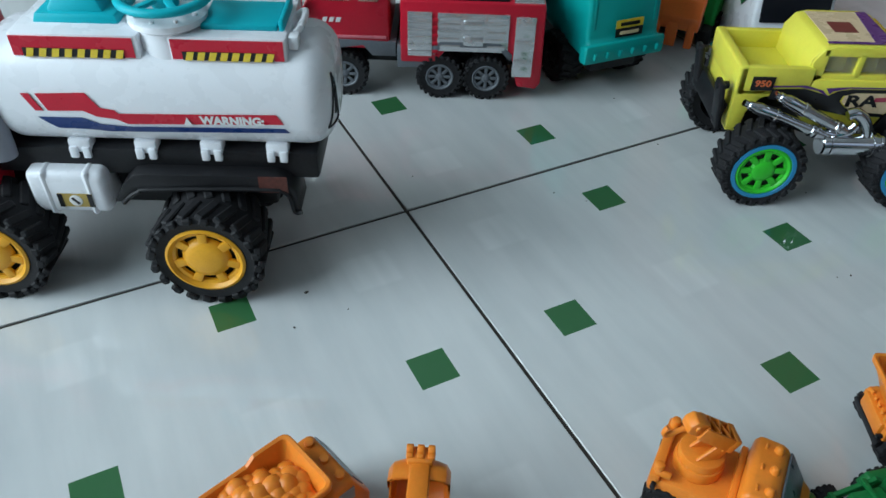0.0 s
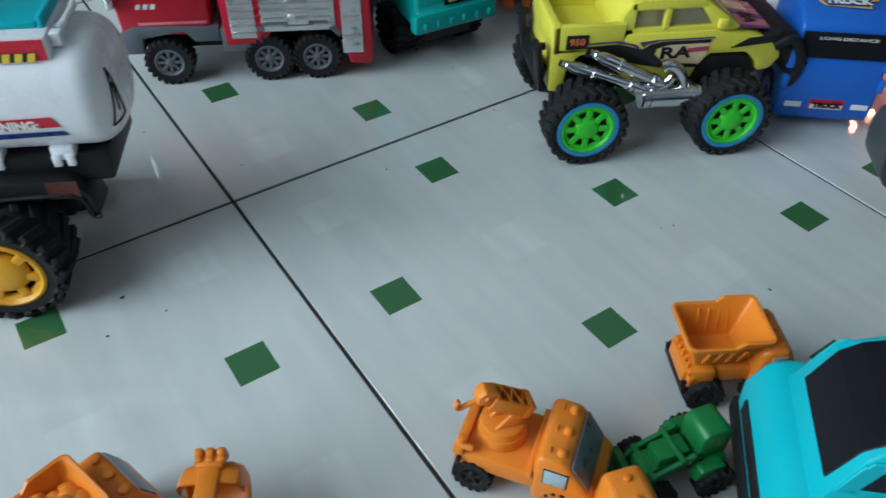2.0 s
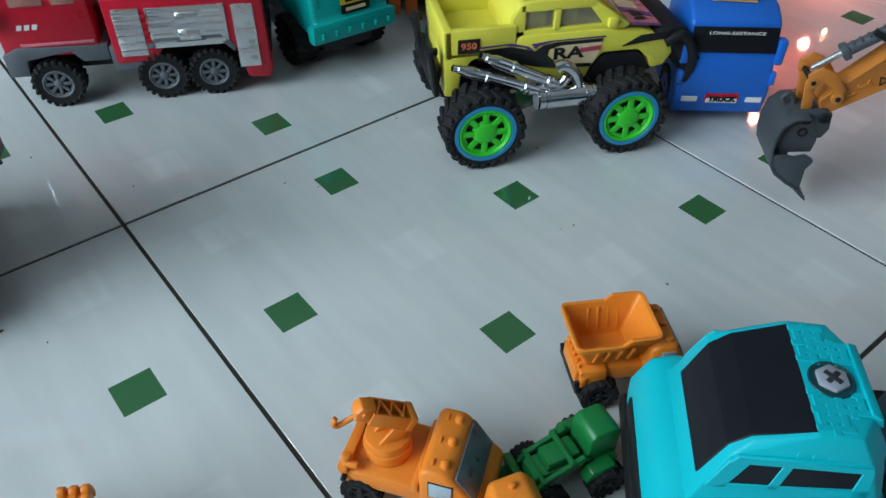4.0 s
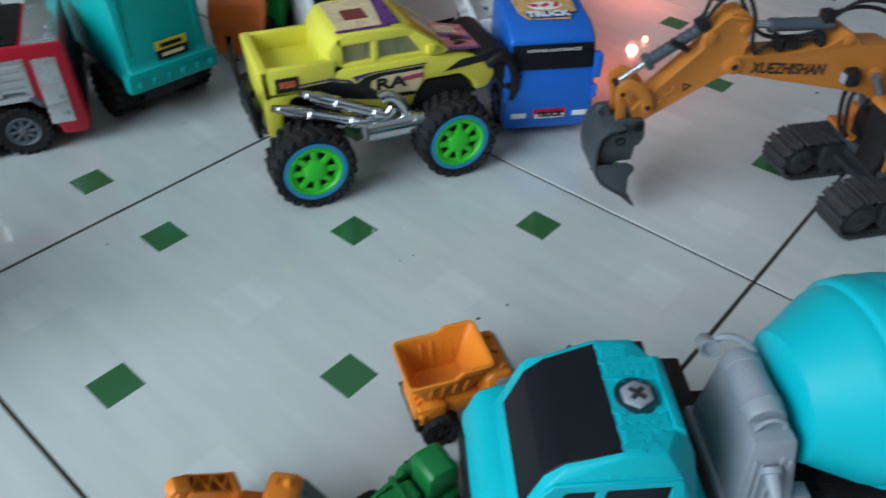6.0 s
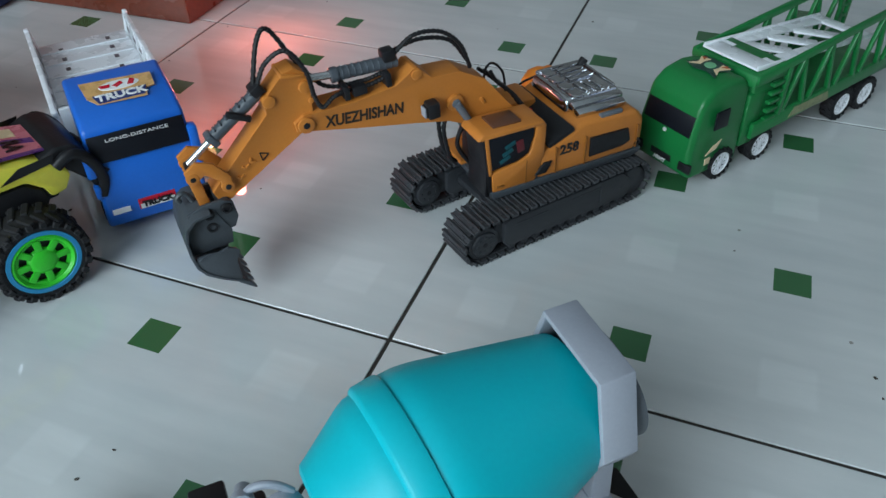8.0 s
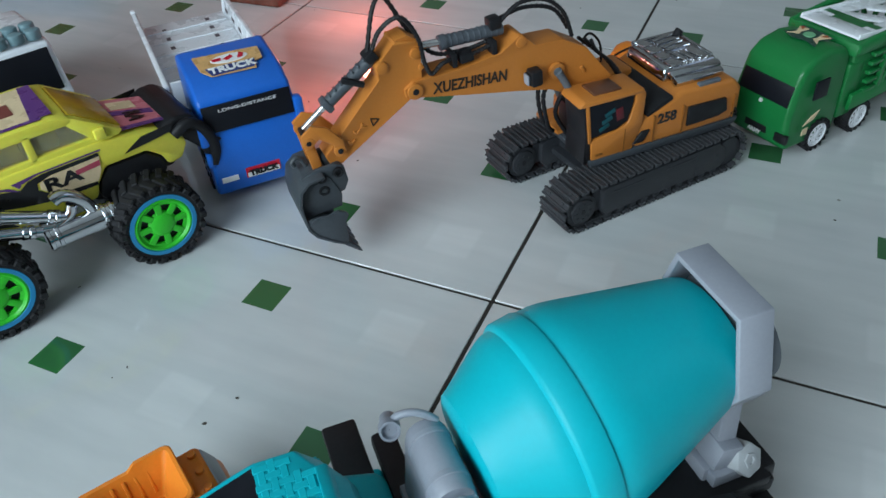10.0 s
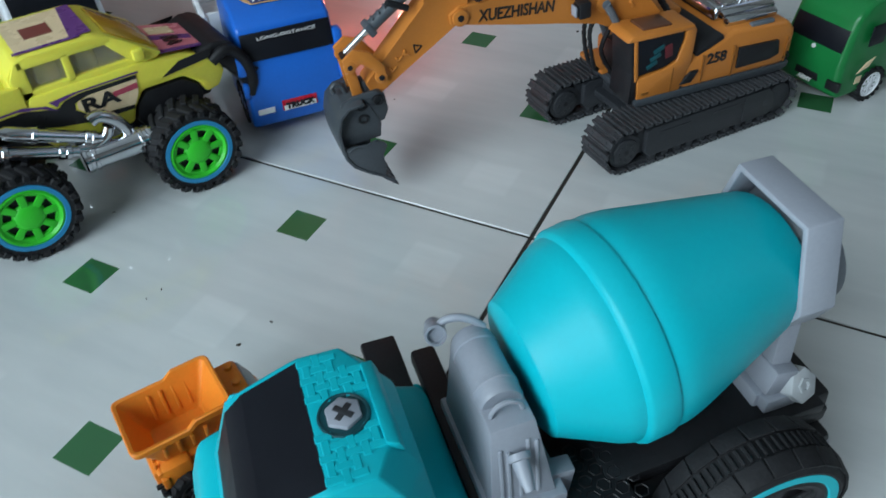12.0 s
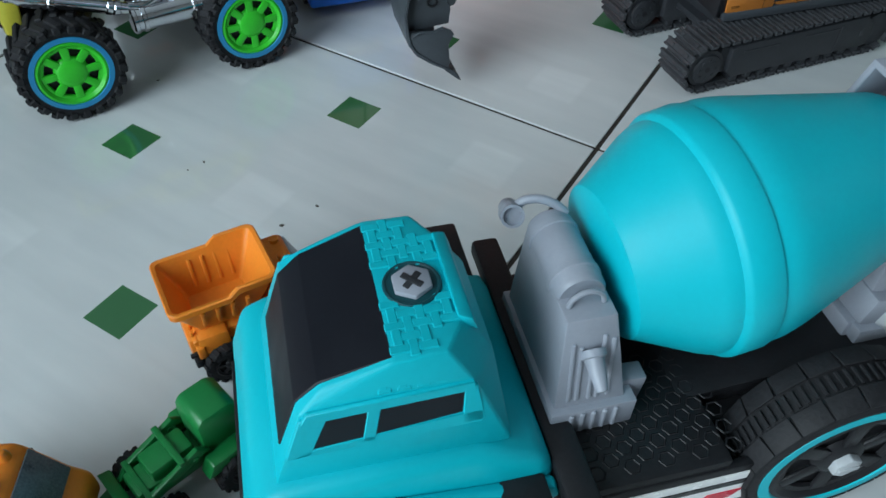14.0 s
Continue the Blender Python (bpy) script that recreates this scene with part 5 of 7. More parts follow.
for sy in (-1, 1):
    y = sy * (BY / 2 + 0.0001)

    def fl(x, z):
        return flank(x, y, z, sy > 0)

    k = -1 if sy > 0 else 1
    def decal(name, pts, lift, material):
        return part(name, placed(plate([(k * a, b) for a, b in pts][::k], 0.0004), fl(0, 0) @ pose(0, 0, lift)), material, PB)

    decal("flank_flash", [(0.006, 0.1035), (0.030, 0.1045), (0.050, 0.0985), (0.056, 0.1030), (0.066, 0.1050), (0.104, 0.1050), (0.104, 0.1020), (0.070, 0.1015), (0.0610, 0.0985), (0.0600, 0.0930), (0.066, 0.0870), (0.080, 0.0830), (0.097, 0.0815), (0.097, 0.0785), (0.070, 0.0790), (0.048, 0.0840), (0.030, 0.0900), (0.004, 0.0940)], 0.0001, STBLACK)
    decal("flank_sticker", [(0.0625, 0.0985), (0.070, 0.1013), (0.104, 0.1018), (0.102, 0.0900), (0.098, 0.0818), (0.080, 0.0833), (0.067, 0.0872), (0.0615, 0.0930)], 0.0003, STCREAM)
    decal("flank_line", [(0.004, 0.1052), (0.026, 0.1062), (0.040, 0.1030), (0.050, 0.0975), (0.044, 0.1035), (0.030, 0.1078), (0.004, 0.1068)], 0.0006, STPURPLE)
    decal("flank_line", [(0.046, 0.1055), (0.062, 0.1072), (0.106, 0.1075), (0.106, 0.1062), (0.064, 0.1060), (0.052, 0.1030), (0.050, 0.1000)], 0.0006, STPURPLE)
    letters("flank_lettering", "RA", 0.0150, STBLACK, PB, fl(0.0765, 0.0935) @ pose(0, 0, 0.0009), wide=1.3, bold=0.0005)
    decal("flank_print", [(0.086, 0.0935), (0.103, 0.0945), (0.103, 0.0990), (0.086, 0.0975)], 0.0008, mat("crimson_print", (0.42, 0.06, 0.10), 0.3))
    part("number_patch", placed(plate([(-0.0085, -0.0065), (0.0085, -0.0065), (0.0085, 0.0065), (-0.0085, 0.0065)], 0.0006), fl(-0.003, 0.1085) @ pose(0, 0, 0.0005)), STBLACK, PB)
    letters("number_print", "950", 0.0082, mat("orange_print", (0.75, 0.17, 0.06), 0.3), PB, fl(-0.003, 0.1085) @ pose(0, 0, 0.0013), bold=0.0002)
    part("headlight", placed(plate([(k * a, b) for a, b in [(-0.020, -0.003), (0.016, 0.001), (0.018, 0.008), (-0.006, 0.006)]][::k], 0.0008), fl(0.141, 0.0985)), STBLACK, PB, "black headlight sticker")
    part("wheel_arch", join(prism([(0.096, 0.066), (0.100, 0.080), (0.108, 0.088), (0.135, 0.088), (0.144, 0.080), (0.147, 0.068), (0.142, 0.060), (0.100, 0.060)], 0.020, 0.002, (0, sy * 0.036, 0))), BLACK, PB)
    # chrome pipes along the flank, sloping down to a fat muffler
    yy = sy * 0.046
    for a, b in ((Vector((0.004, yy, 0.0880)), Vector((0.068, yy, 0.0570))), (Vector((-0.018, yy * 1.03, 0.0810)), Vector((0.050, yy * 1.05, 0.0550)))):
        n = (b - a).length
        part("exhaust_pipe", placed(lathe([(0.0001, 0), (0.0026, 0), (0.0026, 0.05 * n), (0.0034, 0.06 * n), (0.0034, 0.12 * n), (0.0044, 0.15 * n), (0.0050, 0.20 * n), (0.0052, 0.36 * n), (0.0058, 0.37 * n), (0.0058, 0.41 * n), (0.0046, 0.42 * n), (0.0042, 0.82 * n), (0.0050, 0.83 * n), (0.0050, 0.87 * n),
                                           (0.0042, 0.875 * n), (0.0050, 0.89 * n), (0.0050, 0.93 * n), (0.0040, 0.94 * n), (0.0040, n), (0.0001, n)], axis="z", segs=24), Matrix.Translation(a) @ (b - a).to_track_quat("Z", "Y").to_matrix().to_4x4()), CHROME, YP, "chrome exhaust pipe with raised bands")
    part("elbow", join(tube([(0.050, yy, 0.056), (0.060, yy, 0.054), (0.070, yy, 0.058), (0.074, yy, 0.064)], 0.0042, 14, 5), tube([(0.064, yy, 0.072), (0.070, yy, 0.0735), (0.078, yy, 0.068), (0.084, yy, 0.058), (0.085, yy, 0.050)], 0.0046, 14, 5)), CHROME, YP)
    part("muffler", placed(lathe([(0.0001, 0), (0.0066, 0), (0.0076, 0.001), (0.0076, 0.003), (0.0070, 0.0035), (0.0070, 0.006), (0.0077, 0.0065), (0.0077, 0.0085), (0.0070, 0.009), (0.0070, 0.037), (0.0077, 0.0375), (0.0077, 0.0395), (0.0070, 0.040), (0.0070, 0.042), (0.0077, 0.0425), (0.0077, 0.0445), (0.0070, 0.045), (0.0066, 0.0495), (0.0001, 0.0495)], axis="x", segs=30), Matrix.Translation((0.050, yy * 1.03, 0.0465)) @ Matrix.Diagonal((1.06, 1.22, 1.22, 1))), CHROME, YP, "fat chrome muffler")
    for x in (0.005, 0.1225):
        wheel(YP, (x, sy * 0.0545, 0.0325), 0.0325, 0.027, 0.0212, RIMGREEN, sy, lugs=22, spokes=8, ring=RINGBLUE, cap=0.40, chunky=0.10)
PB.scale = (1, 0.745, 0.88)
PB.location.z = -0.0048
part("chassis", join(box(0.170, 0.046, 0.016, (0.072, 0, 0.056), 0.003), box(0.014, 0.074, 0.012, (0.005, 0, 0.036), 0.003), box(0.014, 0.074, 0.012, (0.1225, 0, 0.036), 0.003), box(0.016, 0.034, 0.030, (0.005, 0, 0.046), 0.003), box(0.016, 0.034, 0.030, (0.1225, 0, 0.046), 0.003)), BLACK, YP)
part("rear_bumper", join(box(0.006, 0.066, 0.018, (-0.027, 0, 0.062), 0.002, (0, 10, 0)), box(0.005, 0.014, 0.040, (-0.030, 0.030, 0.070), 0.002, (0, -8, 0)), box(0.005, 0.014, 0.040, (-0.030, -0.030, 0.070), 0.002, (0, -8, 0)), *[cyl(0.003, 0.010, (-0.031, s * 0.030, 0.086), "x", 12) for s in (-1, 1)]), BLACK, YP)
FBM = part("front_bumper", prism([(0.150, 0.086), (0.163, 0.091), (0.176, 0.088), (0.185, 0.074), (0.187, 0.054), (0.181, 0.046), (0.176, 0.058), (0.166, 0.070), (0.152, 0.074)], 0.066, 0.003, seg=3), BLACK, YP, "black moulded front bumper")
for sy in (-1, 1):
    part("bumper_horn", tube([(0.158, sy * 0.034, 0.078), (0.170, sy * 0.035, 0.084), (0.181, sy * 0.034, 0.074), (0.186, sy * 0.033, 0.056), (0.182, sy * 0.032, 0.042)], 0.0042, 12, 5), BLACK, FBM)
part("bumper_tube", tube([(0.189, -0.034, 0.060), (0.192, 0.0, 0.060), (0.189, 0.034, 0.060)], 0.0032, 10, 5), BLACK, FBM)

# ---- fire engine ----
FT = thing("toy_fire_engine", pose(-0.144 - 0.0397, 0.100 + 0.0211, 0, 0, 0, 242), "red toy fire engine with silver shutters and grey skirts", "toy truck")
part("body", join(
    prism([(0.122, 0.046), (0.046, 0.046), (0.046, 0.128), (0.104, 0.128), (0.116, 0.094), (0.124, 0.080)], 0.084, 0.003),
    prism([(0.036, 0.036), (0.004, 0.036), (-0.008, 0.052), (-0.056, 0.052), (-0.066, 0.040), (-0.072, 0.014), (-0.090, 0.012), (-0.094, 0.018), (-0.092, 0.094), (0.036, 0.094)], 0.090, 0.002)), RED, FT)
part("skirt", join(prism([(0.124, 0.030), (0.108, 0.030), (0.106, 0.044), (0.070, 0.050), (0.062, 0.040), (0.040, 0.040), (0.040, 0.054), (0.112, 0.056), (0.124, 0.050)], 0.086, 0.001), box(0.036, 0.088, 0.022, (0.021, 0, 0.041), 0.001),
                   prism([(0.006, 0.044), (-0.002, 0.052), (-0.052, 0.053), (-0.064, 0.040), (-0.066, 0.046), (-0.054, 0.058), (0.0, 0.058), (0.008, 0.052)], 0.0925, 0.001), box(0.010, 0.07, 0.016, (0.119, 0, 0.036), 0.002)), MIDGREY, FT, "grey plastic skirt and wheel arches")
part("chassis", box(0.20, 0.05, 0.016, (0.01, 0, 0.034), 0.002), BLACK, FT)
for sy in (-1, 1):
    y = sy * 0.0452
    sh = part("shutter", box(0.022, 0.0016, 0.042, (0.0185, y, 0.064), 0.0005), SILVER, FT, "silver slatted shutter")
    for i in range(6):
        part("slat", box(0.022, 0.0024, 0.0044, (0.0185, y, 0.0470 + 0.0068 * i), 0.0006), SILVER, sh)
    sh = part("shutter", box(0.064, 0.0016, 0.036, (-0.029, y, 0.0665), 0.0005), SILVER, FT, "silver panel of moulded fire gear")
    for i in range(5):
        part("slat", box(0.019, 0.0026, 0.0048, (-0.0085, y, 0.0530 + 0.0068 * i), 0.001), SILVER, sh)
        part("slat", box(0.017, 0.0026, 0.0048, (-0.0500, y, 0.0530 + 0.0068 * i), 0.001), SILVER, sh)
    for i in range(2):
        part("hose_reel", cyl(0.0075, 0.018, (-0.0295, y * 0.9, 0.0590 + 0.0150 * i), "x", 20), SILVER, sh)
    sh = part("shutter", box(0.018, 0.0016, 0.058, (-0.0755, y, 0.054), 0.0005), SILVER, FT, "silver narrow locker door")
    for i in range(3):
        part("slat", box(0.016, 0.0024, 0.0165, (-0.0755, y, 0.0350 + 0.0186 * i), 0.0008), SILVER, sh)
        part("handle", box(0.005, 0.0034, 0.0014, (-0.0755, y, 0.0385 + 0.0186 * i), 0.0003), SILVER, sh)
    part("red_rib", join(*[box(0.005, 0.0028, 0.0035, (0.0045, y, 0.0480 + 0.0074 * i), 0.0008) for i in range(5)]), RED, FT)
    part("cab_window", join(box(0.026, 0.0016, 0.030, (0.092, sy * 0.0422, 0.106), 0.0008), box(0.018, 0.0016, 0.030, (0.064, sy * 0.0422, 0.106), 0.0008)), CLEAR, FT)
    part("cab_stripe", join(box(0.058, 0.0014, 0.0025, (0.078, sy * 0.0422, 0.058), 0.0004)), STPINK, FT)
    part("cab_print", join(*[placed(plate([(-0.002 + 0.006 * i, -0.0022), (0.002 + 0.006 * i, -0.0022), (0.0035 + 0.006 * i, 0.0022), (-0.0005 + 0.006 * i, 0.0022)], 0.0004), flank(0.104, sy * 0.0421, 0.0735, sy > 0)) for i in range(3)]), STWHITE, FT)
    for x in (0.088, 0.0, -0.043):
        wheel(FT, (x, sy * 0.0365, 0.0215), 0.0215, 0.017, 0.0130, MIDGREY, sy, lugs=22, spokes=8, cap=0.25, chunky=0.10)
part("windscreen", prism([(0.1050, 0.1240), (0.1150, 0.0960), (0.1170, 0.0965), (0.1070, 0.1250)], 0.070, 0.0005), WINDOW, FT)
part("mirror", join(tube([(0.116, 0.042, 0.100), (0.124, 0.050, 0.104), (0.124, 0.050, 0.080)], 0.002, 8, 4), cyl(0.004, 0.018, (0.125, 0.046, 0.084), "z", 14)), SILVER, FT)
part("roof_tray", join(box(0.092, 0.080, 0.004, (-0.014, 0, 0.0945), 0.001), box(0.060, 0.016, 0.010, (-0.010, 0.010, 0.0990), 0.002), box(0.030, 0.014, 0.008, (-0.030, -0.018, 0.0985), 0.002), tube([(0.02, 0.03, 0.097), (-0.02, 0.034, 0.100), (-0.05, 0.03, 0.097)], 0.002, 8, 5)), BLACK, FT, "black roof tray with moulded gear")
part("roof_plate", join(box(0.026, 0.086, 0.004, (-0.077, 0, 0.0950), 0.001), box(0.006, 0.010, 0.004, (-0.084, 0.034, 0.0980), 0.001), box(0.006, 0.010, 0.004, (-0.084, 0.018, 0.0980), 0.001)), SILVER, FT, "silver roof plate")
part("rear_door", join(box(0.0016, 0.060, 0.052, (-0.0940, 0, 0.056), 0.0006), box(0.0026, 0.050, 0.002, (-0.0942, 0, 0.052), 0.0004)), WINDOW, FT)

# ---- turquoise dump truck, seen from behind ----
TD = thing("toy_dump_truck", pose(-0.0790, 0.2600, 0, 0, 0, 176), "turquoise toy dump truck seen from its tail, dark underneath", "toy truck")
part("dump_body", join(prism([(0.002, 0.040), (0.010, 0.038), (0.150, 0.052), (0.150, 0.118), (0.022, 0.132), (0.014, 0.128), (0.008, 0.056), (-0.001, 0.052)], 0.078, 0.004, seg=3), prism([(0.000, 0.037), (0.012, 0.036), (0.014, 0.052), (0.0, 0.056)], 0.086, 0.003),
                       *[box(0.004, 0.004, 0.060, (0.0125, -0.032 + 0.064 * i, 0.096), 0.0015, (0, 4, 0)) for i in range(2)], box(0.004, 0.070, 0.004, (0.0165, 0, 0.124), 0.0015), *[box(0.004, 0.003, 0.006, (-0.001, -0.034 + 0.0135 * i, 0.045), 0.001) for i in range(6)]), SEAGREEN, TD)
part("rear_label", placed(join(plate([(-0.0145, -0.0002), (0.0145, -0.0002), (0.0145, 0.0075), (-0.0145, 0.0075)], 0.0006)), Matrix.Translation((0.0068, -0.004, 0.0660)) @ pose(0, 0, 0, 90, 0, -90) @ pose(0, 0, 0, -4, 0, 0)), STYELLOW, TD, "yellow and black tail label")
part("rear_label_low", placed(join(plate([(-0.0145, -0.0085), (0.0145, -0.0085), (0.0145, -0.0002), (-0.0145, -0.0002)], 0.0006)), Matrix.Translation((0.0066, -0.004, 0.0660)) @ pose(0, 0, 0, 90, 0, -90) @ pose(0, 0, 0, -4, 0, 0)), STBLACK, TD)
part("label_bar", placed(join(plate([(-0.010, -0.006), (0.010, -0.006), (0.010, -0.003), (-0.010, -0.003)], 0.0005)), Matrix.Translation((0.0060, -0.004, 0.0660)) @ pose(0, 0, 0, 90, 0, -90) @ pose(0, 0, 0, -4, 0, 0)), STCREAM, TD)
part("label_bar", placed(join(plate([(-0.010, 0.0020), (0.010, 0.0020), (0.010, 0.0052), (-0.010, 0.0052)], 0.0005)), Matrix.Translation((0.0060, -0.004, 0.0660)) @ pose(0, 0, 0, 90, 0, -90) @ pose(0, 0, 0, -4, 0, 0)), STBLACK, TD)
part("chassis", join(box(0.200, 0.050, 0.020, (0.115, 0, 0.030), 0.003), box(0.05, 0.080, 0.06, (0.185, 0, 0.060), 0.006)), BLACK, TD)
for sy in (-1, 1):
    for x in (0.052, 0.165):
        wheel(TD, (x, sy * 0.036, 0.024), 0.024, 0.022, 0.014, BLACK, sy, lugs=18, chunky=0.1)

# ---- bright orange loader, part of it behind the pickup ----
LOADER = pose(-0.130, 0.364, 0, 0, 0, -50)
NO = thing("toy_loader", LOADER, "bright orange toy loader with toothed bucket and black base", "toy loader")
part("arm", prism([(-0.085, 0.028), (-0.060, 0.028), (-0.016, 0.060), (-0.016, 0.076), (-0.030, 0.082), (-0.085, 0.052)], 0.022, 0.003), NEON, NO)
NB = part("bucket", prism([(0.010, 0.030), (0.015, 0.045), (0.009, 0.062), (-0.008, 0.075), (-0.030, 0.078), (-0.030, 0.071), (-0.011, 0.068), (0.002, 0.057), (0.007, 0.045), (0.002, 0.030)], 0.050, 0.0015, seg=2), NEON, NO, "orange claw bucket")
for sy in (-1, 1):
    part("cheek", prism([(0.009, 0.032), (0.013, 0.045), (0.008, 0.060), (-0.008, 0.073), (-0.028, 0.074), (-0.020, 0.050), (-0.006, 0.034)], 0.0030, 0.0010, (0, sy * 0.0240, 0)), NEON, NB)
for y, w in ((-0.0185, 0.011), (-0.0010, 0.012), (0.0180, 0.008)):
    part("tooth", prism([(0.0130, 0.040), (0.0020, 0.036), (0.0050, 0.012), (0.0095, 0.011)], w, 0.0015, (0, y, 0)), NEON, NB)
part("base", join(box(0.090, 0.052, 0.018, (-0.070, 0, 0.020), 0.004), *[box(0.09, 0.016, 0.020, (-0.068, s * 0.030, 0.010), 0.006) for s in (-1, 1)]), BLACK, NO)
part("nozzle", placed(join(tube([(0.062, 0.062, 0.012), (0.074, 0.056, 0.018), (0.086, 0.050, 0.020)], 0.005, 12, 3), cyl(0.007, 0.006, (0.090, 0.049, 0.020), "x", 16)), LOADER.inverted() @ pose(-0.168, 0.388, 0, 0, 0, -35)), CHROME, NO)

# ---- blue lorry with white stake bed ----
BT = thing("toy_lorry", pose(0.178, 0.456, 0, 0, 0, -40), "blue toy lorry with black windscreen strip and white slotted bed", "toy truck")
BB = part("cab", prism([(0.004, 0.010), (-0.074, 0.010), (-0.076, 0.099), (-0.070, 0.1025), (-0.018, 0.0985), (-0.003, 0.0905), (0.004, 0.060), (0.008, 0.030)], 0.078, 0.005, seg=4, side=0.003), BLUE, BT, "glossy blue cab with rounded edges")
part("windscreen", prism([(0.0005, 0.0870), (0.0048, 0.0670), (0.0035, 0.0665), (-0.0010, 0.0868)], 0.069, 0.0004), WINDOW, BB, "black windscreen strip with small lettering")
FRONT = Matrix.Translation((0.0022, 0, 0.0850)) @ pose(0, 0, 0, 90, 0, 90) @ pose(0, 0, 0, -12, 0, 0)
letters("lettering", "LONG-DISTANCE", 0.0033, STWHITE, BB, FRONT @ pose(0, -0.002, 0.0006), wide=1.75)
RS = pose(-0.034, 0, 0.1012, 0, 6, 0)
rs = part("roof_sticker", placed(plate([(-0.018, -0.026), (-0.014, 0.026), (0.004, 0.025), (0.006, 0.018), (0.016, 0.017), (0.014, -0.018), (0.004, -0.024)], 0.0008), RS), mat("tan_sticker", (0.62, 0.36, 0.14), 0.3, vary=0.25, scale=160), BB, "tan printed roof sticker")
part("sticker_band", placed(plate([(0.003, -0.020), (0.003, 0.019), (0.014, 0.016), (0.014, -0.017)], 0.0004), RS @ pose(0, 0, 0.0008)), STBLUE, rs)
part("sticker_oval", placed(lathe([(0.0001, 0.0004), (0.0075, 0.0004), (0.0078, 0.0)], axis="z", segs=28), RS @ pose(-0.006, 0.001, 0.0008) @ Matrix.Diagonal((0.8, 1.9, 1, 1))), STWHITE, rs)
part("sticker_blot", join(*[placed(plate([(-0.002, -0.004), (0.002, -0.003), (0.0022, 0.003), (-0.0016, 0.004)], 0.0003), RS @ pose(-0.006, -0.009 + 0.0095 * k, 0.0013, 0, 0, 35 * k)) for k in range(3)]), STRED, rs)
letters("roof_lettering", "TRUCK", 0.0110, STWHITE, BB, pose(-0.0255, 0, 0.1018, 0, 6, 0) @ pose(0, 0, 0, 0, 0, 90), bold=0.0004)
LOW = Matrix.Translation((0.0098, 0, 0.0270)) @ pose(0, 0, 0, 90, 0, 90)
part("front_plate", placed(plate([(-0.0140, -0.0045), (0.0140, -0.0045), (0.0140, 0.0045), (-0.0140, 0.0045)], 0.0012), LOW @ pose(0, 0, -0.0030)), STRED, BB, "red lettered plate")
part("plate_band", placed(plate([(-0.0130, -0.0040), (0.0130, -0.0040), (0.0130, -0.0002), (-0.0130, -0.0002)], 0.0006), LOW @ pose(0, 0, -0.0017)), STWHITE, BB)
letters("plate_lettering", "TRUCK", 0.0062, STBLACK, BB, LOW @ pose(0, -0.0006, -0.0008), wide=1.1, bold=0.0004)
for sx in (-1, 1):
    part("headlight", placed(plate([(sx * 0.027 - 0.0065, -0.0022), (sx * 0.027 + 0.0065, -0.0022), (sx * 0.027 + 0.0065, 0.0022), (sx * 0.027 - 0.0065, 0.0022)], 0.0012), LOW @ pose(0, -0.001, -0.0025)), STWHITE, BB)
    part("mirror", join(box(0.010, 0.007, 0.022, (0.002, sx * 0.0385, 0.068), 0.002), box(0.008, 0.005, 0.012, (0.004, sx * 0.0380, 0.045), 0.002)), BLUE, BB)
BED = part("stake_bed", join(box(0.178, 0.082, 0.004, (-0.169, -0.004, 0.053), 0.001), box(0.004, 0.082, 0.040, (-0.082, -0.004, 0.054), 0.001), box(0.178, 0.060, 0.016, (-0.169, -0.004, 0.044), 0.002)), WHITE, BT, "white plastic bed with slotted floor and sides")
SLOT = mat("slot_shadow_plastic", (0.09, 0.07, 0.08), 0.6)
for sy in (-1, 1):
    SIDE = Matrix.Translation((-0.169, -0.004 + sy * 0.0405, 0.036)) @ pose(0, 0, 0, -7 * sy, 0, 0)
    sr = part("side_rail", placed(join(box(0.178, 0.003, 0.036, (0, 0, 0.018), 0.0008), box(0.180, 0.0045, 0.004, (0, 0, 0.035), 0.001), box(0.006, 0.0045, 0.040, (-0.087, 0, 0.019), 0.001)), SIDE), WHITE, BED)
    for i in range(12):
        part("slot", placed(box(0.011, 0.0036, 0.0036, (-0.070 + 0.027 * (i % 6), 0, 0.012 + 0.013 * (i // 6)), 0.0004), SIDE), SLOT, sr)
for i in range(14):
    part("slot", box(0.0075, 0.0042, 0.0044, (-0.104 - 0.0225 * (i // 2) - 0.006 * (i % 2), -0.026 + 0.044 * (i % 2), 0.0531), 0.0004), SLOT, BED)
for i in range(6):
    part("floor_rib", box(0.0024, 0.078, 0.0012, (-0.098 - 0.0275 * i, -0.004, 0.0554), 0.0004), WHITE, BED)
part("chassis", join(box(0.230, 0.040, 0.014, (-0.125, 0, 0.027), 0.002)), BLACK, BT)
for sy in (-1, 1):
    for x in (-0.030, -0.165, -0.212):
        wheel(BT, (x, sy * 0.032, 0.018), 0.018, 0.014, 0.011, BLACK, sy, lugs=18, chunky=0.08)

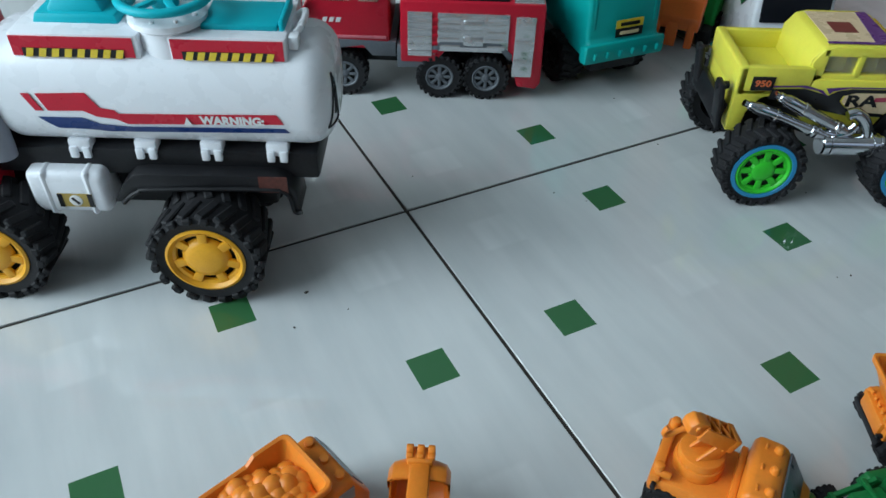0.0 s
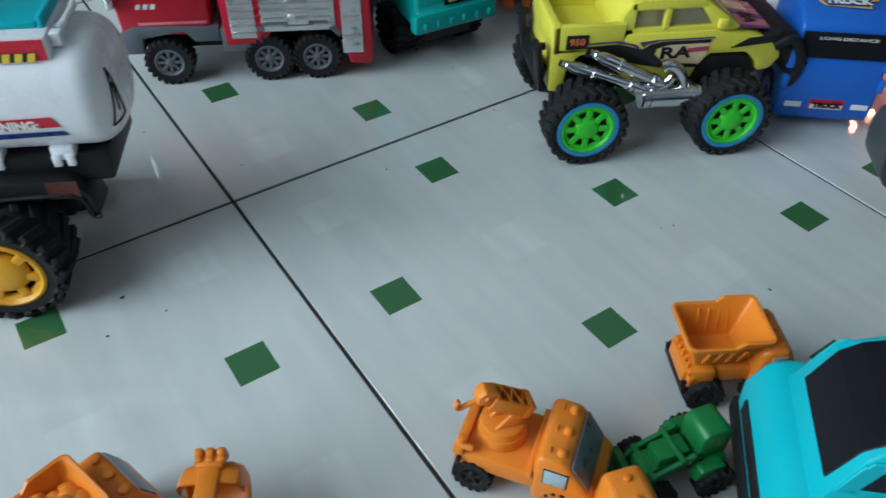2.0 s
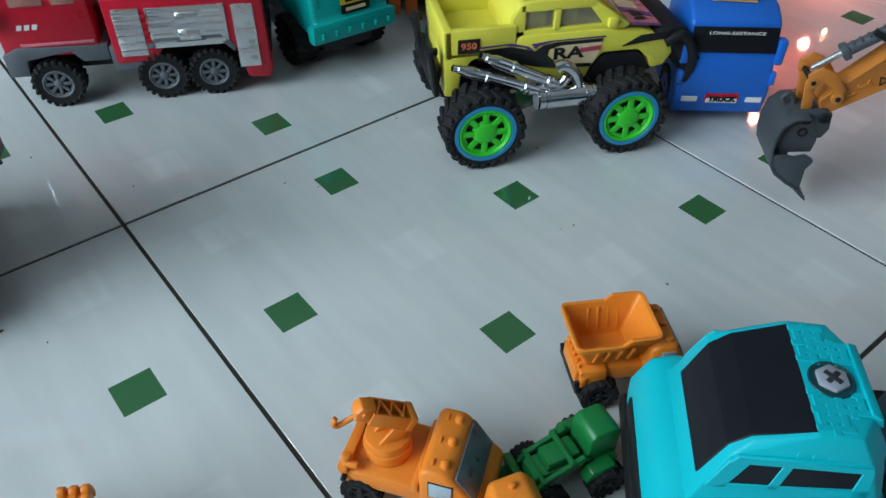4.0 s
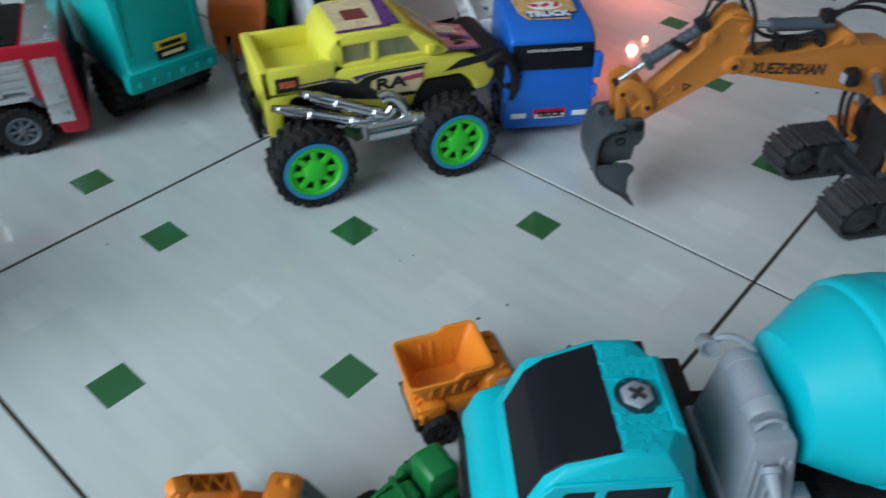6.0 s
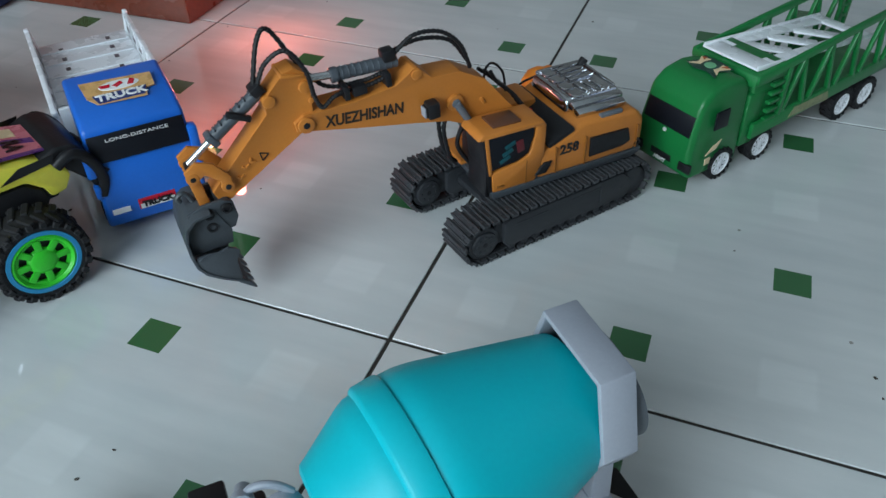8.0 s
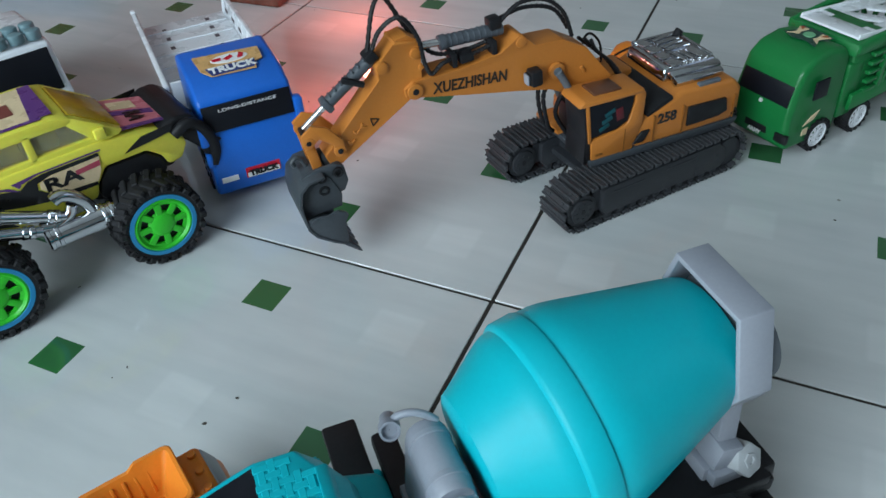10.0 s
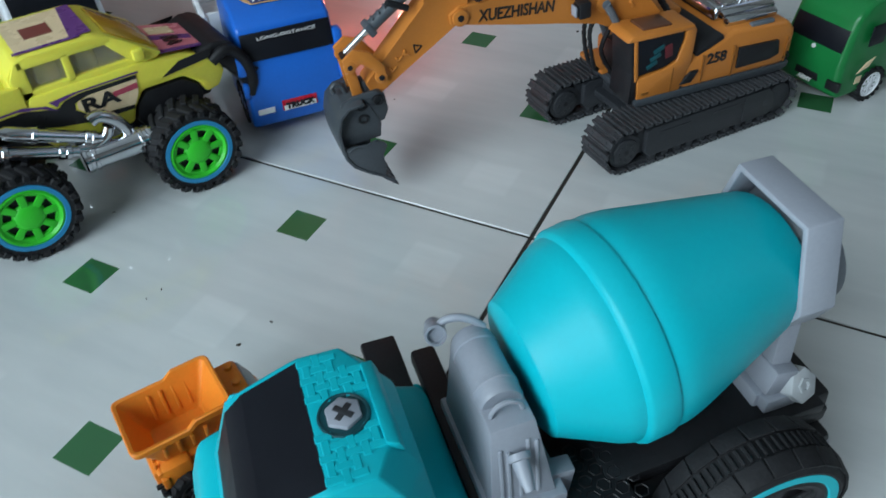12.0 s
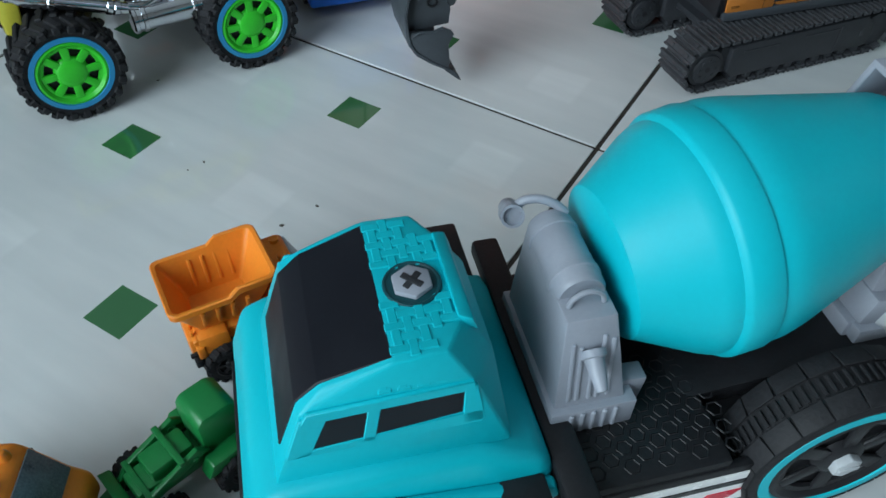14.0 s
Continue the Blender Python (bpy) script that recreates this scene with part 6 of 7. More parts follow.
# ---- white van with grey-blue roof knobs ----
WV = thing("toy_van", pose(-0.0505, 0.4385, 0, 0, 0, -26) @ Matrix.Diagonal((1, 1.12, 0.92, 1)), "white toy van with black windscreen and grey-blue roof knobs", "toy van")
part("body", prism([(0.004, 0.012), (-0.110, 0.012), (-0.110, 0.100), (-0.040, 0.104), (-0.010, 0.100), (0.000, 0.060), (0.006, 0.045)], 0.074, 0.004, seg=3, side=0.003), WHITE, WV)
part("windscreen", prism([(-0.0085, 0.0960), (0.0010, 0.0580), (0.0034, 0.0580), (-0.0062, 0.0965)], 0.060, 0.0005), WINDOW, WV)
for i in range(5):
    part("roof_knob", join(cyl(0.0060, 0.010, (-0.018, -0.026 + 0.013 * i, 0.107), "z", 16, 0.002), cyl(0.0060, 0.010, (-0.034, -0.026 + 0.013 * i, 0.108), "z", 16, 0.002)), mat("grey_blue_plastic", (0.16, 0.26, 0.29), 0.4), WV)
part("side_print", join(*[box(0.014, 0.0012, 0.010, (-0.035 - 0.024 * i, -0.0368, 0.070 + 0.012 * (i % 2)), 0.0003, (0, 40, 0)) for i in range(3)]), GREEN, WV)
for sy in (-1, 1):
    for x in (-0.022, -0.088):
        wheel(WV, (x, sy * 0.030, 0.016), 0.016, 0.013, 0.010, MIDGREY, sy, lugs=16, chunky=0.08)
GT = thing("toy_green_truck", pose(-0.150, 0.405, 0, 0, 0, -60), "bright green toy truck body behind the white van", "toy truck")
part("body", prism([(0.0, 0.014), (-0.09, 0.014), (-0.09, 0.110), (-0.02, 0.110), (-0.002, 0.070)], 0.05, 0.005, seg=3), mat("bright_green_plastic", (0.01, 0.36, 0.06), 0.35), GT)
for sy in (-1, 1):
    for x in (-0.02, -0.07):
        wheel(GT, (x, sy * 0.022, 0.015), 0.015, 0.012, 0.009, BLACK, sy, lugs=16, chunky=0.08)

# ---- green car transporter ----
GC = thing("toy_car_transporter", pose(0.588 - 0.0287, 0.666 + 0.0201, 0, 0, 0, 235), "green toy car transporter with lattice sides and white ramp", "toy truck")
# x points to the nose; the near flank is the left one
GB = part("cab", join(prism([(0.037, 0.010), (-0.022, 0.010), (-0.022, 0.078), (-0.014, 0.087), (0.004, 0.0895), (0.023, 0.0860), (0.0335, 0.077), (0.0368, 0.062), (0.041, 0.036)], 0.062, 0.005, seg=4, side=0.004),
                      box(0.020, 0.060, 0.050, (-0.032, 0, 0.045), 0.003)), GREEN, GC)
part("windscreen", prism([(0.0358, 0.0665), (0.0376, 0.0600), (0.0394, 0.0485), (0.0378, 0.0485), (0.0355, 0.0600), (0.0340, 0.0660)], 0.049, 0.0005), WINDOW, GB)
rp = part("roof_print", placed(plate([(-0.012, -0.015), (-0.003, -0.012), (0.007, -0.017), (0.011, -0.007), (0.008, 0.004), (0.012, 0.016), (0.002, 0.011), (-0.010, 0.016), (-0.012, 0.004)], 0.0006), pose(0.000, 0, 0.0898, 0, 2, 0)), mat("dark_green_print", (0.015, 0.055, 0.04), 0.3), GB, "dark emblem sticker with cream wings")
RUST = mat("rust_print", (0.42, 0.10, 0.03), 0.3)
for sy in (-1, 1):
    part("print_wing", placed(plate([(-0.009, sy * 0.006), (-0.002, sy * 0.0075), (0.003, sy * 0.0065), (0.008, sy * 0.0145), (0.001, sy * 0.0105), (-0.008, sy * 0.0150)][::sy], 0.0003), pose(0, 0, 0.0905, 0, 2, 0)), STCREAM, rp)
    part("print_mark", placed(plate([(-0.009, sy * 0.010), (-0.004, sy * 0.0090), (-0.007, sy * 0.0135)][::sy], 0.0003), pose(0, 0, 0.0910, 0, 2, 0)), RUST, rp)
part("print_disc", placed(lathe([(0.0001, 0.0004), (0.0046, 0.0004), (0.0048, 0.0)], axis="z", segs=20), pose(-0.001, 0, 0.0906, 0, 2, 0)), mat("pale_green_print", (0.16, 0.42, 0.22), 0.3), rp)
NOSE = pose(0.0405, 0, 0.0, 90, 0, 90)
letters("lettering", "ARMY", 0.0048, STWHITE, GB, NOSE @ pose(0, 0.0180, -0.0006), bold=0.0002)
part("bumper", join(*[box(0.004, 0.012, 0.008, (0.0388, s * 0.026, 0.022), 0.001) for s in (-1, 1)], box(0.003, 0.022, 0.007, (0.0380, 0, 0.0225), 0.0008)), BLACK, GB)
part("badge", join(cyl(0.0020, 0.001, (0.0400, 0, 0.046), "x", 6, 0.0002)), STWHITE, GB)
for sy in (-1, 1):
    part("side_window", box(0.016, 0.0016, 0.016, (0.013, sy * 0.0322, 0.061), 0.0006, (2 * sy, 0, 0)), WINDOW, GB)
    part("door_print", join(placed(plate([(-0.008, -0.004), (0.004, -0.001), (0.009, 0.006), (0.0, 0.003)], 0.0006), flank(0.018, sy * 0.0332, 0.036, sy > 0)), placed(plate([(-0.003, -0.003), (0.003, -0.003), (0.003, 0.003), (-0.003, 0.003)], 0.0006), flank(0.022, sy * 0.0334, 0.026, sy > 0))), STCREAM, GB)
TR = part("trailer", join(box(0.215, 0.056, 0.008, (-0.135, 0, 0.034), 0.002), box(0.048, 0.058, 0.040, (-0.050, 0, 0.056), 0.003), prism([(-0.018, 0.078), (-0.020, 0.088), (-0.060, 0.0895), (-0.060, 0.078)], 0.066, 0.0015)), GREEN, GC, "green lattice-sided trailer")
for sy in (-1, 1):
    y = sy * 0.0325
    part("top_rail", prism([(-0.020, 0.0815), (-0.020, 0.0885), (-0.245, 0.1070), (-0.245, 0.1005)], 0.004, 0.0008, (0, y, 0)), GREEN, TR)
    part("low_rail", prism([(-0.030, 0.028), (-0.030, 0.042), (-0.245, 0.052), (-0.245, 0.040)], 0.004, 0.0008, (0, y, 0)), GREEN, TR)
    for i in range(5):
        xa = -0.080 - 0.036 * i
        zt, zb = 0.0835 + 0.082 * (-xa - 0.02), 0.0395 + 0.05 * (-xa - 0.02)
        for dx in (-0.0135, 0.0135):
            ln = math.hypot(dx, zt - zb)
            part("lattice_bar", placed(box(0.0042, 0.004, ln + 0.003, (0, 0, 0), 0.0008), Matrix.Translation((xa + dx / 2, y, (zt + zb) / 2)) @ pose(0, 0, 0, 0, math.degrees(math.atan2(-dx, zt - zb)), 0)), GREEN, TR)
    part("upright", box(0.005, 0.004, 0.046, (-0.062, y, 0.063), 0.0008), GREEN, TR)
    part("ladder", join(*[box(0.014, 0.0045, 0.003, (-0.050, y, 0.042 + 0.008 * i), 0.0006) for i in range(5)]), GREEN, TR)
    part("end_post", join(box(0.005, 0.004, 0.066, (-0.244, y, 0.073), 0.0008), box(0.005, 0.004, 0.062, (-0.232, y, 0.073), 0.0008), *[box(0.012, 0.004, 0.0035, (-0.238, y, 0.052 + 0.011 * i), 0.0006) for i in range(5)]), GREEN, TR)
    part("side_print", placed(plate([(-0.028, -0.004), (0.028, -0.004), (0.024, 0.005), (-0.022, 0.004)], 0.0005), flank(-0.105, sy * 0.0346, 0.038, sy > 0)), mat("camo_print", (0.22, 0.24, 0.12), 0.4, vary=0.5, scale=300), TR)
    for x in (0.0, -0.0515):
        wheel(GC, (x, sy * 0.0265, 0.0145), 0.0145, 0.012, 0.0105, WHITE, sy, lugs=16, spokes=10, chunky=0.06)
    for x in (-0.168, -0.204):
        wheel(GC, (x, sy * 0.0265, 0.0160), 0.0160, 0.012, 0.0105, WHITE, sy, lugs=16, spokes=10, chunky=0.06)
RAMP = Matrix.Translation((-0.024, 0, 0.0905)) @ pose(0, 0, 0, 0, -5, 0)
part("ramp", placed(join(*[box(0.165, 0.013, 0.0022, (-0.083, s * 0.0210, 0), 0.0006) for s in (-1, 1)], *[box(w, 0.056, 0.0022, (x, 0, 0.0001), 0.0006) for x, w in ((-0.011, 0.022), (-0.158, 0.016))],
                    *[box(0.014, 0.042, 0.0020, (x, 0, 0.0000), 0.0005, (0, 0, 40)) for x in (-0.048, -0.085, -0.122)],
                    *[box(0.165, 0.0018, 0.0045, (-0.083, s * 0.0270, 0.0010), 0.0005) for s in (-1, 1)]), RAMP), WHITE, GC, "white sloping ramp plate with cut-outs")

# ---- small orange vehicles ----


def bumps(x0, dx, n, y, z, r=0.0016):
    return [cyl(r, 0.0026, (x0 + dx * i, y, z), "z", 12, 0.0006) for i in range(n)]


def small_dump(m, label, load=False):
    t = thing("toy_dumper", m, label, "toy truck", "small orange plastic vehicles")
    # shallow tub: rounded rectangular loops from the foot over the rim and down inside

    def loop(hx, hy, r, z, lift):
        pts = []
        step = ((0.30, 1.0), (0.12, 0.0))
        for cx, cy, a0 in ((1, 1, 0), (-1, 1, 90), (-1, -1, 180), (1, -1, 270)):
            for k in range(4):
                a = radians(a0 + 30 * k)
                pts.append((cx * (hx - r) + r * math.cos(a), cy * (hy - r) + r * math.sin(a), z + (lift if cx > 0 else 0)))
            if (cx, cy) == (1, 1):
                pts += [(hx * q, hy, z + lift * e) for q, e in step]
            elif (cx, cy) == (-1, -1):
                pts += [(hx * q, -hy, z + lift * e) for q, e in step[::-1]]
        return [(x * (1.10 if x > 0 else 1.0) - 0.001, y, h) for x, y, h in pts]

    tub = bmesh.new()
    rings = [[tub.verts.new(p) for p in loop(*q)] for q in ((0.0135, 0.0105, 0.002, 0.0325, 0), (0.0222, 0.0172, 0.003, 0.0520, 0.003), (0.0242, 0.0192, 0.004, 0.0530, 0.0036), (0.0244, 0.0194, 0.004, 0.0560, 0.0040),
                                                            (0.0238, 0.0188, 0.004, 0.0565, 0.0040), (0.0222, 0.0172, 0.003, 0.0560, 0.0040), (0.0130, 0.0098, 0.002, 0.0355, 0))]
    for p, q in zip(rings, rings[1:]):
        for i in range(len(p)):
            tub.faces.new((p[i], p[(i + 1) % len(p)], q[(i + 1) % len(p)], q[i]))
    tub.faces.new(rings[-1])
    tub.faces.new(rings[0][::-1])
    bmesh.ops.recalc_face_normals(tub, faces=tub.faces)
    tb = part("tub", tub, ORANGE, t)
    for i in range(4):
        for s in (-1, 1):
            part("rib", box(0.0022, 0.0018, 0.0150, (-0.0110 + 0.0070 * i, s * 0.0150, 0.0440), 0.0006, (s * -19, 0, 0)), ORANGE, tb)
            part("rib", box(0.0018, 0.0014, 0.0150, (-0.0080 + 0.0062 * i, s * 0.0134, 0.0460), 0.0006, (s * -19, 0, 0)), ORANGE, tb)
    part("body", join(box(0.058, 0.026, 0.012, (0.008, 0, 0.024), 0.002), prism([(0.046, 0.014), (0.020, 0.014), (0.021, 0.046), (0.026, 0.050), (0.037, 0.050), (0.043, 0.036), (0.047, 0.028)], 0.036, 0.003, seg=3), *bumps(0.033, 0, 1, 0.012, 0.0508, 0.0024), *bumps(0.033, 0, 1, 0.0, 0.0508, 0.0024), *bumps(0.033, 0, 1, -0.012, 0.0508, 0.0024),
                      box(0.016, 0.033, 0.014, (-0.0095, 0, 0.0245), 0.002, taper=0.95), box(0.004, 0.034, 0.008, (-0.0165, 0, 0.023), 0.001), *[box(0.0014, 0.0022, 0.010, (-0.0182, -0.010 + 0.005 * i, 0.028), 0.0004) for i in range(5)], *[cyl(0.0020, 0.006, (-0.017, s * 0.012, 0.029), "y", 10, 0.0005) for s in (-1, 1)]), ORANGE, t)
    part("window", join(prism([(0.0375, 0.0480), (0.0435, 0.0350), (0.0442, 0.0355), (0.0385, 0.0485)], 0.030, 0.0004), *[box(0.009, 0.0012, 0.009, (0.0320, s * 0.0180, 0.0410), 0.0004) for s in (-1, 1)]), mat("grey_print", (0.25, 0.28, 0.30), 0.35), t)
    part("bumper", join(box(0.004, 0.034, 0.005, (-0.0190, 0, 0.016), 0.001), *[cyl(0.0014, 0.005, (-0.0195, s * 0.015, 0.022), "x", 8, 0.0003) for s in (-1, 1)]), BLACK, t)
    for s in (-1, 1):
        for x in (-0.006, 0.030):
            wheel(t, (x, s * 0.0160, 0.0120), 0.0120, 0.010, 0.0075, BLACK, s, lugs=14, spokes=5, chunky=0.08)
    if load:
        for i in range(40):
            b = bmesh.new()
            bmesh.ops.create_icosphere(b, subdivisions=2, radius=random.uniform(0.0050, 0.0066))
            for v in b.verts:
                v.co *= 1 + 0.20 * noise.noise(v.co * 150 + Vector((i, 0, 0)))
            x, y = -0.0175 + 0.0056 * (i % 7) + random.uniform(-0.001, 0.001), -0.0125 + 0.0050 * (i // 7) + random.uniform(-0.001, 0.001)
            part("rock", placed(b, pose(x, y, 0.0470 + 0.0065 * (1 - (x / 0.024) ** 2) * (1 - (y / 0.018) ** 2) + random.uniform(-0.001, 0.001))), ORANGE, t)
    return t


small_dump(pose(0.3118, 0.1650, 0, 0, 0, 60) @ Matrix.Diagonal((0.94, 0.94, 0.94, 1)), "small orange plastic dump truck with an empty tub")
small_dump(pose(0.2196 + 0.0060, -0.1624 - 0.0115, 0, 0, 0, 107), "small orange plastic dump truck with a rock load", True)

CR = thing("toy_crane_truck", pose(0.2975, 0.0372, 0, 0, 0, 35) @ Matrix.Diagonal((0.9, 0.9, 1.06, 1)), "small orange plastic crane truck with a hooked jib", "toy truck", "small orange plastic vehicles")
part("body", join(box(0.058, 0.042, 0.012, (-0.005, 0, 0.024), 0.003), prism([(0.050, 0.012), (0.012, 0.012), (0.012, 0.043), (0.014, 0.047), (0.027, 0.047), (0.030, 0.045), (0.042, 0.030), (0.050, 0.024)], 0.044, 0.003, seg=3),
                  *[placed(lathe([(0.0001, 0.0036), (0.0016, 0.0032), (0.0026, 0.0016), (0.0030, -0.001)], axis="z", segs=14), Matrix.Translation((0.0250, y, 0.0468))) for y in (-0.0145, 0, 0.0145)], *[box(0.0014, 0.0040, 0.0020, (0.0185, y, 0.0470), 0.0005) for y in (-0.0145, 0.0, 0.0145)],
                  box(0.006, 0.044, 0.005, (-0.031, 0, 0.0305), 0.001), box(0.004, 0.044, 0.006, (0.010, 0, 0.031), 0.001)), ORANGE, CR)
for s in (-1, 1):
    part("bollard", join(cyl(0.0030, 0.008, (-0.030, s * 0.017, 0.034), "z", 14, 0.0014), cyl(0.0022, 0.009, (-0.027, s * 0.0185, 0.033), "x", 12, 0.001)), ORANGE, CR)
    part("bolt", cyl(0.0016, 0.004, (-0.030 + 0.0, s * 0.0225, 0.026), "y", 10, 0.0004), BLACK, CR)
part("windscreen", join(prism([(0.0312, 0.0440), (0.0426, 0.0295), (0.0436, 0.0300), (0.0324, 0.0448)], 0.039, 0.0004)), mat("dark_print", (0.10, 0.12, 0.14), 0.3, vary=0.5, scale=120), CR, "printed grey windscreen")
for s in (-1, 1):
    part("window_border", box(0.0140, 0.0008, 0.0120, (0.0245, s * 0.0220, 0.0350), 0.0004), STBLACK, CR)
    part("door_window", box(0.0125, 0.0012, 0.0105, (0.0245, s * 0.0222, 0.0350), 0.0004), mat("pale_blue_print", (0.35, 0.46, 0.52), 0.3), CR, "pale blue printed door window")
JB = part("turret", join(cyl(0.0138, 0.008, (-0.012, 0, 0.0330), "z", 40, 0.001), cyl(0.0126, 0.011, (-0.012, 0, 0.0365), "z", 40, 0.0012)), ORANGE, CR)
JIB = Matrix.Translation((-0.0085, 0.0005, 0.0515)) @ pose(0, 0, 0, 0, 30, 36) @ Matrix.Diagonal((0.70, 0.88, 0.90, 1))
part("bracket", placed(join(*[prism([(0.012, -0.024), (-0.008, -0.024), (0.000, 0.004), (0.010, 0.004)], 0.0024, 0.0006, (0, s * 0.0052, 0)) for s in (-1, 1)], cyl(0.0018, 0.014, (0.006, 0, 0.000), "y", 10, 0.0004)), JIB), ORANGE, JB)


ARM = part("jib", placed(join(*[box(0.034, 0.0018, 0.0090, (-0.008, y, 0.0045), 0.0005) for y in (-0.0062, 0.0062)], box(0.034, 0.0124, 0.0014, (-0.008, 0, 0.0010), 0.0004)), JIB), ORANGE, JB, "orange open lattice jib")
for i in range(5):
    part("brace", placed(box(0.0015, 0.0138, 0.0022, (0.0035 - 0.0056 * i, 0, 0.0086), 0.0004, (0, 0, 32 if i % 2 else -32)), JIB), ORANGE, ARM)
part("jib_foot", placed(box(0.007, 0.0148, 0.0105, (0.0105, 0, 0.0045), 0.0014), JIB), ORANGE, ARM)
part("jib_head", placed(hull([(x, y, z) for y in (-0.0050, 0.0050) for x, z in ((-0.023, 0.0005), (-0.023, 0.0110), (-0.034, 0.0095), (-0.037, 0.0050), (-0.035, 0.0000))], 0.0010), JIB), ORANGE, ARM)
part("sheave_pin", placed(cyl(0.0016, 0.0130, (-0.031, 0, 0.0060), "y", 10, 0.0004), JIB), ORANGE, ARM)
part("hook", placed(tube([(-0.034, 0.0, -0.001), (-0.038, 0.0, -0.005), (-0.0425, 0.0, -0.009), (-0.0465, 0.0, -0.0080), (-0.0470, 0.0, -0.0040)], 0.0018, 10, 5), JIB), ORANGE, JB)
for s in (-1, 1):
    for x in (-0.026, 0.030):
        wheel(CR, (x + 0.004 * (x < 0), s * 0.0170, 0.0120), 0.0120, 0.010, 0.0075, BLACK, s, lugs=14, spokes=5, chunky=0.08)

SE = thing("toy_digger", pose(0.2660, -0.1180, 0, 0, 0, 150), "small orange plastic digger with a raised bucket arm", "toy excavator", "small orange plastic vehicles")
part("arm", join(box(0.040, 0.010, 0.007, (0.016, 0, 0.052), 0.0015, (0, 8, 0)), box(0.008, 0.0125, 0.010, (0.034, 0, 0.050), 0.0015), *[cyl(0.0018, 0.014, (0.038, 0, 0.053 - 0.003 * i), "y", 10, 0.0004) for i in range(2)]), ORANGE, SE)
part("bucket", lathe([(0.0060, -0.0150), (0.0120, -0.0150), (0.0152, -0.0128), (0.0168, -0.0080), (0.0170, 0.0), (0.0168, 0.0080), (0.0152, 0.0128), (0.0120, 0.0150), (0.0060, 0.0150), (0.0060, 0.0140), (0.0112, 0.0138), (0.0140, 0.0118),
                      (0.0155, 0.0070), (0.0156, 0.0), (0.0155, -0.0070), (0.0140, -0.0118), (0.0112, -0.0138), (0.0060, -0.0140), (0.0060, -0.0150)], (0.024, 0, 0.036), "y", 30, -95, 215), ORANGE, SE)
for i in range(3):
    part("knuckle", join(cyl(0.0024, 0.0034, (0.0365, -0.0052 + 0.0052 * i, 0.0560), "y", 12, 0.0005), box(0.0050, 0.0034, 0.0050, (0.0345, -0.0052 + 0.0052 * i, 0.0535), 0.0008)), ORANGE, SE)
part("body", join(box(0.050, 0.034, 0.014, (-0.020, 0, 0.024), 0.003), box(0.022, 0.018, 0.022, (-0.014, 0.007, 0.040), 0.003)), ORANGE, SE)
part("track", join(box(0.056, 0.010, 0.016, (-0.018, 0.014, 0.008), 0.006, seg=3), box(0.056, 0.010, 0.016, (-0.018, -0.014, 0.008), 0.006, seg=3)), BLACK, SE)

OB = thing("toy_roller", pose(0.3570, 0.0520, 0, 0, 0, 70), "small orange plastic site truck beside the green tractor", "toy truck", "small orange plastic vehicles")
part("body", join(prism([(0.020, 0.012), (-0.030, 0.012), (-0.030, 0.026), (-0.008, 0.028), (-0.006, 0.042), (0.012, 0.044), (0.018, 0.034)], 0.036, 0.003, seg=3), *[cyl(0.0018, 0.003, (0.004, y, 0.0440), "z", 12, 0.0008) for y in (-0.011, 0, 0.011)]), ORANGE, OB)
for s in (-1, 1):
    for x in (-0.020, 0.012):
        wheel(OB, (x, s * 0.0145, 0.0110), 0.0110, 0.009, 0.007, BLACK, s, lugs=14, spokes=5, chunky=0.08)

ORB = thing("toy_mixer_small", pose(0.4120, 0.7350, 0, 0, 0, 60) @ Matrix.Diagonal((0.72, 0.72, 0.72, 1)), "small orange plastic barrel truck behind the excavator", "toy truck", "small orange plastic vehicles")
part("body", join(box(0.060, 0.034, 0.010, (0, 0, 0.020), 0.002), box(0.016, 0.034, 0.026, (0.022, 0, 0.034), 0.003)), ORANGE, ORB)
part("barrel", placed(lathe([(0.0001, -0.020), (0.010, -0.020), (0.017, -0.006), (0.017, 0.006), (0.011, 0.020), (0.0001, 0.020)], axis="x", segs=32), Matrix.Translation((-0.008, 0, 0.042))), ORANGE, ORB)
for s in (-1, 1):
    for x in (-0.020, 0.022):
        wheel(ORB, (x, s * 0.0145, 0.0110), 0.0110, 0.009, 0.007, BLACK, s, lugs=14, spokes=5, chunky=0.08)

# ---- small green wheel loader ----
GL = thing("toy_tractor", pose(0.3450, 0.1105, 0, 0, 0, -104) @ Matrix.Diagonal((0.86, 0.86, 0.86, 1)), "small green plastic tractor with a front loader frame", "toy tractor")
part("canopy", prism([(-0.021, 0.024), (0.000, 0.024), (0.000, 0.046), (-0.003, 0.050), (-0.017, 0.050), (-0.021, 0.046)], 0.021, 0.002), GREEN, GL)
part("body", join(box(0.052, 0.016, 0.012, (0.008, 0, 0.020), 0.002), box(0.022, 0.014, 0.010, (0.014, 0, 0.029), 0.002), box(0.016, 0.030, 0.005, (-0.012, 0, 0.024), 0.002)), GREEN, GL)
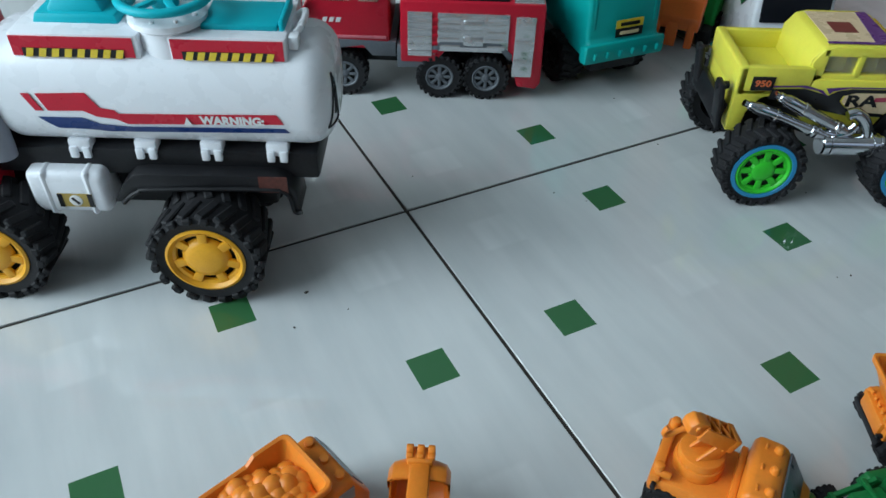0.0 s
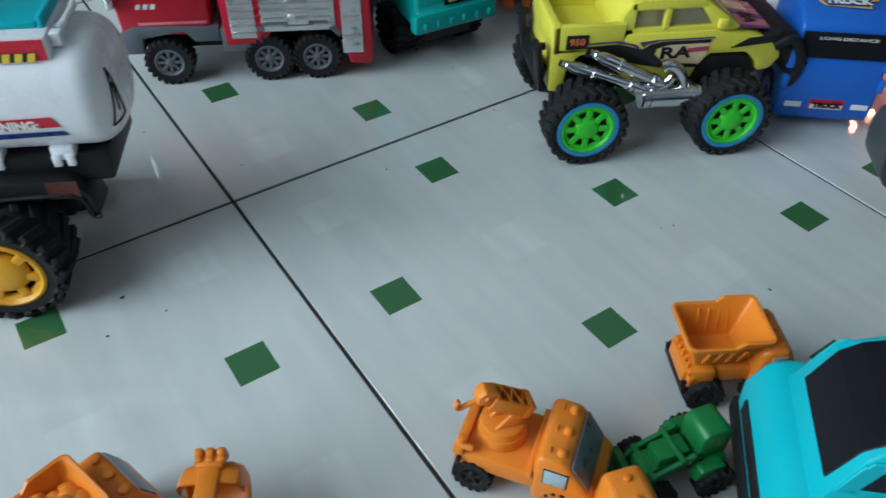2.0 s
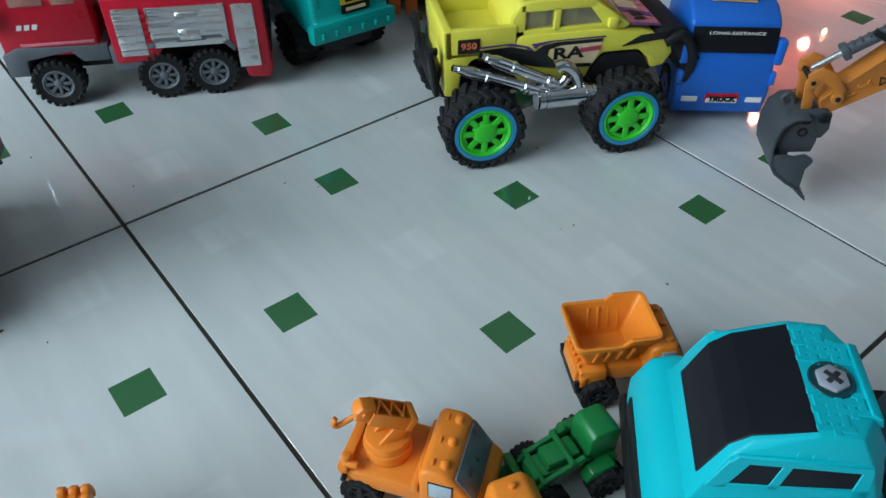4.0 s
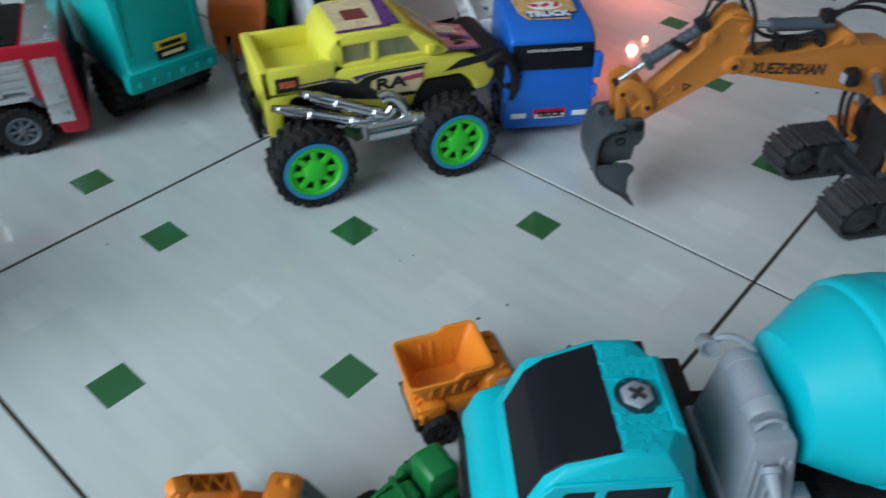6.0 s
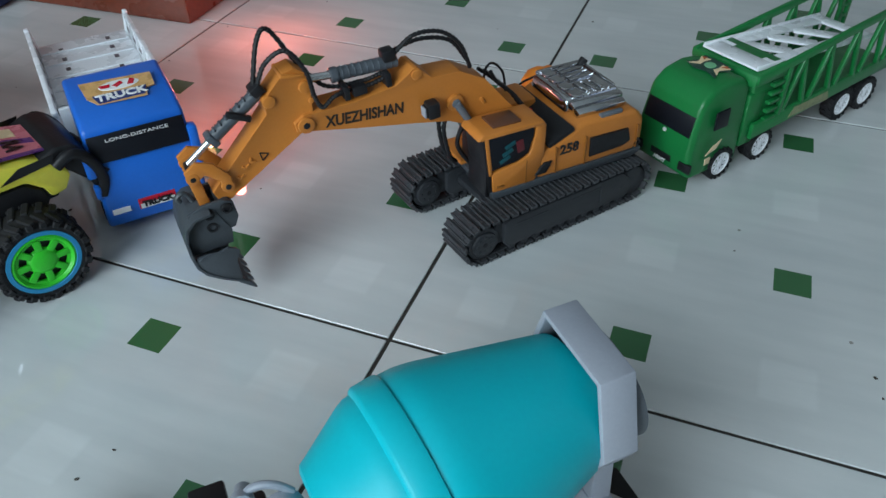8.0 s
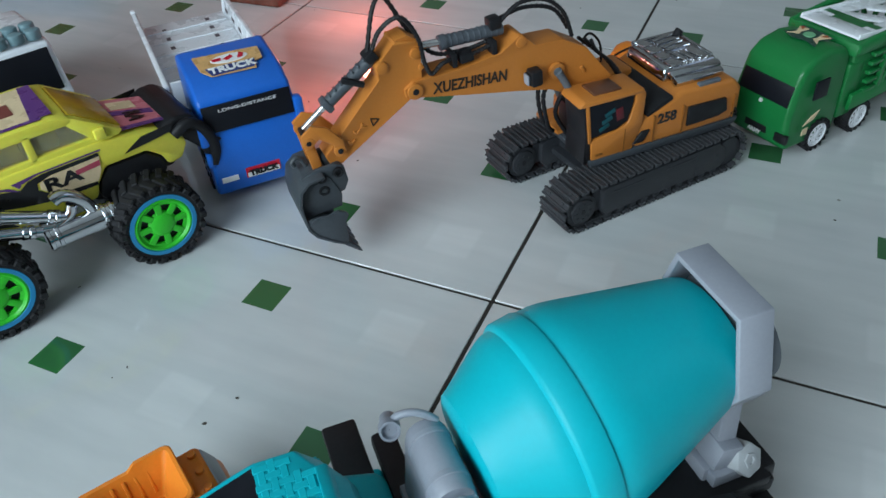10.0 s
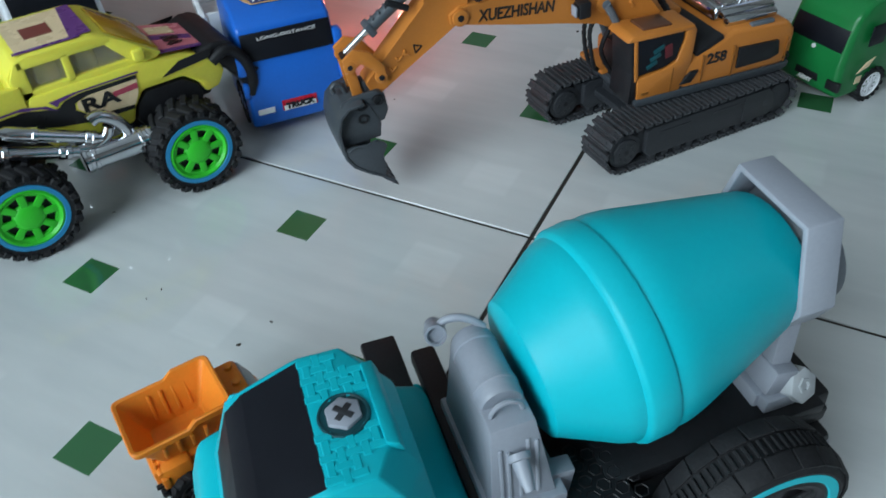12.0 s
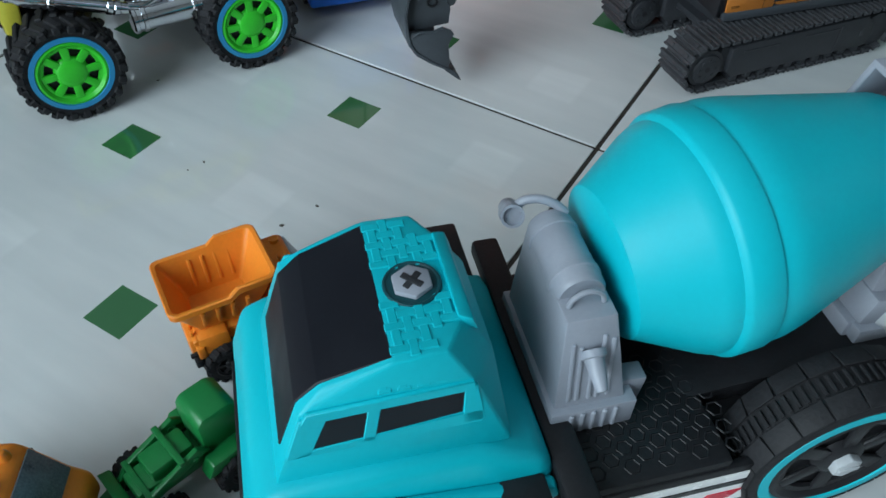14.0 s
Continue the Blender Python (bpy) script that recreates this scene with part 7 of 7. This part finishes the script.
for s in (-1, 1):
    part("loader_arm", join(prism([(-0.002, 0.030), (0.004, 0.036), (0.030, 0.026), (0.040, 0.012), (0.036, 0.010), (0.027, 0.021), (0.002, 0.030)], 0.0028, 0.0006, (0, s * 0.0110, 0)), cyl(0.0018, 0.004, (0.006, s * 0.0110, 0.030))), GREEN, GL)
    part("fender", prism([(-0.018, 0.020), (-0.014, 0.028), (0.002, 0.028), (0.006, 0.020)], 0.008, 0.001, (0, s * 0.0160, 0)), GREEN, GL)
    wheel(GL, (-0.010, s * 0.0180, 0.0125), 0.0125, 0.010, 0.0075, BLACK, s, lugs=14, spokes=5, chunky=0.12)
    wheel(GL, (0.026, s * 0.0165, 0.0100), 0.0100, 0.009, 0.0058, BLACK, s, lugs=14, spokes=5, chunky=0.12)
part("crossbar", join(box(0.003, 0.026, 0.003, (0.012, 0, 0.034), 0.0006), box(0.003, 0.026, 0.003, (0.030, 0, 0.025), 0.0006)), GREEN, GL)
part("bucket", prism([(0.036, 0.020), (0.042, 0.022), (0.040, 0.008), (0.052, 0.003), (0.050, 0.001), (0.036, 0.003)], 0.036, 0.0008), GREEN, GL)

# ---- furniture at the back ----
CB = thing("wooden_cabinet", pose(-0.310, 0.942, 0, 0, 0, 2), "reddish-brown varnished wooden cabinet standing on the floor", "cabinet")
part("base", box(0.56, 0.34, 0.10, (0, 0, 0.05), 0.004), WOOD, CB)
part("carcass", box(0.54, 0.32, 0.70, (0, 0.005, 0.45), 0.004), WOOD, CB)
for s in (-1, 1):
    part("door", join(box(0.255, 0.012, 0.62, (s * 0.132, -0.160, 0.45), 0.003), box(0.19, 0.006, 0.54, (s * 0.132, -0.168, 0.45), 0.004)), WOOD, CB)
BM = thing("folded_mat", pose(-0.375, 0.745, 0, 0, 0, 6), "dark blue folded mat lying by the cabinet", "mat")
part("layer", box(0.20, 0.050, 0.030, (0, 0, 0.015), 0.008, seg=3), mat("dark_blue_cloth", (0.02, 0.04, 0.11), 0.8, vary=0.2, bump=0.4), BM)

# ---- glints and red glow of unseen lamps ----
GLOW = bpy.data.materials.new("glint_glow")
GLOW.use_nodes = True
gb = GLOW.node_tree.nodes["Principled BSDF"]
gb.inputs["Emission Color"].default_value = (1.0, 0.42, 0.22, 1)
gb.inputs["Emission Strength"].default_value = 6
# emissive beads stand in for the lamps' reflections in the glossy floor
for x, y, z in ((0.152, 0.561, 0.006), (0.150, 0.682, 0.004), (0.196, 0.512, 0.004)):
    lb = thing("floor_glint", pose(x, y, 0), "tiny glowing bead standing in for a lamp's floor reflection", "lamp", "tiny red lamps")
    part("glint_bead", placed(lathe([(0.0001, -z * 0.9), (z * 0.5, -z * 0.6), (z * 0.62, 0), (z * 0.4, z * 0.7), (0.0001, z * 0.9)], axis="z", segs=16), Matrix.Translation((0, 0, z * 0.95))), GLOW, lb)
# low point lights added for the red glow; their sources are out of view
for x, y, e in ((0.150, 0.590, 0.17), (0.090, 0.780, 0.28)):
    pl = bpy.data.lights.new("red_glow_light", "POINT")
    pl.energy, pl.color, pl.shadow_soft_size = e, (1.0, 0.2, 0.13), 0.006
    po = new("red_glow_light", pl)
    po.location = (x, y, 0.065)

# crumbs and grit scattered over the tiles
grit = bmesh.new()
for i in range(90):
    g = bmesh.new()
    bmesh.ops.create_icosphere(g, subdivisions=1, radius=random.choice((0.0005, 0.0006, 0.0008, 0.0011)))
    for v in g.verts:
        v.co = v.co * (1 + 0.35 * noise.noise(v.co * 900 + Vector((i, 3, 0))))
    g.transform(Matrix.Diagonal((random.uniform(1, 2.2), 1, 0.6, 1)))
    merge(grit, g, pose(random.uniform(-0.35, 0.85), random.uniform(-0.15, 0.95), 0.0003, 0, 0, random.uniform(0, 360)))
tagged(new("grit", finish("grit", grit, mat("dark_grit", (0.05, 0.04, 0.032), 0.8, vary=0.3))), "dark crumbs and grit scattered on the tiles", "grit", kind="stuff")

# ---- floor tiles ----
tile_even = tile_material("glazed_tile", True)
tile_odd = tile_material("glazed_tile_turned", False)
gap = 0.0029
tile_meshes = {}
for parity, tm in ((0, tile_even), (1, tile_odd)):
    tile_meshes[parity] = finish("tile", box(TILE - gap, TILE - gap, 0.008, (0, 0, -0.004), 0.0003, seg=1), tm)
for a in range(-6, 7):
    for b in range(-5, 7):
        ob = shared("tile", tile_meshes[(a + b) % 2], floor, pose((a + 0.5) * TILE, (b + 0.5) * TILE, 0))
